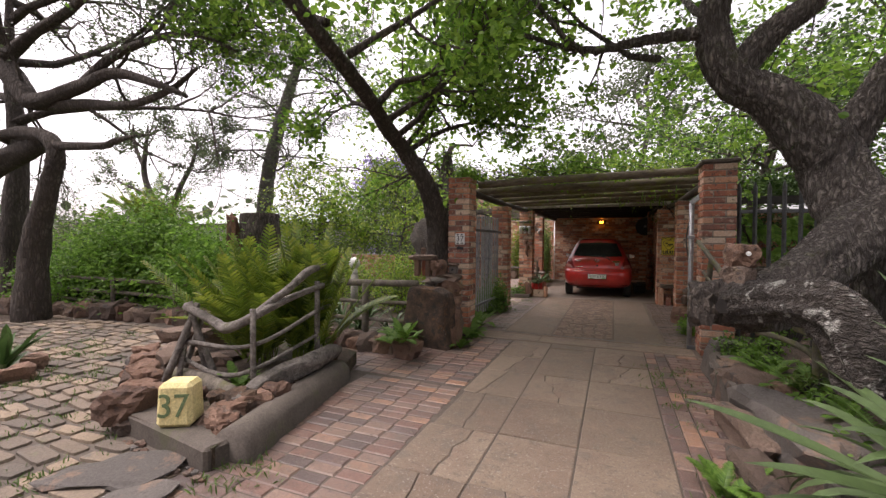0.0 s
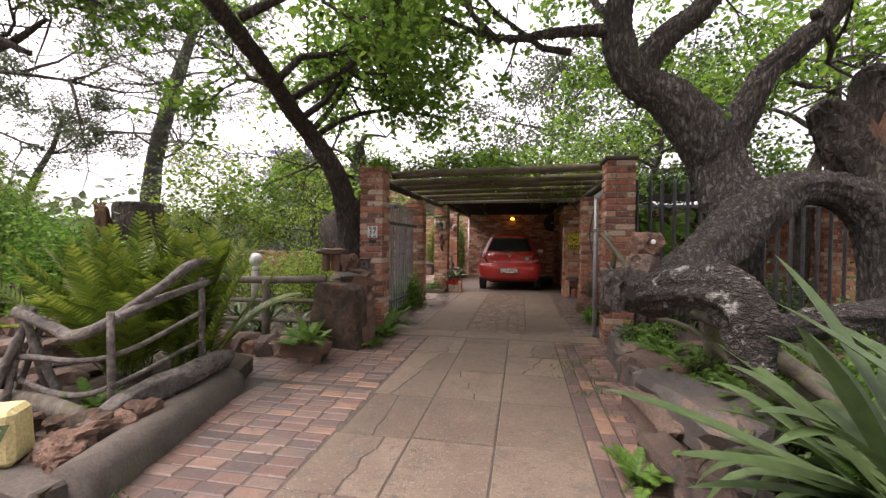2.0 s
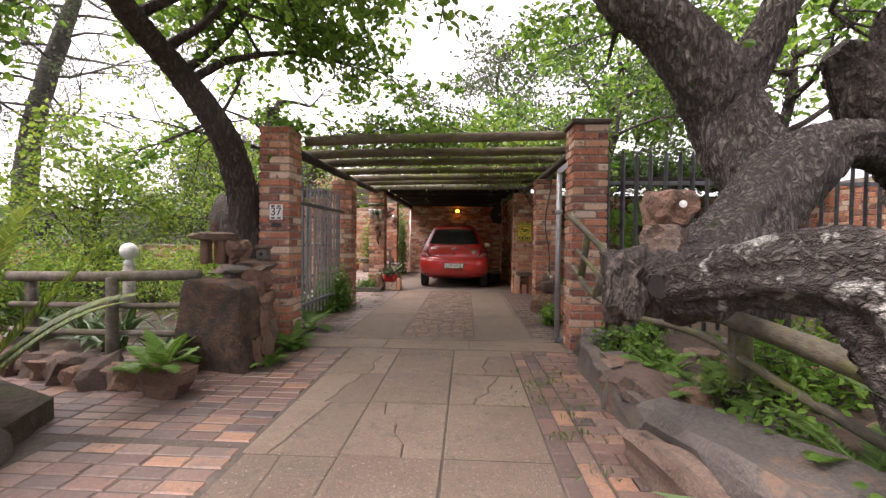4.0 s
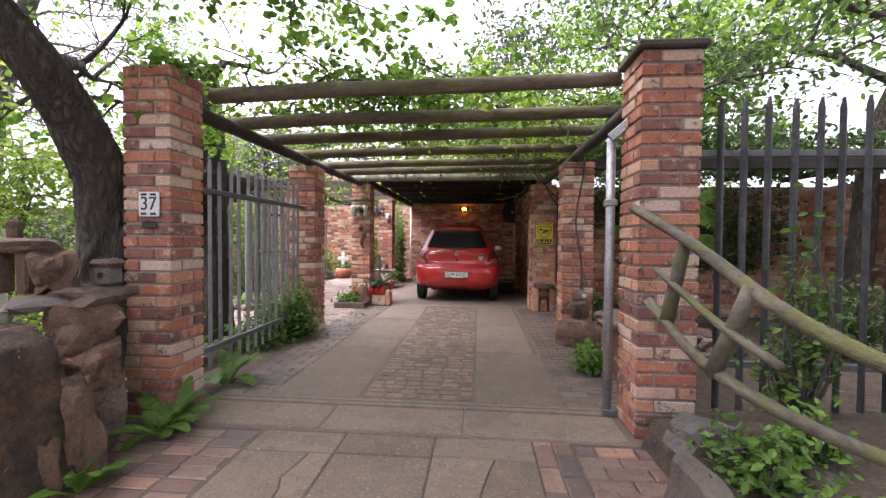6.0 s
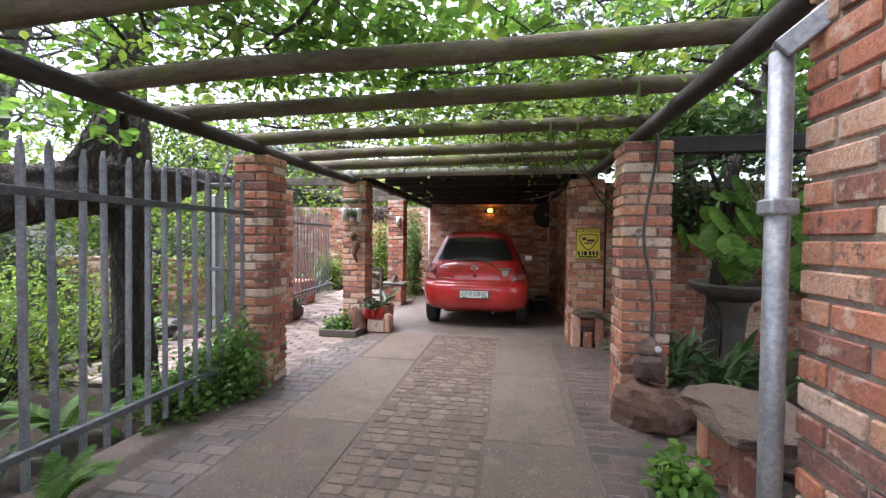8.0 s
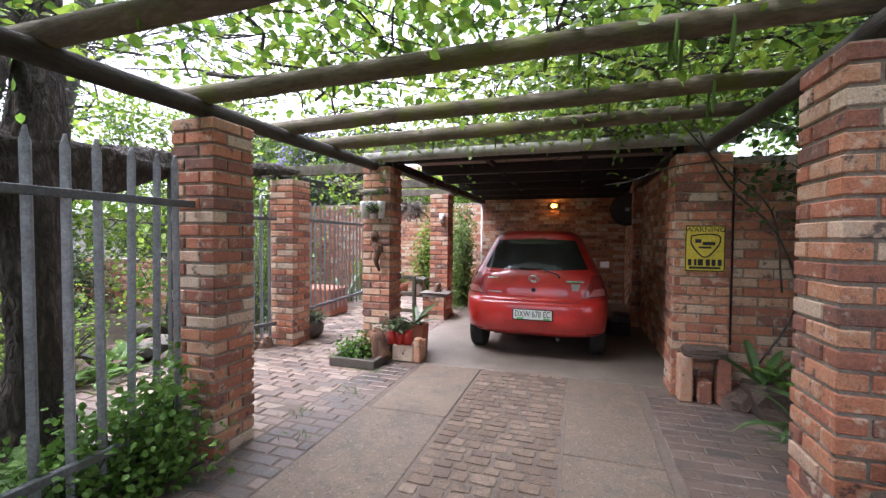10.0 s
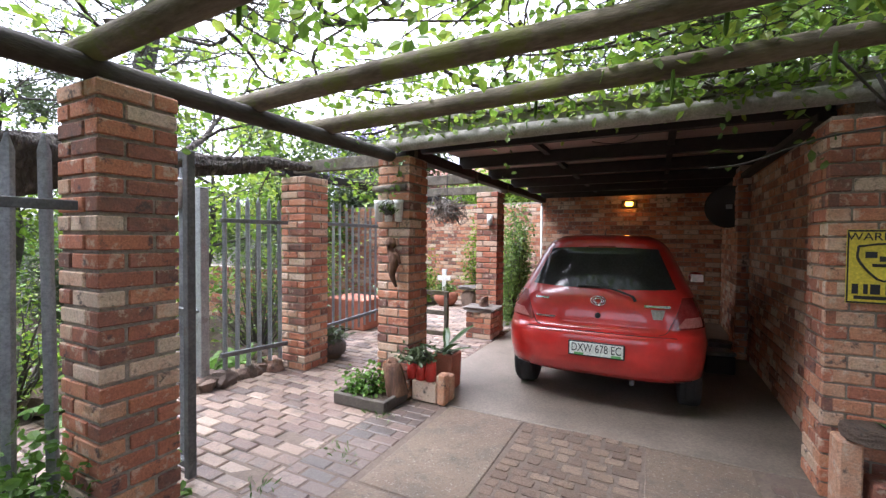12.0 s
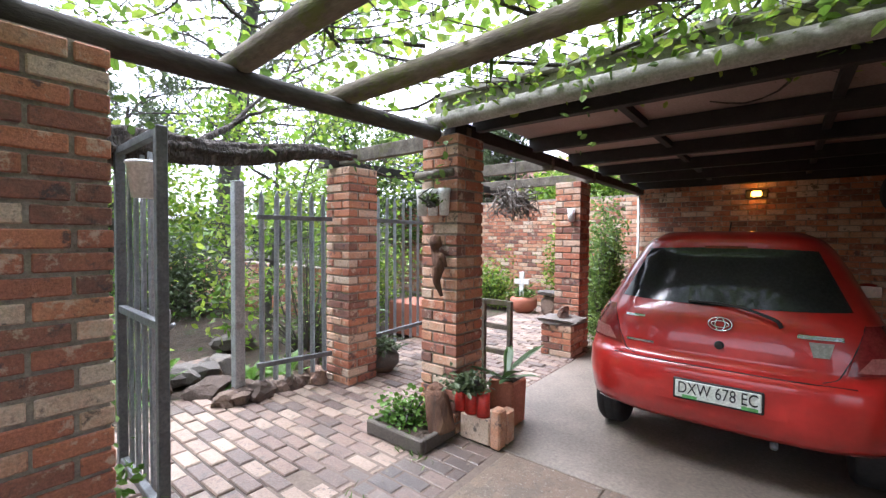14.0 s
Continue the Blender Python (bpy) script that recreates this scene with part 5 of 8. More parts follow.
block = thing("number_block", "pale yellow painted stone block with a green number 37", "number block", (-2.80, 2.04, 0.145), 28)
bb = bx((-0.12, -0.11, 0), (0.12, 0.11, 0.30), 0.028)
for v in bb.verts:
    v.co.x *= 1 - 0.35 * v.co.z
    v.co.y *= 1 - 0.45 * v.co.z
part("stone", bb, M_YELLOW, block)
part("number", text_mesh("37", 0.225, 0.002), M_GREEN_P, block, "green painted numerals").matrix_basis = pose(-0.003, -0.1055, 0.145, 87) @ Matrix.Diagonal((0.95, 1, 1, 1))

# ================= rocks, kerbs, rustic fences =================
def stone(name, x, y, z, size, seed, material=M_ROCK, label="rough brown stone", cat="stone", rz=None, detail=2, group="", rough=0.55):
    ob = part(name, rock(seed, size, detail, rough), material, smooth=False)
    ob.matrix_basis = pose(x, y, z, 0, 0, seed * 47 % 360 if rz is None else rz)
    return tagged(ob, label, cat, group)


# island bed
isl = bmesh.new()
pts = [(-3.4, 2.0), (-2.28, 1.86), (-2.55, 3.6), (-2.75, 4.15), (-3.6, 4.5), (-4.7, 4.2), (-4.8, 3.1)]
isl.faces.new([isl.verts.new((x, y, 0.14)) for x, y in pts])
ex = bmesh.ops.extrude_face_region(isl, geom=isl.faces[:])
for v in [g for g in ex["geom"] if isinstance(g, bmesh.types.BMVert)]:
    v.co.z = -0.08
bmesh.ops.recalc_face_normals(isl, faces=isl.faces[:])
tagged(part("planting_bed", isl, M_SOIL), "raised island planting bed of brown soil", "planting bed", kind="structure")
ledge = part("cement_ledge", bx((-1.12, -0.16, -0.06), (0.0, 0.20, 0.145), 0.02, None, pose(-2.27, 1.98, 0, 0, 0, -9)), M_KERB)
tagged(ledge, "flat grey cement ledge under the number block", "ledge", kind="structure")
kerb = bmesh.new()
prof = [(-0.16, -0.05), (-0.15, 0.10), (-0.06, 0.20), (0.05, 0.21), (0.13, 0.14), (0.16, -0.05)]
rings = []
for i in range(13):
    f = i / 12
    c = Vector((-2.27 - 0.38 * f, 1.98 + 1.72 * f))
    nrm = Vector((1.72, 0.38)).normalized()
    sc = 1.0 if i < 12 else 0.75
    rings.append([kerb.verts.new((c.x + nrm.x * a * sc, c.y + nrm.y * a * sc, b * (sc if b > 0 else 1) * (1 + 0.05 * noise.noise(Vector((f * 6, a * 5, 1)))))) for a, b in prof])
for u, v in zip(rings, rings[1:]):
    for i in range(5):
        kerb.faces.new((u[i], v[i], v[i + 1], u[i + 1]))
kerb.faces.new(rings[0])
kerb.faces.new(list(reversed(rings[-1])))
bmesh.ops.recalc_face_normals(kerb, faces=kerb.faces[:])
tagged(part("kerb", kerb, M_KERB, smooth=True), "rounded grey cement kerb round the island bed", "kerb", kind="structure")

r7 = np.random.default_rng(7)
for i in range(40):
    f = i / 39
    k = r7.uniform(0.07, 0.19)
    stone("stone", -2.48 - 0.36 * f + r7.uniform(-0.16, 0.05), 2.1 + 1.6 * f, 0.12, (k * 1.25, k, k * 0.8), i + 1, (M_RUST, M_ROCK, M_STANDING, M_SLATE)[i % 4], "weathered mixed stone on the island bed", group="island stones", detail=3)
for i, (x, y, k) in enumerate(((-2.50, 2.12, 0.19), (-2.60, 2.34, 0.22), (-2.40, 2.05, 0.11), (-2.86, 2.40, 0.16), (-3.1, 2.38, 0.15), (-3.02, 2.14, 0.10), (-2.5, 2.62, 0.2), (-2.7, 2.5, 0.15), (-2.98, 2.26, 0.12))):
    stone("stone", x, y, 0.12, (k, k * 0.8, k * 0.8), i + 61, M_RUST if i % 2 == 0 else M_STANDING, "rust-red stone beside the number block", group="island stones", detail=3)
for i in range(14):
    stone("stone", -3.45 - 0.06 * i + r7.uniform(-0.1, 0.1), 2.4 + 0.13 * i, 0.0, tuple(r7.uniform(0.2, 0.4) * np.array((1.1, 0.9, 0.7))), i + 81, M_ROCK if i % 2 else M_RUST, "stacked brown stone edging the island bed", group="island stones")
for i in range(26):
    f = i / 25
    k = r7.uniform(0.16, 0.3)
    stone("stone", -3.3 - 1.5 * f + r7.uniform(-0.06, 0.06), 2.0 + 1.12 * f + r7.uniform(-0.05, 0.05), -0.03 + 0.13 * (i % 3 == 1), (k * 1.2, k, k * 0.75), 541 + i, (M_ROCK, M_RUST, M_SLATE)[i % 3], "brown stone stacked along the island edge", group="island stones", detail=3)
for i in range(8):
    stone("stone", -4.15 - 0.12 * (i % 4), 3.0 + 0.1 * i, 0.12 + 0.14 * (i // 3), (0.36, 0.3, 0.2), i + 101, M_ROCK, "stacked brown stone in the low rock pile", group="island stones")
for i in range(34):
    k = r7.uniform(0.03, 0.06)
    stone("pebble", -3.15 + 0.028 * i + r7.uniform(-0.02, 0.02), 1.93 - 0.0045 * i + r7.uniform(-0.07, 0.02), -0.008, (k, k, k * 0.7), i + 121, (M_RUST, M_ROCK, M_SLATE)[i % 3], "small rounded pebble by the ledge", "pebble", detail=1, group="pebbles")
for x, y, s, z in ((-2.78, 1.62, (0.6, 0.42, 0.07), -0.02), (-2.42, 1.52, (0.3, 0.24, 0.06), -0.02)):
    stone("flagstone", x, y, z, s, 9, M_SLATE, "flat grey flagstone below the ledge", "flagstone", rz=20)

# driftwood on the bed
dw = thing("driftwood_log", "twisted grey driftwood log on the bed", "log", (-2.62, 3.0, 0.2))
tubes("log", [[(0.05, -0.7, 0.02, 0.05), (-0.05, -0.3, 0.05, 0.075), (0.02, 0.1, 0.08, 0.09), (-0.02, 0.5, 0.10, 0.08), (-0.1, 0.75, 0.06, 0.05)]], M_DRIFT, dw, 20, 0.35, steps=8, ridge=0.006)
lowlog = thing("round_log", "short weathered log lying behind the number block", "log", (-3.3, 2.58, 0.2))
tubes("log", [[(-0.45, 0.05, 0.0, 0.06), (0.0, 0.0, 0.02, 0.065), (0.5, -0.1, 0.0, 0.06)]], M_WOOD, lowlog, 12, 0.1)

fence1 = thing("driftwood_fence", "rustic fence of bent driftwood rails and poles around the cycad", "fence", (-2.9, 2.8, 0.14))


def rel(rows, o):
    return [(p[0] - o[0], p[1] - o[1], p[2] - o[2], p[3]) for p in rows]


o1 = (-2.9, 2.8, 0.14)
for row in ([(-2.74, 2.62, 0.1, 0.026), (-2.74, 2.62, 0.86, 0.024)], [(-2.77, 3.47, 0.1, 0.03), (-2.77, 3.47, 1.02, 0.026)], [(-3.62, 2.45, 0.1, 0.035), (-3.42, 2.65, 0.86, 0.028)], [(-3.35, 2.72, 0.1, 0.028), (-3.45, 2.6, 0.88, 0.025)], [(-3.2, 2.7, 0.1, 0.03), (-3.5, 2.62, 0.85, 0.025)], [(-3.72, 2.7, 0.1, 0.03), (-3.4, 2.7, 0.78, 0.025)], [(-3.5, 2.5, 0.1, 0.025), (-3.52, 2.68, 0.82, 0.02)]):
    tubes("post", [rel(row, o1)], M_DRIFT, fence1, 8, 0.15, steps=3)
for row in ([(-3.5, 2.6, 0.84, 0.035), (-3.15, 2.58, 0.74, 0.04), (-2.95, 2.55, 0.70, 0.045), (-2.75, 2.65, 0.80, 0.035), (-2.72, 3.0, 0.90, 0.03), (-2.72, 3.5, 0.98, 0.026)],
            [(-2.82, 2.66, 0.78, 0.02), (-2.7, 2.95, 0.98, 0.034), (-2.74, 3.3, 1.13, 0.036), (-2.74, 3.62, 1.19, 0.024)],
            [(-3.5, 2.6, 0.52, 0.02), (-2.74, 2.62, 0.56, 0.018), (-2.77, 3.47, 0.72, 0.018), (-2.8, 3.7, 0.74, 0.015)],
            [(-3.5, 2.6, 0.36, 0.018), (-3.1, 2.6, 0.28, 0.022), (-2.74, 2.66, 0.36, 0.016), (-2.77, 3.5, 0.48, 0.015)]):
    tubes("rail", [rel(row, o1)], M_DRIFT, fence1, 12, 0.3, steps=6)

fence2 = thing("pole_fence", "low garden fence of grey horizontal poles", "fence", (-3.4, 5.4, 0))
o2 = (-3.4, 5.4, 0)
for x, y in ((-4.5, 5.62), (-3.38, 5.32)):
    tubes("post", [rel([(x, y, -0.05, 0.055), (x, y, 0.80, 0.05)], o2)], M_WOOD, fence2, 10, 0.08, steps=3)
for z, r in ((0.80, 0.05), (0.52, 0.028), (0.26, 0.03)):
    tubes("rail", [rel([(-4.7, 5.60, z - 0.03, r), (-3.6, 5.42, z, r), (-2.5, 5.25, z + 0.05, r * 0.95)], o2)], M_WOOD, fence2, 12, 0.08)

for i in range(13):
    k = r7.uniform(0.19, 0.33)
    stone("stone", -4.0 + 0.14 * i + r7.uniform(-0.03, 0.03), 5.0 - 0.028 * i + r7.uniform(-0.04, 0.04), -0.02, (k, k * 0.8, k * 0.8), i + 141, M_ROCK if i % 3 else M_RUST, "brown edging stone along the garden bed", group="edging stones")

# standing rock with its cairn
def standing_slab():
    b = bmesh.new()
    prof = [(-0.36, -0.1), (-0.38, 0.35), (-0.34, 0.72), (-0.28, 0.80), (0.08, 0.80), (0.22, 0.74), (0.27, 0.45), (0.30, -0.1)]
    b.faces.new([b.verts.new((x, -0.12, z)) for x, z in prof])
    g = bmesh.ops.extrude_face_region(b, geom=b.faces[:])
    for v in [q for q in g["geom"] if isinstance(q, bmesh.types.BMVert)]:
        v.co.y = 0.14
    bmesh.ops.recalc_face_normals(b, faces=b.faces[:])
    bmesh.ops.triangulate(b, faces=b.faces[:])
    bmesh.ops.subdivide_edges(b, edges=b.edges[:], cuts=4, use_grid_fill=True)
    for v in b.verts:
        v.co += noise.noise_vector(v.co * 2.6 + Vector((3, 1, 7))) * 0.05 + noise.noise_vector(v.co * 8) * 0.014
    return b


slab = part("standing_stone", standing_slab(), M_STANDING, smooth=True)
slab.matrix_basis = pose(-2.27, 5.28, 0, 4, 0, -8)
tagged(slab, "large dark mossy standing rock slab beside the gate", "boulder")
stone("stone", -2.07, 5.42, -0.06, (0.26, 0.22, 0.62), 202, M_RUST, "tall pinkish rock leaning at the foot of the cairn", "boulder", rz=10, detail=3, rough=0.6)
stone("stone", -2.02, 5.30, -0.03, (0.13, 0.12, 0.32), 208, M_RUST, "small orange stone on end beside the slab", "stone", rz=30, detail=3)
stone("stone", -2.22, 5.66, -0.05, (0.36, 0.34, 0.48), 209, M_ROCK, "brown rock under the cairn", "boulder", rz=60, detail=3, rough=0.6)
stone("stone", -2.15, 5.62, 0.34, (0.32, 0.30, 0.32), 203, M_RUST, "reddish rock in the cairn", "stone", detail=3, rough=0.6)
stone("stone", -2.2, 5.68, 0.60, (0.34, 0.32, 0.29), 207, M_RUST, "orange-brown rock in the cairn", "stone", rz=40, detail=3, rough=0.55)
stone("flat_stone", -2.34, 5.62, 0.84, (0.40, 0.30, 0.09), 204, M_SLATE, "flat grey stone on the cairn", "stone")
stone("flat_stone", -2.22, 5.76, 0.86, (0.40, 0.32, 0.11), 205, M_ROCK, "flat brown stone on the cairn", "stone")
stone("round_stone", -2.36, 5.66, 0.92, (0.20, 0.18, 0.25), 206, M_RUST, "rounded red stone on the cairn", "stone", detail=3)
cote = thing("stone_lantern", "little stone lantern of brick pillars with a flat roof", "lantern", (-2.60, 5.66, 0.92))
for x in (-0.09, 0.09):
    part("leg", bx((x - 0.04, -0.05, 0.0), (x + 0.04, 0.05, 0.24), 0.012), M_RUST, cote)
part("back_leg", bx((-0.05, 0.055, 0.0), (0.05, 0.12, 0.24), 0.012), M_TERRA, cote)
part("roof", rock(31, (0.40, 0.30, 0.09), 2), M_ROCK, cote).matrix_basis = pose(0, 0, 0.235)
part("finial", bx((-0.035, -0.03, 0.31), (0.035, 0.03, 0.42), 0.015), M_RUST, cote)
nest = thing("bird_house", "tiny stone bird house on the flat stones", "bird house", (-2.18, 5.82, 0.965))
part("body", bx((-0.055, -0.05, 0), (0.055, 0.05, 0.10), 0.008), M_SLATE, nest)
part("roof", bx((-0.075, -0.065, 0.102), (0.075, 0.065, 0.15), 0.02), M_ROCK, nest)
part("hole", cyl((0, -0.053, 0.055), (0, -0.04, 0.055), 0.018, seg=12), M_BLACK, nest)

# far rock wall and fence to the left
for i in range(30):
    k = r7.uniform(0.26, 0.46)
    stone("stone", -12.2 + 0.26 * i + r7.uniform(-0.05, 0.05), 4.35 + 0.03 * i + r7.uniform(-0.06, 0.06), -0.04, (k, k * 0.8, k * 0.85), i + 221, M_ROCK if i % 4 else M_RUST, "brown stone of the low garden edge", group="garden edge stones")
fence3 = thing("pole_fence", "old low fence of thin dark poles behind the stones", "fence", (-8.5, 5.0, 0))
for x in (-3.6, -1.9, -0.2, 1.5, 2.9):
    tubes("post", [[(x, 0, -0.05, 0.045), (x, 0, 0.72, 0.04)]], M_WOOD, fence3, 8, 0.1, steps=2)
for z in (0.64, 0.4, 0.2):
    tubes("rail", [[(-4.2, 0, z, 0.035), (-1, 0.02, z + 0.02, 0.035), (3.3, 0.1, z, 0.03)]], M_WOOD, fence3, 8, 0.12)

# right bank: soil, big kerb stones, rail
bank = bmesh.new()
N = 16
grid = []
for j in range(N + 1):
    for i in range(N + 1):
        x = 0.93 + 7.0 * (i / N) ** 1.6
        y = -2.0 + 8.1 * j / N
        h = 0.20 + 0.10 * noise.noise(Vector((x, y, 0))) + (0.05 if i > 2 else 0)
        if i == 0 or i >= N - 1 or j == 0:
            h = -0.06
        grid.append(bank.verts.new((x + (0.10 if y > 4.6 else 0), y, h)))
for j in range(N):
    for i in range(N):
        bank.faces.new((grid[j * (N + 1) + i], grid[j * (N + 1) + i + 1], grid[(j + 1) * (N + 1) + i + 1], grid[(j + 1) * (N + 1) + i]))
tagged(part("planting_bank", bank, M_SOIL, smooth=True), "raised bank of brown soil and leaf litter", "planting bed", kind="structure")


def kerb_stone(x, y, l, w, h, rz, seed, material):
    b = bx((-w / 2, -l / 2, -0.06), (w / 2, l / 2, h), 0.025)
    bmesh.ops.subdivide_edges(b, edges=b.edges[:], cuts=3, use_grid_fill=True)
    for v in b.verts:
        q = v.co * 3 + Vector((seed * 5.1, 0, 0))
        v.co += noise.noise_vector(q) * 0.045 + noise.noise_vector(q * 3.3) * 0.014
    ob = part("kerb_stone", b, material)
    ob.matrix_basis = pose(x, y, 0, 0, 4, rz)
    return tagged(ob, "long weathered stone edging the raised bank", "kerb stone", group="kerb stones")


kerb_stone(0.99, 5.05, 1.0, 0.13, 0.24, -4, 1, M_KERB)
kerb_stone(0.985, 4.15, 0.8, 0.13, 0.25, 2, 2, M_KERB)
for i, (x, y, l, w, h, rz, m) in enumerate(((1.18, 4.25, 0.75, 0.32, 0.36, 10, M_ROCK), (1.13, 3.45, 1.05, 0.34, 0.42, 12, M_SLATE), (0.93, 3.42, 0.62, 0.22, 0.30, 6, M_ROCK), (1.12, 2.55, 0.72, 0.34, 0.36, -6, M_SLATE), (0.86, 2.72, 0.55, 0.26, 0.26, 4, M_ROCK), (0.78, 2.18, 0.42, 0.24, 0.22, -12, M_SLATE), (0.98, 1.95, 0.5, 0.3, 0.3, 14, M_ROCK), (0.8, 1.55, 0.55, 0.26, 0.24, 4, M_SLATE), (0.82, 0.9, 0.6, 0.28, 0.22, -5, M_ROCK), (0.84, 0.2, 0.6, 0.28, 0.2, 3, M_SLATE))):
    st = stone("kerb_stone", x, y, -0.06, (w * 1.25, l * 1.15, h * 1.05), 521 + i, m, "long rough weathered stone edging the raised bank", "kerb stone", rz, 3, "kerb stones", 0.7)
for i in range(30):
    k = r7.uniform(0.12, 0.36)
    x = r7.uniform(1.15, 3.2)
    stone("stone", x, r7.uniform(1.6, 5.9), 0.18, (k, k * 0.85, k * 0.6), i + 301, (M_ROCK, M_RUST, M_SLATE)[i % 3], "brown stone lying on the bank", group="bank stones")
stone("flat_stone", 1.2, 5.0, 0.22, (0.5, 0.4, 0.08), 341, M_SLATE, "flat pale stone on the bank", "stone")
stone("stone", 0.85, 3.66, 1.10, (0.21, 0.18, 0.18), 342, M_ROCK, "brown stone balanced on the low limb", "stone", detail=3)
eyed = stone("stone", 0.865, 3.65, 1.27, (0.22, 0.17, 0.17), 343, M_RUST, "red stone with a painted eye on the low limb", "stone", detail=3)
part("painted_eye", lathe([(0.017, 0), (0.017, 0.006), (0.001, 0.008)], 14), M_WHITE, eyed).matrix_basis = eyed.matrix_basis.inverted() @ pose(0.885, 3.555, 1.365, 90, 0, 0)

rail = thing("pole_handrail", "leaning rustic handrail of mossy round poles", "handrail", (1.0, 4.5, 0.1))
o3 = (1.0, 4.5, 0.1)
for row, r in (([(1.0, 6.17, 1.46), (1.04, 5.5, 1.24), (1.14, 4.95, 0.98), (1.40, 4.45, 0.79), (1.47, 4.1, 0.75)], 0.028),
               ([(1.44, 4.35, 0.76), (1.46, 4.1, 0.75), (1.47, 3.38, 0.71), (1.47, 3.0, 0.66), (1.48, 2.5, 0.58)], 0.055),
               ([(1.0, 5.9, 0.92), (1.04, 5.4, 0.72), (1.2, 4.95, 0.62), (1.48, 4.5, 0.57), (1.5, 3.76, 0.48), (1.5, 3.01, 0.41), (1.5, 2.5, 0.34)], 0.025),
               ([(1.0, 5.8, 1.10), (1.04, 5.3, 0.92), (1.10, 5.0, 0.82)], 0.018),
               ([(1.46, 4.5, 0.27), (1.49, 3.51, 0.25), (1.49, 3.01, 0.23), (1.5, 2.5, 0.2)], 0.025)):
    tubes("rail", [rel([(*p, r) for p in row], o3)], M_RAIL, rail, 12, 0.12)
for a, b, r in (((1.04, 5.58, 1.26), (1.02, 5.72, 0.83), 0.03), ((1.08, 5.14, 1.09), (1.05, 5.34, 0.69), 0.03), ((1.53, 4.15, 0.72), (1.53, 4.15, 0.05), 0.062), ((1.54, 2.95, 0.63), (1.54, 2.95, 0.05), 0.062)):
    tubes("post", [rel([(*a, r), (*b, r * 1.15)], o3)], M_RAIL, rail, 10, 0.1, steps=3)

# garden lamp
glamp = thing("garden_lamp", "white globe garden lamp on a pale post", "lamp", (-5.03, 7.5, 0))
part("globe", lathe([(0.03, 0.0), (0.08, 0.03), (0.11, 0.08), (0.12, 0.13), (0.10, 0.19), (0.06, 0.23), (0.01, 0.245)], 20, None, (0, 0, 0.84)), M_WHITE, glamp, "white glass globe", True)
part("post", cyl((0, 0, -0.05), (0, 0, 0.74), 0.085, 0.075, 16), M_FASCIA, glamp, smooth=True)
part("collar", lathe([(0.05, 0), (0.07, 0.03), (0.06, 0.08), (0.04, 0.1)], 16, None, (0, 0, 0.745)), M_WHITE, glamp, smooth=True)

# ---- round the garage post ----
planter = thing("corner_planter", "low slate-edged planter at the foot of the garage post", "planter", (-2.24, 11.05, 0))
part("soil", bx((-0.24, -0.2, 0.0), (0.22, 0.13, 0.07)), M_SOIL, planter)
for lo, hi in (((-0.29, -0.25, 0), (0.27, -0.205, 0.10)), ((-0.29, -0.20, 0), (-0.245, 0.14, 0.10)), ((0.225, -0.20, 0), (0.27, 0.14, 0.10))):
    part("edge", bx(lo, hi, 0.008), M_KERB, planter)
wedge = thing("driftwood_stump", "upright wedge of weathered wood in the planter", "stump", (-2.07, 11.08, 0.07))
tubes("wood", [[(0.05, 0.0, 0.0, 0.10), (0.0, 0.0, 0.2, 0.08), (-0.03, 0.02, 0.27, 0.065), (-0.02, 0.02, 0.31, 0.05)]], M_TORN, wedge, 20, 0.3, steps=8, ridge=0.004)
stand = thing("brick_stand", "stack of loose bricks holding red pots", "brick stand", (-1.80, 11.30, 0.004))
part("base_brick", bx((-0.14, -0.1, 0), (0.12, 0.1, 0.19), 0.012), M_BRICK, stand)
part("upright_brick", bx((0.13, -0.11, 0), (0.21, -0.01, 0.28), 0.012), M_BRICK, stand)
part("upright_brick", bx((0.13, 0.01, 0), (0.21, 0.11, 0.24), 0.012), M_BRICK, stand)
for x in (-0.10, 0.0, 0.10):
    pot = thing("red_tin", "red enamel tin planted with succulents", "pot", (-1.86 + x, 11.24 + 0.02 * abs(x), 0.198), group="red tins")
    part("tin", lathe([(0.05, 0), (0.05, 0.17), (0.044, 0.17), (0.04, 0.15)], 18), M_RED_POT, pot, smooth=True)
tub = thing("terracotta_tub", "square terracotta tub with an agave", "pot", (-1.80, 11.66, 0.004))
tb = bx((-0.12, -0.11, 0.0), (0.12, 0.11, 0.36), 0.012)
for v in tb.verts:
    v.co.x *= 0.85 + 0.32 * v.co.z
part("tub", tb, M_TERRA, tub)
part("soil", bx((-0.10, -0.09, 0.361), (0.10, 0.09, 0.366)), M_SOIL, tub)
frame_o = thing("wooden_chair_frame", "old weathered wooden chair frame", "chair", (-2.12, 12.0, 0.004))
for x in (-0.14, 0.14):
    part("leg", bx((x - 0.022, -0.022, 0), (x + 0.022, 0.022, 0.92), 0.004), M_WOOD, frame_o)
for z in (0.45, 0.68, 0.90):
    part("slat", bx((-0.118, -0.012, z - 0.025), (0.118, 0.012, z + 0.025), 0.004), M_WOOD, frame_o)
cups = thing("cup_rack", "three white cups under a wooden shelf on the brick post", "planter", (-2.17, 11.15, 1.66))
part("shelf", cyl((-0.17, 0, 0.31), (0.18, 0, 0.315), 0.032, seg=12), M_WOOD, cups, smooth=True)
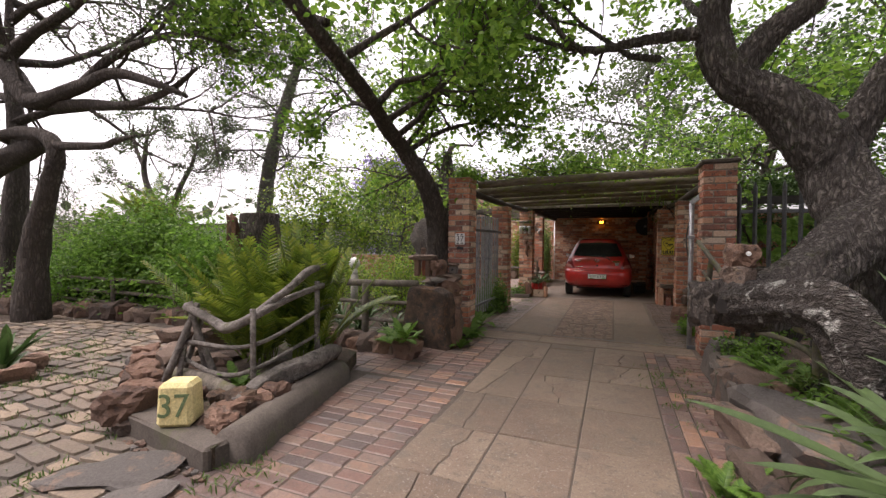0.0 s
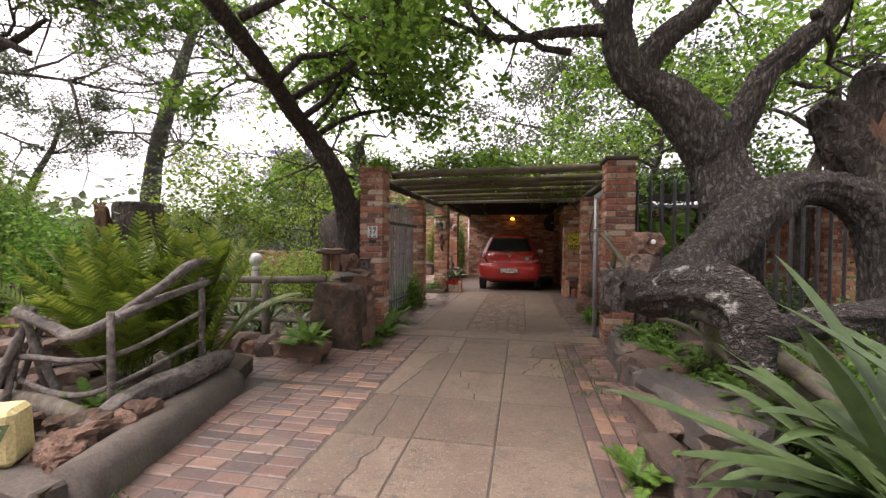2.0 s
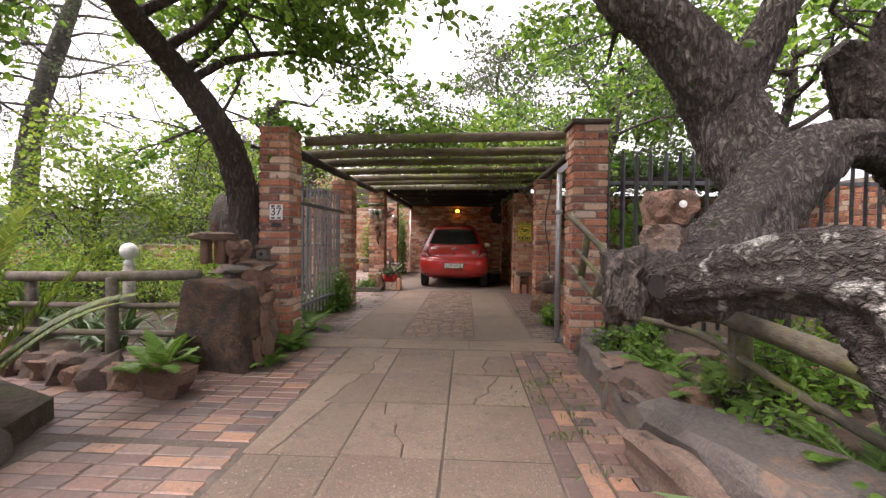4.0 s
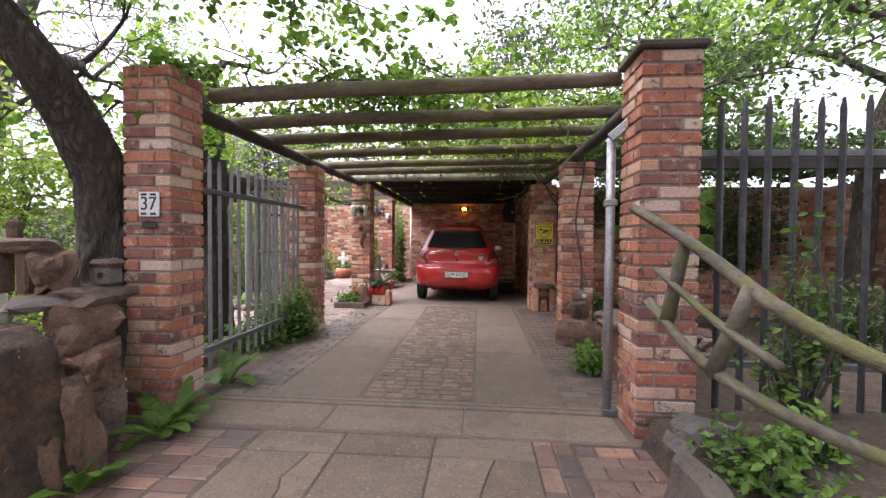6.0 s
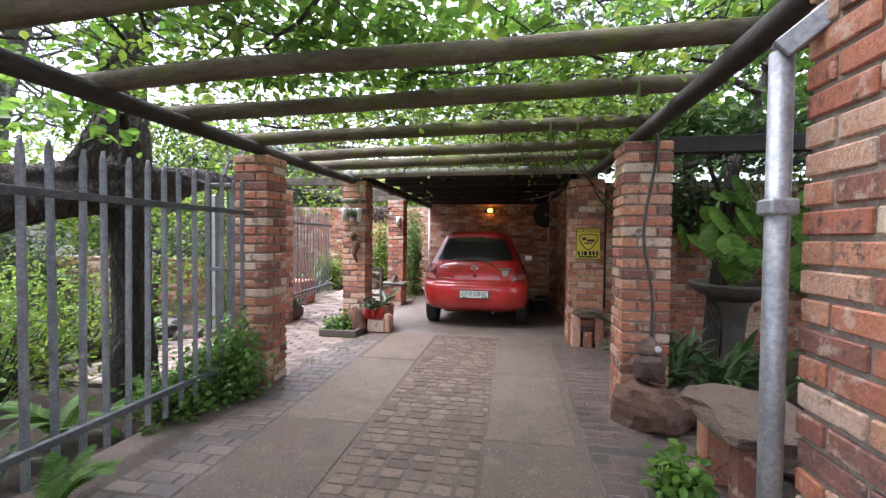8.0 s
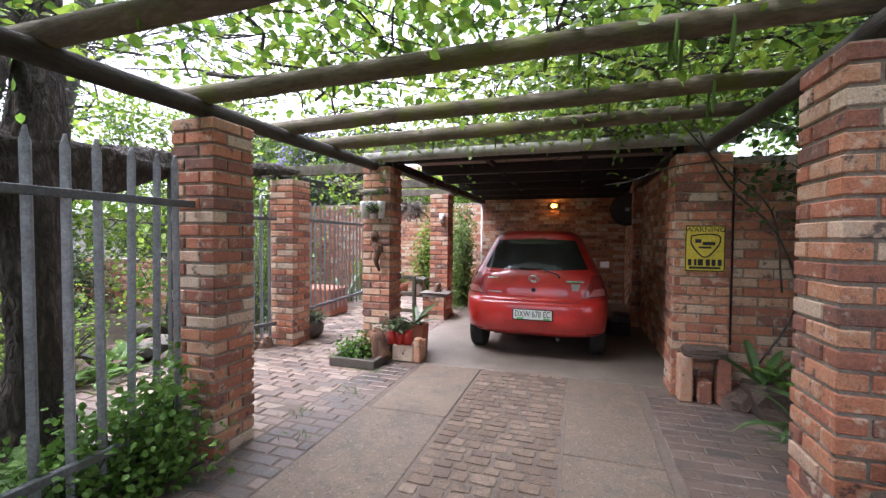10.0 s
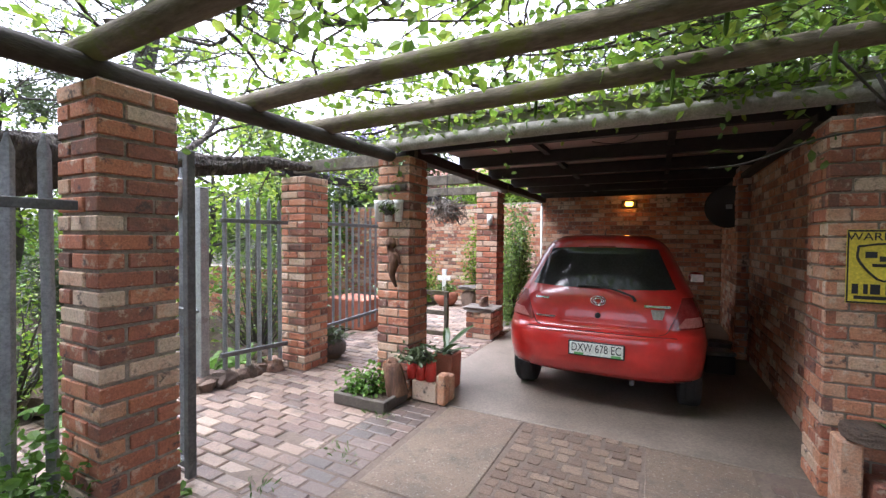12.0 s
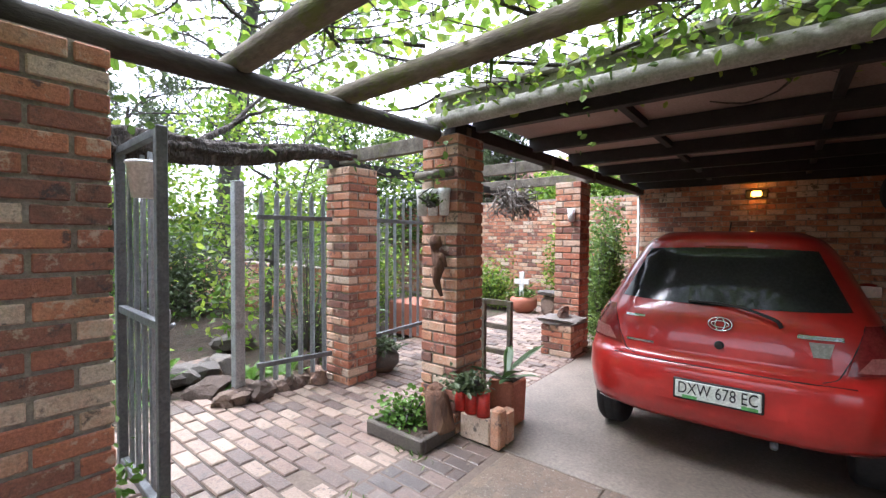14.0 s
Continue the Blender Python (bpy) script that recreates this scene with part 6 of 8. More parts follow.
for x in (-0.11, 0.0, 0.11):
    part("cup", lathe([(0.035, 0), (0.045, 0.17), (0.05, 0.2), (0.044, 0.2), (0.035, 0.05)], 16, None, (x, -0.005, 0.0)), M_WHITE, cups, "white enamel cup", True)
orn = thing("wall_ornament", "dried wooden figure-like ornament hung on brick", "ornament", (-2.15, 11.16, 1.05))
tubes("wood", [[(0.06, 0, 0.0, 0.012), (0.02, -0.02, 0.12, 0.03), (0.04, -0.02, 0.24, 0.045), (0.0, -0.01, 0.34, 0.03), (0.0, -0.01, 0.40, 0.05), (0.01, 0, 0.46, 0.03)], [(0.0, -0.01, 0.3, 0.03), (0.08, -0.02, 0.3, 0.02), (0.1, 0, 0.22, 0.01)]], M_TORN, orn, 10, 0.3)
cup2 = thing("wall_cup", "white cup fixed to the far brick post", "planter", (-2.28, 14.12, 1.72))
part("cup", lathe([(0.04, 0), (0.05, 0.17), (0.045, 0.17), (0.035, 0.04)], 16), M_WHITE, cup2, smooth=True)
seat = thing("masonry_seat", "brick seat with a slate top against the post", "seat", (-2.5, 13.72, 0.004))
part("base", bx((0.012, 0.012, 0), (0.388, 0.388, 0.40)), M_MORTAR, seat)
seat_brick = mesh_of(bx((0, 0, 0), (0.28, 0.10, 0.066), 0.004), "brick")
seat_brick.materials.append(M_BRICK)
for k in range(5):
    for i in range(4):
        o = new("brick", seat_brick)
        o.parent = seat
        o.matrix_basis = Matrix.Translation((0.2, 0.2, 0)) @ pose(0, 0, 0, 0, 0, 90 * i + (180 if k % 2 else 0)) @ pose(-0.2 if k % 2 else -0.08, -0.2, 0.004 + k * 0.079)
part("slate_top", rock(77, (0.54, 0.50, 0.08), 3, 0.2), M_SLATE, seat, "grey slate top").matrix_basis = pose(0.2, 0.2, 0.405)
stone("stone", -2.28, 13.9, 0.475, (0.16, 0.14, 0.15), 351, M_RUST, "yellow-brown stone on the slate seat", "stone")
# courtyard things
cpot = thing("clay_bowl", "wide dark clay bowl of succulents in the courtyard", "pot", (-4.15, 16.35, 0))
part("bowl", lathe([(0.16, 0), (0.26, 0.12), (0.27, 0.26), (0.22, 0.32), (0.2, 0.31), (0.2, 0.27)], 20), M_TERRA, cpot, smooth=True)
cross = thing("white_cross", "small white wooden cross in the clay bowl", "cross", (-4.16, 16.28, 0.27))
part("upright", bx((-0.05, -0.02, 0), (0.05, 0.02, 0.55), 0.006), M_WHITE, cross)
part("arm", bx((-0.16, -0.026, 0.30), (0.16, 0.014, 0.40), 0.006), M_WHITE, cross)
spot = thing("stone_stool", "stone stool with a round slate top", "stool", (-3.6, 16.4, 0))
part("leg", rock(5, (0.34, 0.3, 0.4), 2, 0.2), M_ROCK, spot)
part("top", rock(6, (0.5, 0.42, 0.1), 2, 0.2), M_SLATE, spot).matrix_basis = pose(0, 0, 0.385)
rpot = thing("round_stone_pot", "round grey stone pot with a trailing succulent", "pot", (-3.55, 11.93, 0))
part("pot", lathe([(0.10, 0), (0.17, 0.08), (0.18, 0.17), (0.12, 0.25), (0.1, 0.24), (0.1, 0.2)], 18), M_SLATE, rpot, smooth=True)
bigpot = thing("terracotta_box", "large terracotta planter behind the gate", "planter", (-4.5, 13.6, 0))
part("box", bx((-0.4, -0.3, 0), (0.4, 0.3, 0.5), 0.02), M_TERRA, bigpot)
stone("stone", -3.78, 11.22, 0, (0.22, 0.18, 0.16), 352, M_RUST, "yellow-brown stone at the foot of the pillar", "stone")
for i in range(9):
    k = r7.uniform(0.12, 0.26)
    stone("stone", -3.86 + r7.uniform(-0.06, 0.04), 10.35 + 0.1 * i, -0.01, (k, k, k * 0.7), 361 + i, M_ROCK, "round brown stone under the fence", group="fence stones")
for i in range(24):
    k = r7.uniform(0.2, 0.5)
    stone("stone", r7.uniform(-6.2, -4.2), r7.uniform(8.6, 11.5), -0.04, (k, k * 0.8, k * 0.5), 381 + i, M_SLATE if i % 2 else M_ROCK, "garden stone among ferns", group="garden stones")
wpot = thing("hanging_pot", "white plastic pot hung on the open gate", "pot", (-2.58, 9.40, 1.68))
part("pot", lathe([(0.06, 0), (0.08, 0.16), (0.088, 0.17), (0.08, 0.18), (0.07, 0.15)], 18), M_WHITE, wpot, smooth=True)

# side yard
bench = thing("stone_bench", "low bench of flat stones on brick legs", "bench", (1.42, 7.65, 0))
part("slab", rock(71, (0.55, 0.75, 0.13), 3, 0.25), M_ROCK, bench).matrix_basis = pose(0.05, 0, 0.42)
for y in (-0.18, 0.2):
    part("leg", bx((-0.10, y - 0.06, 0), (0.08, y + 0.06, 0.43), 0.012), M_BRICK, bench)
stone("boulder", 1.28, 8.56, -0.02, (0.42, 0.36, 0.36), 401, M_RUST, "round brown boulder at the pillar foot", "boulder", detail=3)
stone("stone", 1.27, 8.62, 0.33, (0.22, 0.2, 0.22), 402, M_ROCK, "stone stacked on the boulder", "stone")
eyed2 = stone("stone", 1.27, 8.63, 0.53, (0.15, 0.14, 0.13), 403, M_ROCK, "small stone with a painted eye", "stone")
part("painted_eye", lathe([(0.025, 0), (0.025, 0.005), (0.001, 0.007)], 12), M_WHITE, eyed2).matrix_basis = eyed2.matrix_basis.inverted() @ pose(1.30, 8.55, 0.60, 90)
for i in range(16):
    k = r7.uniform(0.18, 0.4)
    stone("stone", 1.55 + 0.16 * i * 0.6 + r7.uniform(-0.1, 0.1), 9.0 + r7.uniform(-0.9, 0.5), -0.03, (k, k * 0.8, k * 0.55), 411 + i, M_ROCK if i % 3 else M_SLATE, "flat brown stone in the side yard", group="yard stones")
for i, (x, y, k) in enumerate(((1.65, 10.85, 0.44), (1.95, 10.8, 0.36), (2.3, 10.75, 0.4), (1.48, 10.95, 0.3))):
    stone("stone", x, y, -0.02, (k, k * 0.8, k * 0.75), 431 + i, M_ROCK, "brown stone holding the bed by the wall", group="yard stones")
urn = thing("bird_bath", "wide grey stone bird bath", "bird bath", (2.5, 10.0, 0))
part("column", lathe([(0.16, 0), (0.13, 0.1), (0.10, 0.4), (0.13, 0.72), (0.18, 0.8)], 18), M_KERB, urn, smooth=True)
part("basin", lathe([(0.16, 0.80), (0.34, 0.88), (0.42, 0.96), (0.42, 0.99), (0.36, 0.97), (0.1, 0.9)], 24), M_KERB, urn, smooth=True)
shelf = thing("niche_seat", "stone shelf on brick stubs below the sign", "shelf", (1.2, 10.95, 0))
part("slab", rock(81, (0.38, 0.22, 0.10), 3, 0.2), M_ROCK, shelf).matrix_basis = pose(0, 0.04, 0.405)
for x in (-0.15, 0.0, 0.15):
    part("stub", bx((x - 0.055, -0.04, 0), (x + 0.055, 0.11, 0.41 if x else 0.2), 0.012), M_BRICK, shelf)
lock = thing("downpipe", "thin black cable down the brick joint", "cable", (1.44, 11.12, 0))
part("cable", cyl((0, 0, 0.5), (0, 0, 2.1), 0.008, seg=6), M_BLACK, lock)
far_roof = thing("house", "far low house with a pale green sheet roof among trees", "house", (-24, 26, 0))
part("wall", bx((-6, -3, -0.5), (6, 3, 2.6), 0.02), M_FASCIA, far_roof)
rf = bmesh.new()
vs = [rf.verts.new(p) for p in ((-6.5, -3.6, 2.605), (6.5, -3.6, 2.605), (6.5, 3.6, 2.605), (-6.5, 3.6, 2.605), (-5.0, 0, 4.0), (5.0, 0, 4.0))]
for f in ((0, 1, 5, 4), (1, 2, 5), (2, 3, 4, 5), (3, 0, 4), (3, 2, 1, 0)):
    rf.faces.new([vs[i] for i in f])
part("roof", rf, mat("green_sheet_roof", [(0.28, 0.33, 0.28), (0.36, 0.41, 0.35)], 2, 0.6, 0.1), far_roof)
for x in (-4, -1.3, 1.4, 4):
    part("window", bx((x - 0.6, -3.03, 0.9), (x + 0.6, -3.005, 2.0), 0.01), M_GLASS, far_roof)
# house behind the garage: tiled gable seen past the pillars
hs = thing("neighbour_house", "brick house with a tiled roof behind the courtyard", "house", (-5.8, 22.5, 0))
part("wall", bx((-3.2, -2, 0), (3.2, 2, 2.9)), M_BRICK_I, hs)
g = bmesh.new()
vs = [g.verts.new(p) for p in ((-3.6, -2.4, 2.91), (3.6, -2.4, 2.91), (3.6, 2.4, 2.91), (-3.6, 2.4, 2.91), (-3.2, 0, 4.3), (3.2, 0, 4.3))]
for f in ((0, 1, 5, 4), (1, 2, 5), (2, 3, 4, 5), (3, 0, 4), (3, 2, 1, 0)):
    g.faces.new([vs[i] for i in f])
part("roof", g, mat("clay_tile_roof", [(0.20, 0.09, 0.06), (0.30, 0.13, 0.09)], 6, 0.8, 0.5), hs)
stump = thing("tree_stump", "tall sawn tree stump with torn orange wood", "tree stump", (-7.2, 7.0, 0))
tubes("trunk", [[(0, 0, -0.1, 0.45), (0.05, 0, 0.8, 0.40), (0.1, 0, 1.6, 0.40), (0.1, 0, 2.0, 0.38)]], M_BARK_D, stump, 18, 0.2, steps=5)
part("split", rock(91, (0.3, 0.2, 1.0), 3, 0.5), M_TORN, stump, "torn orange heartwood").matrix_basis = pose(-0.25, -0.32, 1.0, 6, 0, 0)

# ================= plants =================
def frond_mesh(seed, length, n, leaflet, width, arch, angle=58, droop=0.15, keel=0.35):
    """A feather leaf along +x, arching down, with leaflets on both sides."""
    r = np.random.default_rng(seed)
    V, Fc = [], []
    def at(f):
        a = arch * f
        return np.array((length * f * (1 - 0.22 * arch * f), 0.0, length * (0.55 * f - 0.62 * arch * f * f)))
    tube_data([(*at(i / 8), 0.008 * (1.1 - i / 8)) for i in range(9)], 4, 0, None, V, Fc)
    for i in range(n):
        f = 0.10 + 0.88 * i / (n - 1)
        p = at(f)
        d = at(min(1, f + 0.02)) - at(f - 0.02)
        d /= np.linalg.norm(d)
        L = leaflet * (math.sin(math.pi * min(1, 0.12 + f * 0.86)) ** 0.6) * r.uniform(0.9, 1.05)
        ca, sa = math.cos(radians(angle)), math.sin(radians(angle))
        for s in (-1, 1):
            w = d * ca + np.array((0, s * sa, 0)) + np.array((0, 0, keel - droop * 2 * f)) * 0.5
            w /= np.linalg.norm(w)
            u = d * width
            b = len(V)
            V += [tuple(p - u * 0.5), tuple(p + u * 0.5), tuple(p + w * L * 0.6 + u * 0.45 - np.array((0, 0, 0.02 * L))), tuple(p + w * L - np.array((0, 0, 0.10 * L))), tuple(p + w * L * 0.55 - u * 0.45)]
            Fc.append((b, b + 1, b + 2, b + 3, b + 4))
    me = bpy.data.meshes.new("frond")
    me.from_pydata(V, [], Fc)
    return me


def blade_mesh(seed, length, width, arch, fold=0.25):
    """A strap leaf along +x, rising and then arching over."""
    r = np.random.default_rng(seed)
    V, Fc = [], []
    n = 9
    tw = r.uniform(-0.2, 0.2)
    for i in range(n + 1):
        f = i / n
        x = length * f * (1 - 0.25 * arch * f)
        z = length * (0.85 * f - 0.75 * arch * f * f)
        w = width * 0.5 * (0.55 + 0.9 * f if f < 0.5 else 1.0 * (1 - ((f - 0.5) / 0.5) ** 2.2)) + 0.001
        V += [(x, -w, z + w * fold), (x, tw * w, z), (x, w, z + w * fold)]
    for i in range(n):
        b = i * 3
        Fc += [(b, b + 1, b + 4, b + 3), (b + 1, b + 2, b + 5, b + 4)]
    me = bpy.data.meshes.new("leaf_blade")
    me.from_pydata(V, [], Fc)
    return me


def rosette(name, label, cat, loc, meshes, material, n, seed, tilt=(0, 60), scale=(0.8, 1.1), part_name="frond", spread=0.05, group=""):
    r = np.random.default_rng(seed)
    t = thing(name, label, cat, loc, group=group)
    for m in meshes:
        if not m.materials:
            m.materials.append(material)
    for i in range(n):
        ob = new(part_name, meshes[i % len(meshes)])
        ob.parent = t
        a = i * 137.5 + r.uniform(-20, 20)
        k = r.uniform(*scale)
        ob.matrix_basis = pose(r.uniform(-spread, spread), r.uniform(-spread, spread), 0, 0, 0, a) @ pose(0, 0, 0, r.uniform(-12, 12), -r.uniform(*tilt), 0) @ Matrix.Diagonal((k, k, k, 1))
    return t


CYC = [frond_mesh(i, 1.35, 32, 0.20, 0.032, a, 62, 0.12, 0.5) for i, a in enumerate((0.1, 0.25, 0.45, 0.65))]
rosette("cycad", "large cycad with arching feathery green fronds", "cycad", (-3.45, 3.35, 0.18), CYC, L_CYCAD, 54, 3, (14, 66), (0.72, 0.98), spread=0.16)
rosette("cycad", "second cycad with stiff green fronds on the island", "cycad", (-3.0, 3.6, 0.18), CYC, L_CYCAD, 44, 4, (20, 68), (0.75, 1.0), spread=0.14)
rosette("cycad", "bright green cycad beyond the hedge", "cycad", (-10.2, 6.6, 1.4), CYC, L_CYCAD, 30, 5, (5, 50), (0.9, 1.15))

FERN = [frond_mesh(20 + i, 0.42, 22, 0.085, 0.016, a, 62) for i, a in enumerate((0.5, 0.75, 1.0))]
FERN_B = [frond_mesh(30 + i, 0.42, 22, 0.085, 0.016, a, 62) for i, a in enumerate((0.5, 0.75, 1.0))]
for i, (x, y, z, k) in enumerate(((-2.55, 4.98, 0.15, 0.8), (-2.42, 4.62, 0.10, 1.0), (-1.92, 5.35, 0.0, 0.6), (-1.95, 5.95, 0.0, 0.75), (-2.0, 6.1, 0.0, 0.8), (-2.7, 5.9, 0.0, 0.9), (-2.75, 5.2, 0.0, 0.9), (-3.0, 2.75, 0.14, 0.6), (-2.1, 6.9, 0.0, 0.9),
                                  (0.62, 2.75, 0.0, 0.7), (0.66, 1.9, 0.0, 0.7), (1.5, 3.3, 0.22, 1.1), (1.75, 2.7, 0.22, 1.2), (1.45, 4.2, 0.22, 0.9), (2.1, 3.2, 0.22, 1.2), (1.4, 2.2, 0.22, 1.0), (1.9, 2.0, 0.22, 1.2), (1.35, 4.7, 0.22, 0.8), (2.4, 4.0, 0.22, 1.0),
                                  (1.72, 10.7, 0.25, 0.75), (1.95, 10.9, 0.25, 0.8), (-5.0, 9.2, 0.0, 1.2), (-4.6, 10.0, 0.0, 1.0), (-4.3, 9.6, 0, 0.9), (-4.1, 11.0, 0, 0.9), (-4.2, 10.75, 0, 0.8), (-2.9, 7.6, 0, 1.2), (-2.7, 8.2, 0, 1.0))):
    rosette("fern", "bright green fern among the stones", "fern", (x, y, z), FERN, L_FERN, 12, 60 + i, (0, 45), (0.8 * k, 1.15 * k), group="ferns")

STRAP = [blade_mesh(i, 0.62, 0.055, a) for i, a in enumerate((0.5, 0.75, 1.0))]
for i, (x, y, z, n, k) in enumerate(((-3.75, 5.75, 0, 26, 1.1), (-3.0, 5.55, 0, 22, 1.0), (-4.3, 6.1, 0, 26, 1.1), (-2.65, 5.35, 0, 16, 0.8), (1.75, 9.5, 0.05, 30, 1.15), (2.1, 9.35, 0.05, 30, 1.1), (1.6, 9.85, 0.05, 24, 1.1), (2.5, 9.3, 0.05, 24, 1.1), (-2.75, 7.0, 0, 20, 0.9), (-5.2, 6.3, 0, 24, 1.1), (-4.7, 12.4, 0.1, 26, 1.3), (-4.4, 14.4, 0.1, 24, 1.2), (-5.4, 9.8, 0, 24, 1.1), (-4.7, 8.7, 0, 20, 1.0))):
    rosette("clivia", "clump of dark green strap leaves", "plant", (x, y, z), STRAP, L_STRAP, n, 100 + i, (-15, 40), (0.7 * k, 1.1 * k), "leaf_blade", 0.1, group="strap-leaved plants")
AGA = [blade_mesh(40 + i, 0.5, 0.09, 0.25, 0.5) for i in range(2)]
rosette("agave", "upright green agave in the terracotta tub", "plant", (-1.80, 11.66, 0.35), AGA, L_STRAP, 8, 130, (-35, 0), (0.55, 0.9), "leaf_blade", 0.05)
rosette("agave", "long-leaved green plant in the wall bed", "plant", (1.55, 10.75, 0.25), AGA, L_STRAP, 7, 131, (-30, 5), (0.7, 1.1), "leaf_blade", 0.05)
YUC = [blade_mesh(50 + i, 1.3, 0.13, a, 0.3) for i, a in enumerate((0.35, 0.65, 0.95, 1.1))]
rosette("yucca", "big strap-leaved plant with long arching green leaves", "plant", (1.36, 2.05, 0.36), YUC, L_YUCCA, 90, 140, (-42, 26), (0.5, 0.8), "leaf_blade", 0.10)
rosette("yucca", "second long-leaved plant on the bank", "plant", (1.9, 1.55, 0.25), YUC, L_YUCCA, 60, 141, (-30, 25), (0.7, 1.05), "leaf_blade", 0.12)
rosette("aloe", "spiky pale green aloe at the edge of the paving", "plant", (-6.0, 2.35, 0.0), AGA, L_STRAP, 22, 142, (-20, 30), (0.7, 1.1), "leaf_blade", 0.06)
for i, (x, y) in enumerate(((-6.1, 2.1), (-5.8, 2.05), (-5.55, 2.3), (-6.4, 2.3), (-5.9, 2.6))):
    stone("stone", x, y, -0.02, (0.3, 0.24, 0.2), 501 + i, M_ROCK if i % 2 else M_RUST, "brown stone round the aloe", group="aloe stones")


def shrub(name, label, loc, rad, n, leaf_mat, seed, size=0.05, stems=14, hollow=0.5, cat="shrub", aspect=0.55):
    r = np.random.default_rng(seed)
    t = thing(name, label, cat, loc)
    rows = []
    C = []
    for i in range(stems):
        d = r.normal(size=3)
        d[2] = abs(d[2]) * 1.2 + 0.3
        d /= np.linalg.norm(d)
        e = d * np.array(rad) * r.uniform(0.75, 1.0) * np.array((1, 1, 1.0))
        rows.append([(0.12 * e[0], 0.12 * e[1], 0.0, 0.012), tuple(e * 0.5 + r.normal(size=3) * 0.05) + (0.009,), tuple(e) + (0.003,)])
        for f in np.linspace(hollow, 1.05, 7):
            C.append(e * f + r.normal(size=3) * 0.10 * np.array(rad))
    tubes("stemwork", rows, M_BARK_F, t, 5, 0, steps=2)
    per = max(1, n // len(C))
    sp = np.array(rad) * 0.13 + 0.02
    P = clumps(r, C, per, sp)
    P[:, 2] = np.maximum(P[:, 2], 0.03)
    part("foliage", leaves_mesh("foliage", P, size, r, aspect, 0.1), leaf_mat, t)
    return t


shrub("hedge_bush", "broad rounded bright green bush", (-9.0, 5.8, 0.1), (2.4, 1.1, 1.8), 20000, L_BUSH, 1, 0.08, 60, 0.55)
shrub("hedge_bush", "green bush spilling over the low fence", (-6.8, 5.6, 0.1), (1.2, 0.9, 1.3), 8000, L_BUSH, 2, 0.08, 40, 0.55)
shrub("hedge_bush", "green bush at the edge of the paving", (-10.8, 5.4, 0.1), (1.5, 1.1, 1.3), 7000, L_BUSH, 3, 0.08, 40, 0.55)
shrub("garden_shrub", "flowering green garden shrub behind the lamp", (-4.1, 8.0, 0), (0.9, 0.8, 1.15), 3120, L_VINE, 4, 0.055, 34)
shrub("garden_shrub", "leafy green garden shrub", (-5.6, 8.6, 0), (1.1, 0.9, 1.0), 2200, L_VINE, 5, 0.06, 34)
shrub("garden_shrub", "yellow-green flowering garden shrub", (-5.8, 6.9, 0), (0.9, 0.7, 1.0), 3200, L_VINE, 6, 0.06, 28)
shrub("garden_shrub", "round olive-green garden shrub", (-7.4, 9.4, 0), (1.4, 1.2, 1.5), 3600, L_VINE, 7, 0.06, 36)
shrub("garden_shrub", "tall dark shrub behind the palisade panel", (-4.5, 11.6, 0), (0.65, 0.6, 1.8), 1700, L_SHRUB, 8, 0.045, 44, 0.35)
shrub("garden_shrub", "green shrub in the back garden", (-5.6, 13.4, 0), (1.0, 1.0, 1.5), 3120, L_VINE, 9, 0.06, 34)
shrub("garden_shrub", "airy light green shrub beside the gate", (-4.9, 9.4, 0), (0.8, 0.8, 1.2), 1500, L_VINE, 10, 0.05, 34, 0.3)
shrub("pelargonium", "soft green herb spilling through the palisade", (-2.25, 8.55, 0), (0.32, 0.32, 0.62), 1900, L_FERN, 11, 0.045, 26, 0.35, "plant", 0.8)
shrub("pelargonium", "soft green herb at the foot of the fence", (-2.42, 8.1, 0), (0.3, 0.4, 0.5), 1500, L_FERN, 12, 0.045, 22, 0.35, "plant", 0.8)
shrub("pelargonium", "green weeds under the palisade", (-2.5, 9.0, 0), (0.3, 0.3, 0.55), 1500, L_FERN, 13, 0.05, 22, 0.35, "plant", 0.8)
shrub("herb", "small green herb beside the gate pole", (1.12, 7.55, 0), (0.16, 0.2, 0.26), 420, L_BUSH, 14, 0.06, 14, 0.35, "plant", 0.7)
shrub("herb", "leafy green herb in the corner planter", (-2.3, 11.0, 0.07), (0.22, 0.18, 0.24), 520, L_FERN, 15, 0.042, 16, 0.3, "plant", 0.75)
shrub("succulent", "pale green succulent spilling from the red tins", (-1.85, 11.22, 0.36), (0.22, 0.12, 0.12), 460, L_FAR, 16, 0.05, 14, 0.3, "plant", 0.5)
shrub("succulent", "pale succulent in the round stone pot", (-3.55, 11.93, 0.22), (0.18, 0.18, 0.16), 300, L_FAR, 17, 0.09, 12, 0.3, "plant", 0.3)
shrub("succulent", "trailing green plant in the white cups", (-2.12, 11.10, 1.74), (0.10, 0.04, 0.14), 90, L_SHRUB, 18, 0.05, 10, 0.2, "plant", 0.5)
shrub("succulent", "green succulents in the clay bowl", (-4.15, 16.35, 0.28), (0.28, 0.24, 0.22), 420, L_SHRUB, 19, 0.08, 12, 0.3, "plant", 0.4)
shrub("pot_shrub", "light green climber on the courtyard wall", (-3.5, 16.9, 0), (0.6, 0.25, 1.9), 2600, L_VINE, 20, 0.07, 26, 0.3)
shrub("pot_shrub", "leafy plant beside the garage", (-2.5, 15.9, 0), (0.4, 0.6, 1.8), 2600, L_SHRUB, 21, 0.07, 26, 0.3)
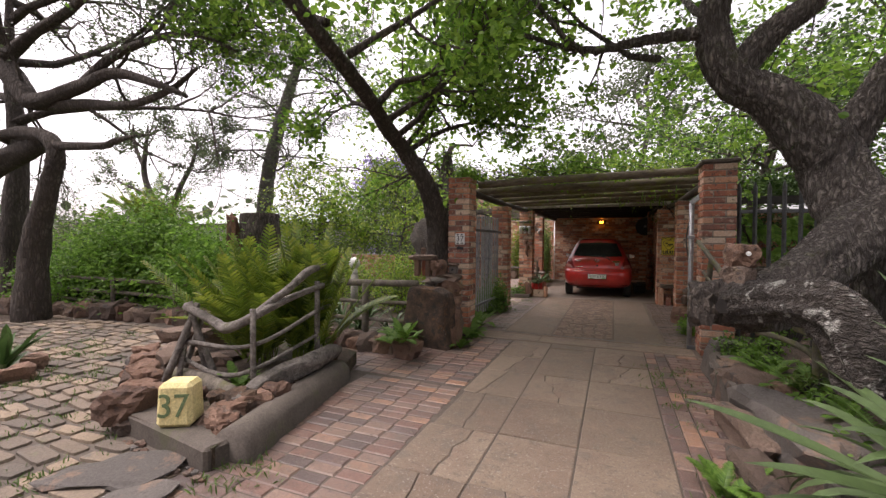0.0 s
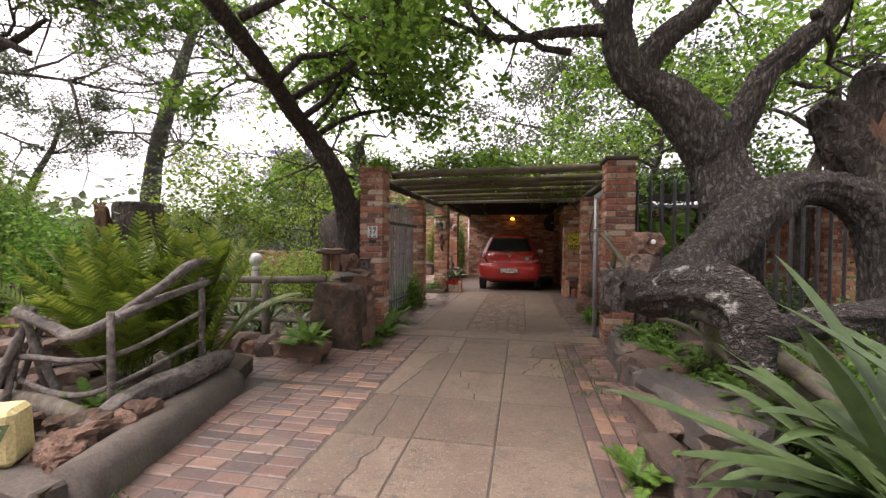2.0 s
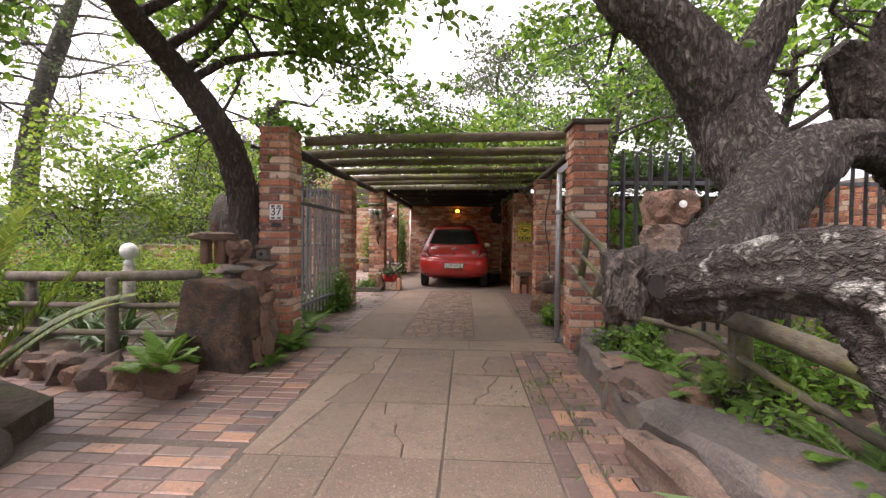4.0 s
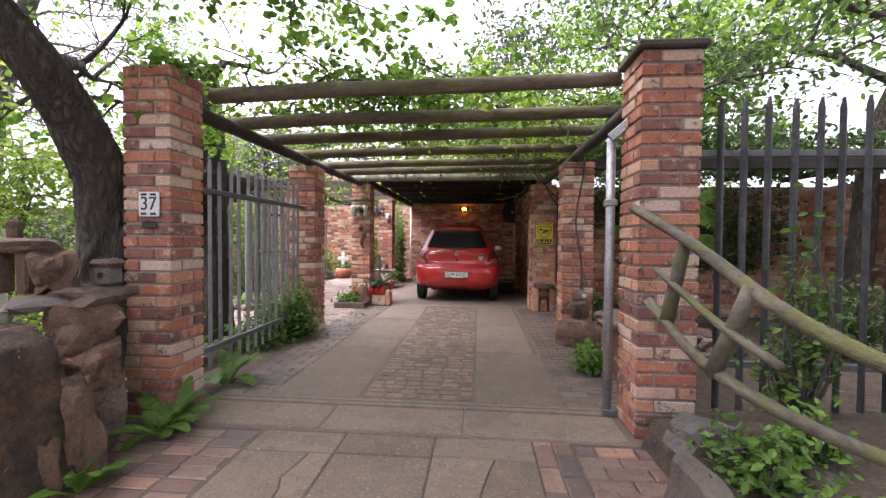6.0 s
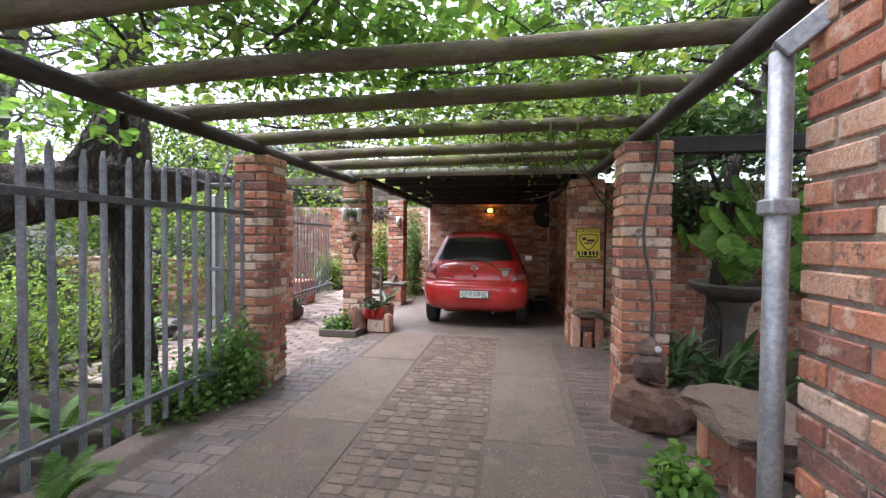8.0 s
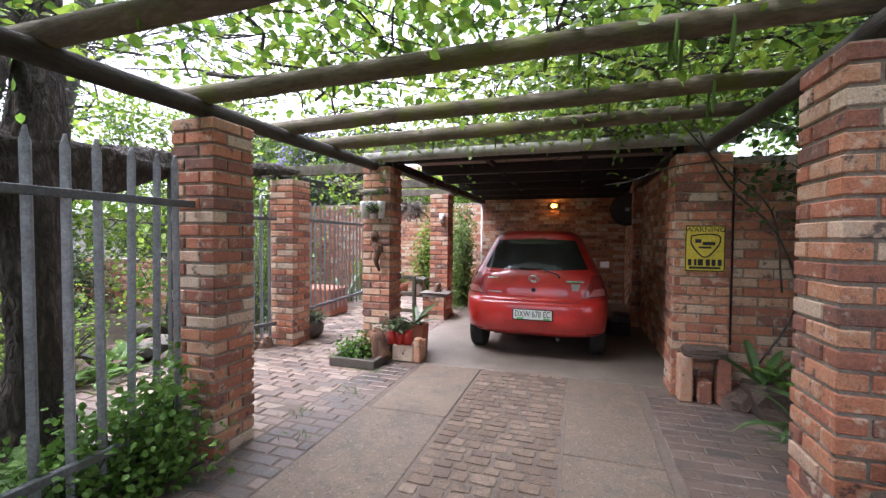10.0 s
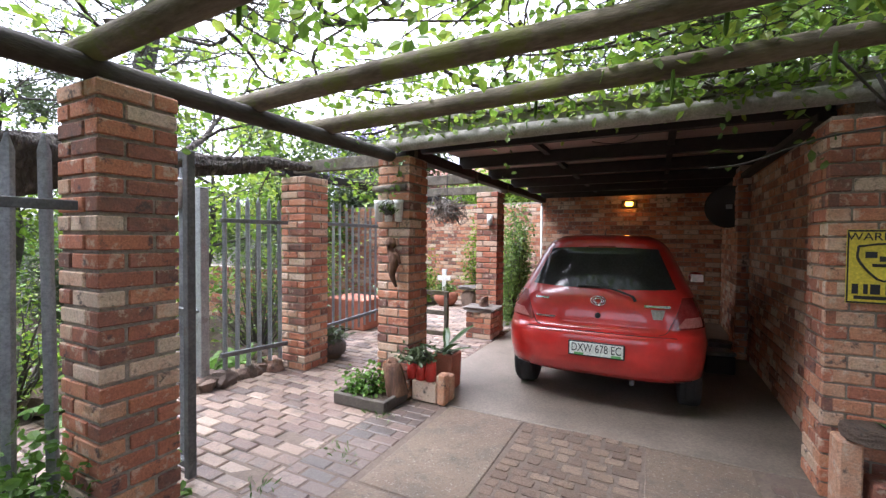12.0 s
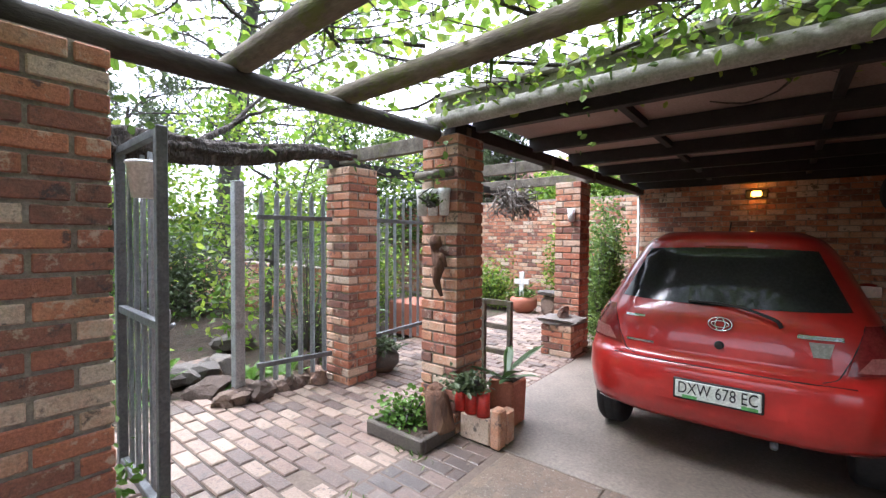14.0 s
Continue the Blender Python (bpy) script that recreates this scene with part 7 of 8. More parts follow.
shrub("pot_shrub", "tall climber filling the side of the garage", (-2.35, 15.7, 0), (0.3, 1.1, 2.1), 5200, L_SHRUB, 32, 0.065, 44, 0.2)
shrub("pot_shrub", "green shrub by the courtyard wall", (-5.0, 16.6, 0), (0.6, 0.4, 1.0), 2400, L_VINE, 22, 0.07, 24, 0.3)
shrub("bank_shrub", "fresh green feathery shrub by the fence", (1.95, 6.1, 0.2), (0.22, 0.16, 1.1), 800, L_FERN, 23, 0.05, 26, 0.35)
shrub("bank_shrub", "low green groundcover on the bank", (1.6, 5.5, 0.2), (0.2, 0.2, 0.25), 500, L_BUSH, 24, 0.045, 20, 0.3)
shrub("bank_shrub", "green undergrowth on the bank", (2.6, 3.2, 0.2), (0.9, 0.9, 0.55), 3800, L_BUSH, 25, 0.05, 30, 0.3)
shrub("bank_shrub", "leafy undergrowth below the old oak", (3.6, 5.6, 0.2), (0.7, 0.4, 0.7), 1600, L_OAK, 26, 0.06, 26, 0.3)
shrub("bank_shrub", "green plants among stones on the bank", (1.9, 4.3, 0.2), (0.5, 0.4, 0.4), 1400, L_BUSH, 27, 0.05, 20, 0.3)
shrub("bank_shrub", "dense green shrub behind the long-leaved plants", (3.0, 1.6, 0.2), (1.1, 1.1, 1.1), 5200, L_OAK, 28, 0.06, 36, 0.4)
shrub("wall_creeper", "leafy creeper over the side wall", (2.6, 10.95, 1.5), (1.3, 0.25, 0.9), 2200, L_DARK, 29, 0.07, 30, 0.2)
shrub("wall_creeper", "green creeper on the garden wall", (4.4, 10.9, 0.8), (1.2, 0.3, 1.5), 2600, L_DARK, 30, 0.08, 30, 0.2)
shrub("garden_shrub", "dark evergreen shrub in the side yard", (4.2, 8.6, 0), (0.8, 0.8, 0.8), 1600, L_DARK, 31, 0.07, 32, 0.35)
for i, (x, y, rx, h) in enumerate(((-13.5, 8.5, 1.8, 1.6), (-11.0, 9.5, 1.6, 1.4), (-9.6, 12.0, 1.5, 1.6), (-12.5, 11.5, 1.8, 2.0), (-16.5, 9.0, 2.4, 2.2), (-7.2, 14.5, 1.4, 1.7), (-14.5, 5.0, 1.8, 1.6), (-16.0, 2.0, 2.5, 2.2), (-12.0, 0.5, 1.8, 1.3))):
    shrub("garden_shrub", "mixed green shrub in the deep garden", (x, y, 0), (rx, rx * 0.8, h), 5000, (L_BUSH, L_SHRUB, L_FAR)[i % 3], 40 + i, 0.09, 34, 0.45)

for i, (x, y) in enumerate(((1.35, 3.6), (1.6, 2.5), (1.45, 1.4), (1.3, 0.7), (1.3, 2.9), (1.2, 2.2), (1.75, 3.1), (1.9, 2.1), (1.5, 4.1), (1.3, 4.9), (1.25, 5.4), (2.2, 2.7))):
    shrub("bank_plant", "leafy green plant on the stony bank", (x, y, 0.2), (0.2, 0.22, 0.22), 520, (L_BUSH, L_FERN, L_SHRUB)[i % 3], 70 + i, 0.045, 18, 0.3, "plant")

# dry nest-like hanging basket
hb = thing("hanging_basket", "hanging basket of dry grey tangled stems", "basket", (-2.28, 12.6, 1.86))
rh = np.random.default_rng(77)
rows = []
for i in range(150):
    a, b = rh.uniform(0, 6.28), rh.uniform(0.1, 1.0)
    p = np.array((math.cos(a) * 0.12, math.sin(a) * 0.12, rh.uniform(-0.05, 0.1)))
    q = np.array((math.cos(a + 0.5) * 0.33 * b, math.sin(a + 0.5) * 0.3 * b, rh.uniform(-0.2, 0.16)))
    rows.append([(*p, 0.006), (*((p + q) / 2 + rh.normal(size=3) * 0.06), 0.006), (*q, 0.003)])
tubes("stemwork", rows, L_DRY, hb, 4, 0, steps=3)
part("wire", cyl((0, 0, 0.05), (0, 0, 0.45), 0.004, seg=5), M_BLACK, hb)

# split-leaf climber behind the right pillar
def monstera_leaf():
    V, Fc = [(0, 0, 0)], []
    n = 15
    for s in (-1, 1):
        for i in range(n):
            f = i / (n - 1)
            x0 = -0.05 + 0.52 * f
            w = 0.26 * math.sin(math.pi * (0.12 + 0.86 * f)) ** 0.8
            b = len(V)
            g = 0.52 / n * 0.36
            V += [(x0 - g, 0, -0.2 * x0 * x0), (x0 + g, 0, -0.2 * x0 * x0), (x0 + g + 0.09 * f + 0.02, s * w, -0.10 * w - 0.35 * x0 * x0), (x0 - g + 0.07 * f, s * w, -0.10 * w - 0.35 * x0 * x0)]
            Fc.append((b, b + 1, b + 2, b + 3) if s > 0 else (b + 3, b + 2, b + 1, b))
        b = len(V)
        V += [(-0.05, 0, 0), (0.46, 0, -0.06), (0.42, s * 0.07, -0.08), (0.2, s * 0.13, -0.03), (0.0, s * 0.10, -0.01)]
        Fc.append((b, b + 1, b + 2, b + 3, b + 4))
    me = bpy.data.meshes.new("split_leaf")
    me.from_pydata(V, [], Fc)
    me.materials.append(L_BUSH)
    return me


ML = monstera_leaf()
mons = thing("monstera", "monstera with large split green leaves climbing the yard tree", "plant", (2.45, 9.9, 0))
rm = np.random.default_rng(15)
tubes("stem", [[(0.3, 0.5, 0, 0.03), (0.2, 0.4, 0.9, 0.03), (0.0, 0.2, 1.7, 0.025), (-0.3, 0.0, 2.3, 0.02)]], M_BARK_D, mons, 8, 0.1)
for i in range(36):
    ob = new("split_leaf", ML)
    ob.parent = mons
    k = rm.uniform(0.4, 0.68)
    ob.matrix_basis = pose(rm.uniform(-0.45, 0.9), rm.uniform(-0.3, 0.4), rm.uniform(1.15, 2.1), 0, rm.uniform(25, 70), -90 + rm.uniform(-55, 55)) @ Matrix.Diagonal((k, k, k, 1))

# vine on the pergola
vine = thing("vine", "tangled fresh green vine covering the pergola with hanging pods", "vine", (0, 0, 0))
rv = np.random.default_rng(21)
rows, C = [], []
for i in range(430):
    x, y = rv.uniform(-2.3, 1.4), rv.uniform(6.9, 11.6)
    if i > 290:
        x, y = rv.uniform(0.1, 1.6), rv.uniform(8.6, 11.4)
    if y < 8.2 and rv.uniform() < 0.15:
        y += 1.5
    a = rv.uniform(0, 6.28)
    p = np.array((x, y, rv.uniform(2.47, 2.62)))
    row = []
    for k in range(6):
        row.append((*p, (0.005 + 0.009 * (i % 7 == 0)) * (1 - 0.13 * k)))
        a += rv.normal() * 0.7
        p = p + np.array((math.cos(a) * 0.26, math.sin(a) * 0.26, rv.normal() * 0.05))
        p[2] = min(2.85, max(2.46, p[2]))
        if -2.8 < p[0] < 1.7 and 6.6 < p[1] < 11.9:
            C.append(p.copy())
    rows.append(row)
tubes("twigwork", rows, M_BARK_D, vine, 4, 0, steps=2)
C = np.array(C)
P = clumps(rv, C[rv.uniform(size=len(C)) < 0.7], 6, (0.12, 0.12, 0.06))
P = P[P[:, 2] > 2.40]
part("foliage", leaves_mesh("foliage", P, 0.062, rv, 0.62, 0.25, jitter=0.5), L_VINE, vine)
for i in range(18):
    x, y = rv.uniform(-1.6, 1.0), rv.choice((8.0, 8.84, 9.68, 10.33)) + rv.uniform(-0.08, 0.08)
    L = rv.uniform(0.08, 0.16)
    tubes("pod", [[(x, y, 2.40, 0.003), (x + 0.005, y, 2.37, 0.009), (x, y + 0.004, 2.36 - L * 0.7, 0.010), (x, y, 2.36 - L, 0.002)]], L_FERN, vine, 5, 0, steps=2)
for k, (pts) in enumerate(([(1.27, 8.72, 0.0), (1.3, 8.70, 0.9), (1.22, 8.69, 1.5), (1.32, 8.72, 2.2), (1.2, 8.8, 2.45)], [(1.62, 11.08, 0.3), (1.9, 11.05, 0.9), (1.75, 11.05, 1.5), (1.35, 11.03, 1.95), (1.1, 10.9, 2.4)], [(1.8, 11.06, 1.0), (1.7, 11.04, 1.7), (1.3, 11.0, 2.1), (0.9, 10.8, 2.5)], [(1.25, 11.0, 2.15), (0.9, 11.0, 2.1), (0.55, 10.95, 1.98), (0.35, 10.9, 1.95)])):
    tubes("vine_stem", [[(*p, 0.012 - 0.002 * k) for p in pts]], M_BARK_F, vine, 7, 0.2)
hang = []
for x, y in ((-1.0, 11.1), (0.45, 10.9), (-2.05, 11.1), (-2.3, 9.9), (-2.25, 10.5), (0.9, 11.0), (-2.4, 9.3)):
    for z in np.linspace(2.0, 2.4, 5):
        hang.append((x, y, z))
part("hanging_foliage", leaves_mesh("hanging_foliage", clumps(rv, hang, 3, (0.05, 0.04, 0.03)), 0.06, rv, 0.6, 0.6), L_SHRUB, vine)
mass = np.stack([rv.normal(-0.6, 0.65, 330), rv.normal(7.8, 0.5, 330), rv.uniform(2.46, 2.9, 330)], 1)
mass = mass[(mass[:, 0] > -2.2) & (mass[:, 0] < 1.2) & (mass[:, 1] > 6.75)]
part("leaf_mass", leaves_mesh("leaf_mass", clumps(rv, mass, 11, (0.09, 0.09, 0.05)), 0.07, rv, 0.6, 0.3), L_OAK, vine, "dense fresh green leaves")
over = np.stack([rv.uniform(0.0, 1.7, 260), rv.uniform(8.8, 11.3, 260), rv.uniform(2.48, 2.85, 260)], 1)
part("leaf_mass", leaves_mesh("leaf_mass", clumps(rv, over, 11, (0.09, 0.09, 0.05)), 0.065, rv, 0.6, 0.3), L_SHRUB, vine, "dense green leaves")
part("trailing_foliage", leaves_mesh("trailing_foliage", clumps(rv, [(x, 11.15, 2.46) for x in np.linspace(-2.2, 1.3, 40)], 9, (0.07, 0.09, 0.05)), 0.06, rv, 0.6, 0.3), L_VINE, vine)
creep = clumps(rv, [(-2.25 + 0.02 * i, 6.35, 2.47) for i in range(10)], 14, (0.12, 0.12, 0.05))
oak_tuft = part("ivy_tuft", leaves_mesh("ivy_tuft", creep, 0.08, rv, 0.7, 0.2), L_OAK)
tagged(oak_tuft, "leafy tuft on top of the gate pillar", "ivy", kind="stuff")

# grass tufts in the joints of the crazy paving
rg = np.random.default_rng(33)
G = [p for p in [(rg.uniform(-7.5, -2.7), rg.uniform(0.0, 4.2), -0.01) for _ in range(420)] if p[0] < (-2.7 if p[1] < 1.7 else -3.3 - 1.54 * (p[1] - 1.9))] + [(rg.uniform(-2.3, -1.9), rg.uniform(1.2, 2.2), 0.0) for _ in range(14)] + [(rg.uniform(0.4, 0.75), rg.uniform(1.5, 5.5), 0.0) for _ in range(26)] + [(rg.uniform(-2.2, -1.6), rg.uniform(9.2, 11), 0.0) for _ in range(6)]
P = clumps(rg, G, 18, (0.07, 0.04, 0.0))
gm = leaves_mesh("grass", P, 0.05, rg, 0.16, -1.2)
tagged(part("grass", gm, L_GRASS), "short green grass and weeds in the paving joints", "grass", kind="stuff")

# dry leaves blown over the paving
rl = np.random.default_rng(55)
F = np.stack([rl.uniform(-2.3, 1.0, 420), rl.uniform(0.8, 11.5, 420), np.full(420, 0.006)], 1)
edge = np.stack([np.concatenate([rl.normal(-2.0, 0.12, 120), rl.normal(0.85, 0.12, 120)]), rl.uniform(1.5, 11.0, 240), np.full(240, 0.012)], 1)
lm = leaves_mesh("fallen_leaves", np.concatenate([F[:160], edge]), 0.035, rl, 0.5, 0.0)
for v in lm.vertices:
    v.co.z = 0.004 + min(0.012, abs(v.co.z - 0.006) * 0.2)
tagged(part("fallen_leaves", lm, L_DRY), "small dry brown leaves scattered over the paving", "leaf litter", kind="stuff")

# ================= paving, piece by piece =================
def slab_mesh(l, w, h, bev=0.008):
    b = bx((0, 0, 0), (l, w, h), 0.0)
    bmesh.ops.bevel(b, geom=[e for e in b.edges if e.verts[0].co.z > h - 1e-4 and e.verts[1].co.z > h - 1e-4], offset=bev, segments=1, affect='EDGES')
    return mesh_of(b, "slab")


def lay(parent, x0, x1, y0, y1, l, w, along, seed, mat_obj, mat_isl, near, z=0.0, joint=0.010, name="brick", wob=0.0028, bond=0.5):
    """Running bond of pavers. along 'x' or 'y'. near: box (x0, x1, y0, y1) where pavers are single parts."""
    r = np.random.default_rng(seed)
    me = slab_mesh(l, w, 0.05)
    me.materials.append(mat_obj)
    V, Fc = [], []
    count = 0
    a0, a1, b0, b1 = (x0, x1, y0, y1) if along == 'x' else (y0, y1, x0, x1)
    b, k = b0, 0
    while b + w <= b1 + 0.02:
        a = a0 - (bond * l if k % 2 else 0)
        while a < a1 - 0.02:
            lo, hi = max(a, a0), min(a + l, a1)
            if hi - lo > 0.04:
                dz = r.uniform(-wob, wob)
                tilt = r.uniform(-0.45, 0.45, 3)
                px, py = (lo, b) if along == 'x' else (b + w, lo)
                m = pose(px, py, z - 0.05 + dz, tilt[0], tilt[1], (0 if along == 'x' else 90) + tilt[2] * 0.8)
                whole = hi - lo > l - 0.002
                inn = near[0] < px < near[1] and near[2] < py < near[3]
                if whole and inn and count < 300:
                    o = new(name, me)
                    o.parent = parent
                    o.matrix_basis = m
                    count += 1
                else:
                    q = len(V)
                    e, L = 0.007, hi - lo
                    for cx, cy, cz in ((0, 0, 0), (L, 0, 0), (L, w, 0), (0, w, 0), (0, 0, 0.05 - e), (L, 0, 0.05 - e), (L, w, 0.05 - e), (0, w, 0.05 - e), (e, e, 0.05), (L - e, e, 0.05), (L - e, w - e, 0.05), (e, w - e, 0.05)):
                        V.append((m @ Vector((cx, cy, cz)))[:])
                    for f in ((8, 9, 10, 11), (4, 5, 9, 8), (5, 6, 10, 9), (6, 7, 11, 10), (7, 4, 8, 11), (0, 1, 5, 4), (1, 2, 6, 5), (2, 3, 7, 6), (3, 0, 4, 7)):
                        Fc.append(tuple(q + i for i in f))
            a += l + joint
        b += w + joint
        k += 1
    if V:
        mm = bpy.data.meshes.new("pavers")
        mm.from_pydata(V, [], Fc)
        o = part("pavers", mm, mat_isl, parent)
        o["kind"] = "stuff"


# apron: bricks left of the slabs, edging right of them
lay(pave_apron, -4.0, -1.335, 3.95, 6.1, 0.215, 0.104, 'x', 11, M_PAVE, M_PAVE_I, (-2.7, -1.3, 3.9, 5.4), bond=0.07, joint=0.007, wob=0.004)
lay(pave_apron, -2.44, -1.335, -3.0, 3.945, 0.215, 0.104, 'x', 1, M_PAVE, M_PAVE_I, (-2.7, -1.3, 1.9, 5.2), bond=0.07, joint=0.007, wob=0.004)
lay(pave_edge, 0.40, 0.62, -3.0, 6.1, 0.222, 0.106, 'y', 2, M_PAVE, M_PAVE_I, (0.3, 1.1, 1.5, 6.1), bond=0.4)
lay(pave_edge, 0.635, 1.06, -3.0, 6.1, 0.222, 0.106, 'x', 3, M_PAVE, M_PAVE_I, (0.3, 1.1, 1.5, 6.1), z=0.012)
# slabs of the drive
rs = np.random.default_rng(4)


def slab_piece(pts, h):
    """A slab piece of any outline, its top edge slightly worn."""
    b = bmesh.new()
    b.faces.new([b.verts.new((x, y, 0)) for x, y in pts])
    g = bmesh.ops.extrude_face_region(b, geom=b.faces[:])
    for v in [q for q in g["geom"] if isinstance(q, bmesh.types.BMVert)]:
        v.co.z = h
    bmesh.ops.recalc_face_normals(b, faces=b.faces[:])
    bmesh.ops.bevel(b, geom=[e for e in b.edges if all(v.co.z > h - 1e-4 for v in e.verts)], offset=0.004, segments=1, affect='EDGES')
    return mesh_of(b, "slab")


ROWS_Y = (-3.0, -2.2, -1.4, -0.62, 0.15, 0.92, 1.66, 2.36, 3.06, 3.84, 4.6, 5.26, 5.84, 6.09)
for ci, (a, b) in enumerate(((-1.325, -0.788), (-0.775, -0.214), (-0.201, 0.385))):
    for k, (ya, yb) in enumerate(zip(ROWS_Y, ROWS_Y[1:])):
        ya, yb = ya + (0.012 if k else 0) * (ci - 1) + 0.006, yb + 0.012 * (ci - 1) * (yb < 6) - 0.006
        w, L = b - a, yb - ya
        lift = -0.06 + rs.uniform(-0.004, 0.004)
        if L > 0.3 and (ci == 0 or rs.uniform() < 0.22):
            # broken across: two pieces with an uneven gap
            u0, u1 = sorted(rs.uniform(0.2, 0.8, 2)) if rs.uniform() < 0.5 else sorted(rs.uniform(0.2, 0.8, 2))[::-1]
            crack = [(w * u0, 0.0)] + [(w * (u0 + (u1 - u0) * f) + rs.uniform(-0.035, 0.035), L * f) for f in (0.2, 0.38, 0.55, 0.75)] + [(w * u1, L)]
            gap = 0.005
            p1 = [(0, 0)] + [(x - gap, y) for x, y in crack] + [(0, L)]
            p2 = [(w, L)] + [(x + gap, y) for x, y in reversed(crack)] + [(w, 0)]
            for pts in (p1, p2):
                o = part("slab", slab_piece(pts, 0.06), M_SLAB, drive)
                o.matrix_basis = pose(a, ya, lift + rs.uniform(-0.002, 0.002))
        else:
            o = part("slab", slab_mesh(w, L, 0.06, 0.005), M_SLAB, drive)
            o.matrix_basis = pose(a, ya, lift, rs.uniform(-0.2, 0.2), rs.uniform(-0.2, 0.2), 0)
# inside the gate
for a, b, y0, y1 in ((-2.0, -1.0, 6.14, 6.52), (-0.985, -0.05, 6.14, 6.52), (-0.04, 1.0, 6.14, 6.52)):
    part("slab", slab_mesh(b - a, y1 - y0, 0.06, 0.006), M_SLAB, yard).matrix_basis = pose(a, y0, -0.058)
for a, b, y0, y1 in ((-1.60, -0.88, 6.67, 8.2), (-1.60, -0.88, 8.212, 9.9), (-1.55, -0.88, 9.912, 11.22), (0.035, 0.72, 6.67, 8.1), (0.035, 0.66, 8.112, 9.6), (0.035, 0.66, 9.612, 11.22)):
    part("slab", slab_mesh(b - a, y1 - y0, 0.06, 0.006), M_SLAB, yard).matrix_basis = pose(a, y0, -0.056 + rs.uniform(-0.002, 0.002))
lay(yard, -2.05, -1.61, 6.67, 11.22, 0.222, 0.106, 'x', 6, M_YARD, M_YARD_I, (-2.2, -1.4, 6.6, 11.3))
lay(yard, 0.73, 1.6, 6.67, 11.05, 0.222, 0.106, 'x', 7, M_YARD, M_YARD_I, (0.6, 1.7, 8.6, 11.1))
# cobble strip: worn stones of uneven outline
rc = np.random.default_rng(8)
CM = []
for k in range(8):
    b = bmesh.new()
    n = 8
    vs = [b.verts.new((0.5 * rc.uniform(0.9, 1.0) * math.copysign(abs(math.cos(t)) ** 0.35, math.cos(t)), 0.5 * rc.uniform(0.9, 1.0) * math.copysign(abs(math.sin(t)) ** 0.35, math.sin(t)), 0)) for t in [2 * math.pi * (i + 0.25) / n for i in range(n)]]
    f = b.faces.new(vs)
    g = bmesh.ops.extrude_face_region(b, geom=[f])
    top = [v for v in g["geom"] if isinstance(v, bmesh.types.BMVert)]
    for v in top:
        v.co.z = 0.04
    bmesh.ops.recalc_face_normals(b, faces=b.faces[:])
    bmesh.ops.bevel(b, geom=[e for e in b.edges if all(v.co.z > 0.03 for v in e.verts)], offset=0.06, segments=1, affect='EDGES')
    for v in b.verts:
        v.co.z = min(v.co.z, 0.04)
    me = mesh_of(b, "cobble")
    me.materials.append(M_COBBLE)
    CM.append(me)
y = 6.70
while y < 11.18:
    h = rc.uniform(0.085, 0.125)
    x = -0.86
    while x < 0.0:
        w = min(rc.uniform(0.09, 0.2), 0.02 - x)
        if w > 0.04:
            o = new("cobble", CM[rc.integers(8)])
            o.parent = yard
            o.matrix_basis = pose(x + w / 2, y + h / 2, -0.038 + rc.uniform(-0.004, 0.003), 0, 0, rc.uniform(-3, 3)) @ Matrix.Diagonal((w * 1.0, h * 1.02, 1, 1))
        x += w
    y += h
# courtyard bricks
lay(court, -4.35, -2.06, 8.65, 17.25, 0.222, 0.106, 'x', 9, M_COURT, M_COURT_I, (-3.7, -2.0, 9.2, 12.6), joint=0.014, wob=0.005)
# crazy paving
rz_ = np.random.default_rng(10)
V, Fc = [], []
count = 0
row_y = -3.0
while row_y < 4.5:
    h = rz_.uniform(0.11, 0.2)
    x = -9.6
    while x < -2.4:
        w = rz_.uniform(0.16, 0.46)
        cx, cy = x + w / 2, row_y + h / 2 + 0.05 * math.sin(x * 2.3)
        edge_x = -2.6 if cy < 1.75 else -3.2 - 1.54 * (cy - 1.9)
        if cx < max(edge_x, -4.9 if cy > 2.9 else -9):
            m = pose(cx, cy, -0.03 + rz_.uniform(-0.006, 0.006), rz_.uniform(-1.5, 1.5), rz_.uniform(-1.5, 1.5), rz_.uniform(-9, 9)) @ Matrix.Diagonal((w * 0.97, h * 0.98, 1, 1))
            me = CM[rz_.integers(8)]
            if cx > -5.4 and 0.3 < cy < 3.6 and count < 290:
                o = new("flagstone", me)
                o.parent = crazy
                o.matrix_basis = m
                o.material_slots[0].link = 'OBJECT'
                o.material_slots[0].material = M_FLAG
                count += 1
            else:
                q = len(V)
                V += [(m @ v.co)[:] for v in me.vertices]
                Fc += [tuple(q + k for k in p.vertices) for p in me.polygons]
        x += w
    row_y += h
me = bpy.data.meshes.new("flagstones")
me.from_pydata(V, [], Fc)
part("flagstones", me, M_FLAG_I, crazy)["kind"] = "stuff"

# ================= bricks, one by one =================
def brick_mesh(l, d, h, bev=0.006):
    return mesh_of(bx((0, 0, 0), (l, d, h), bev), "brick")


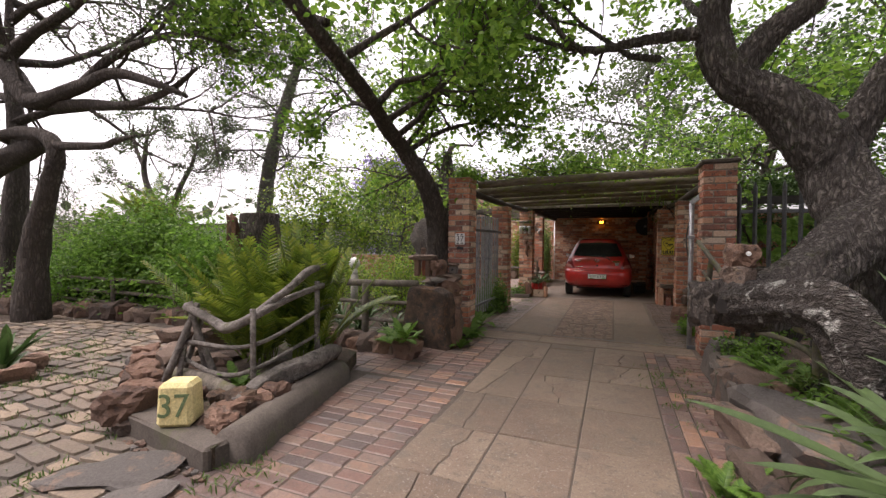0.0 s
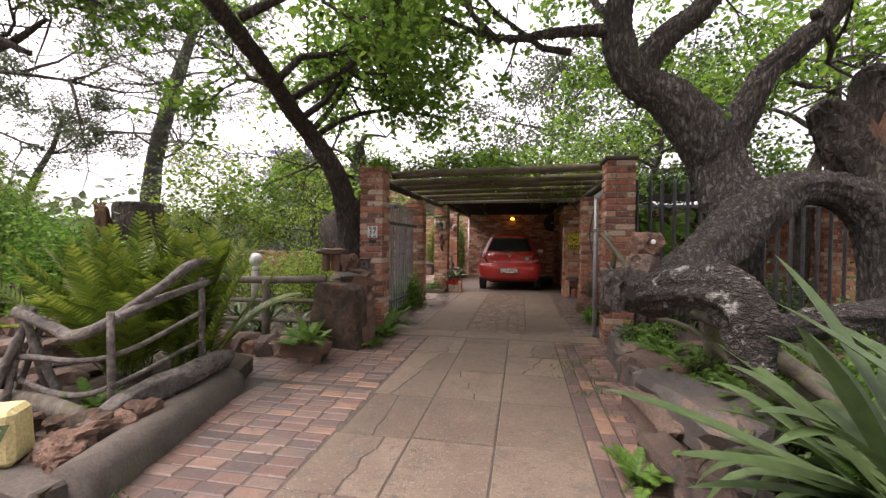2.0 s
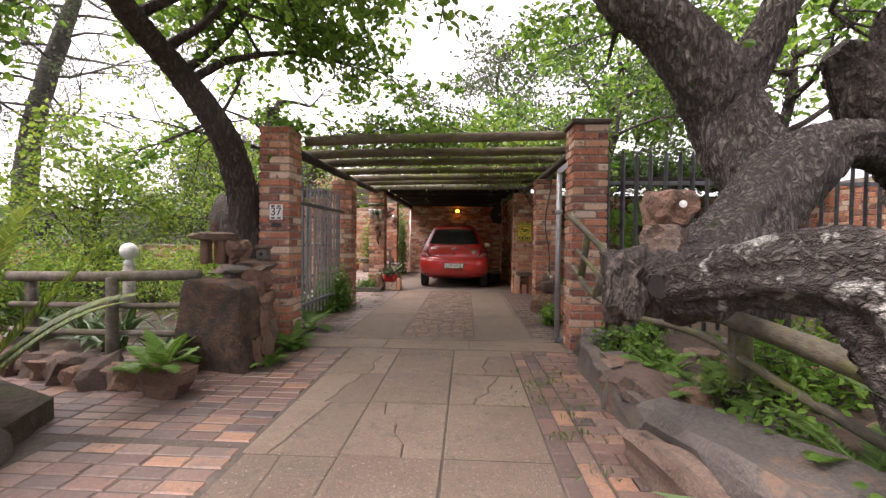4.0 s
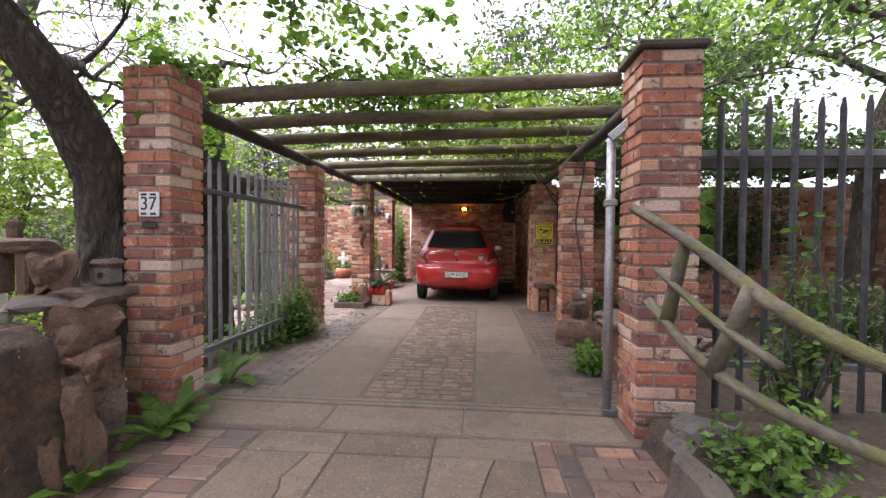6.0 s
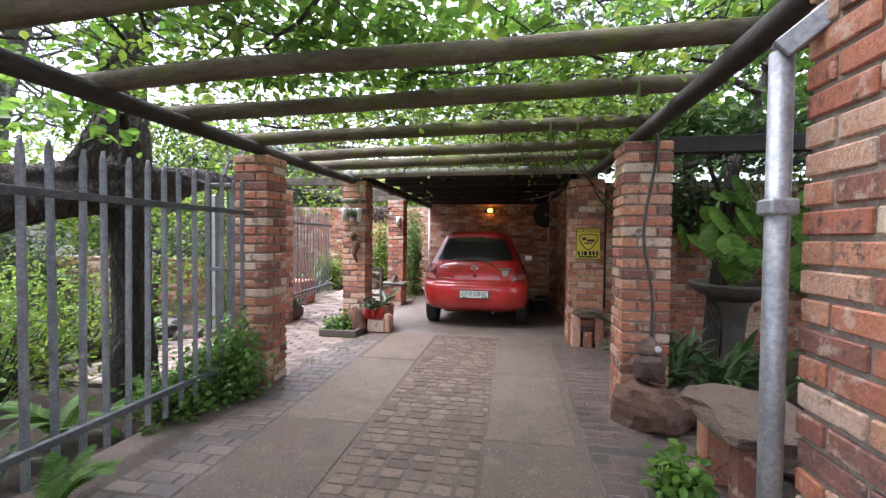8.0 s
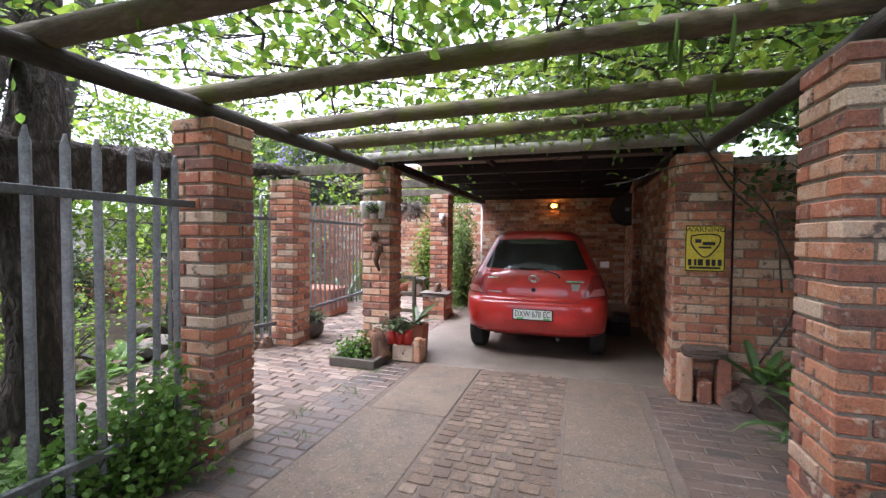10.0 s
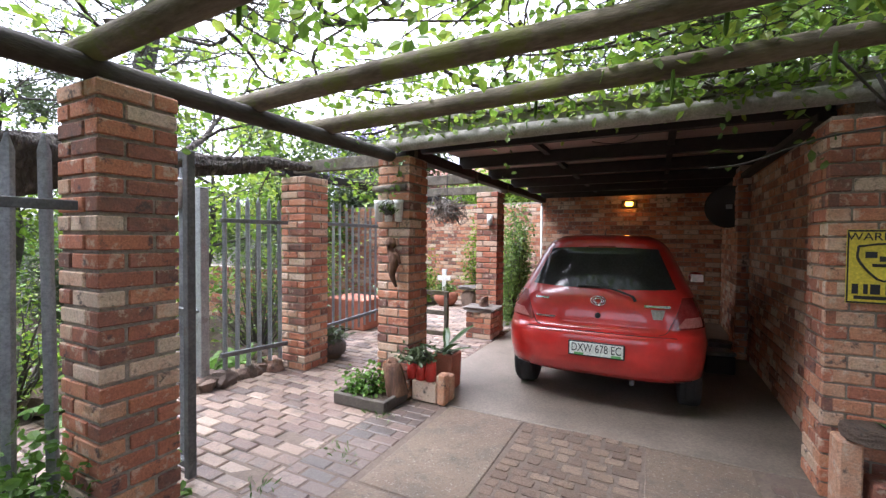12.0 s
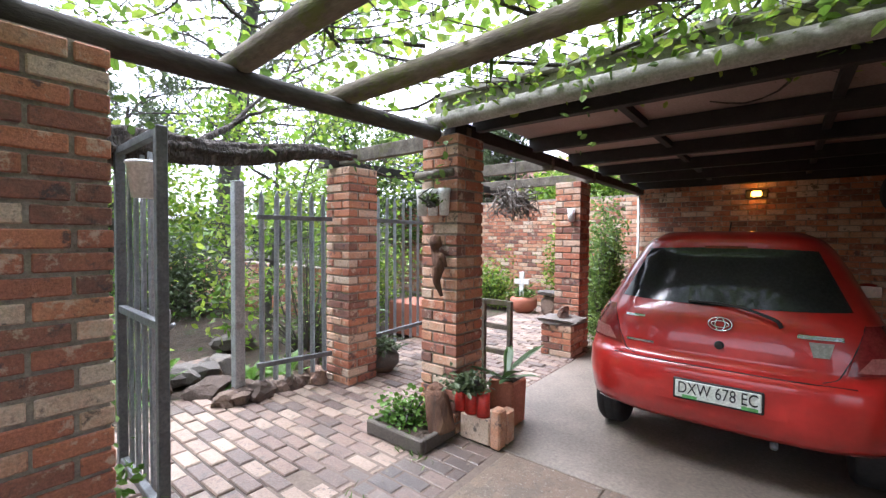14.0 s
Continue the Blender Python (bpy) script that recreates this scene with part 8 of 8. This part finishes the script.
def lay_pillar(t, w, top, seed):
    r = np.random.default_rng(seed)
    n = round(top / 0.0855)
    ch = top / n
    bw = 0.106
    bl = w - bw - 0.016
    me = brick_mesh(bl, bw, ch - 0.017, 0.005)
    me.materials.append(M_BRICK)
    for k in range(n):
        flip = k % 2
        for i in range(4):
            o = new("brick", me)
            o.parent = t
            j = r.uniform(-0.003, 0.003, 2)
            c = w / 2
            if flip:
                m = Matrix.Translation((c, c, 0)) @ pose(0, 0, 0, 0, 0, 90 * i) @ Matrix.Translation((-c, -c, 0)) @ pose(j[0], j[1], k * ch + 0.005)
            else:
                m = Matrix.Translation((c, c, 0)) @ pose(0, 0, 0, 0, 0, 90 * i) @ Matrix.Translation((-c, -c, 0)) @ pose(w - bl + j[0], j[1], k * ch + 0.005)
            o.matrix_basis = m


for i, (t, w, top) in enumerate(PILLARS):
    lay_pillar(t, w, top, i)

BL, BH, BD = 0.221, 0.0735, 0.05
B_FULL, B_HALF = brick_mesh(BL, BD, BH), brick_mesh(0.106, BD, BH)
for me in (B_FULL, B_HALF):
    me.materials.append(M_BRICK)


def box_data(V, Fc, m, l, d, h):
    b = len(V)
    e = 0.005
    for x, y, z in ((0, e, 0), (l, e, 0), (l, d, 0), (0, d, 0), (0, e, h), (l, e, h), (l, d, h), (0, d, h), (e, 0, e), (l - e, 0, e), (l - e, 0, h - e), (e, 0, h - e)):
        V.append((m @ Vector((x, y, z)))[:])
    for f in ((8, 9, 10, 11), (0, 1, 9, 8), (1, 5, 10, 9), (5, 4, 11, 10), (4, 0, 8, 11), (4, 5, 6, 7), (1, 2, 6, 5), (0, 4, 7, 3), (0, 3, 2, 1)):
        Fc.append(tuple(b + i for i in f))


for wi, (ob, lo, hi, faces, parts) in enumerate(WALLS):
    r = np.random.default_rng(100 + wi)
    V, Fc = [], []
    for f in faces:
        if f == 'y-':
            a, ang, ln = (lo[0], lo[1]), 0, hi[0] - lo[0]
        elif f == 'x-':
            a, ang, ln = (lo[0], hi[1]), -90, hi[1] - lo[1]
        else:
            a, ang, ln = (hi[0], lo[1]), 90, hi[1] - lo[1]
        n = int(hi[2] / 0.0855)
        for k in range(n):
            x = -0.116 if k % 2 else 0.0
            while x < ln - 0.03:
                l = min(BL, ln - x) if x >= 0 else BL + x
                x0 = max(0, x)
                if l > 0.03:
                    m = pose(a[0], a[1], k * 0.0855 + 0.004, 0, 0, ang) @ pose(x0, r.uniform(-0.003, 0.003), 0)
                    whole = l > BL - 0.01 or abs(l - 0.106) < 0.01
                    if parts and whole:
                        o = new("brick", B_FULL if l > 0.2 else B_HALF)
                        o.parent = ob
                        o.matrix_basis = m
                    else:
                        box_data(V, Fc, m, l, BD, BH)
                x += 0.233
    if V:
        me = bpy.data.meshes.new("brickwork")
        me.from_pydata(V, [], Fc)
        o = part("brickwork", me, M_BRICK_I, ob)
        o["kind"] = "stuff"
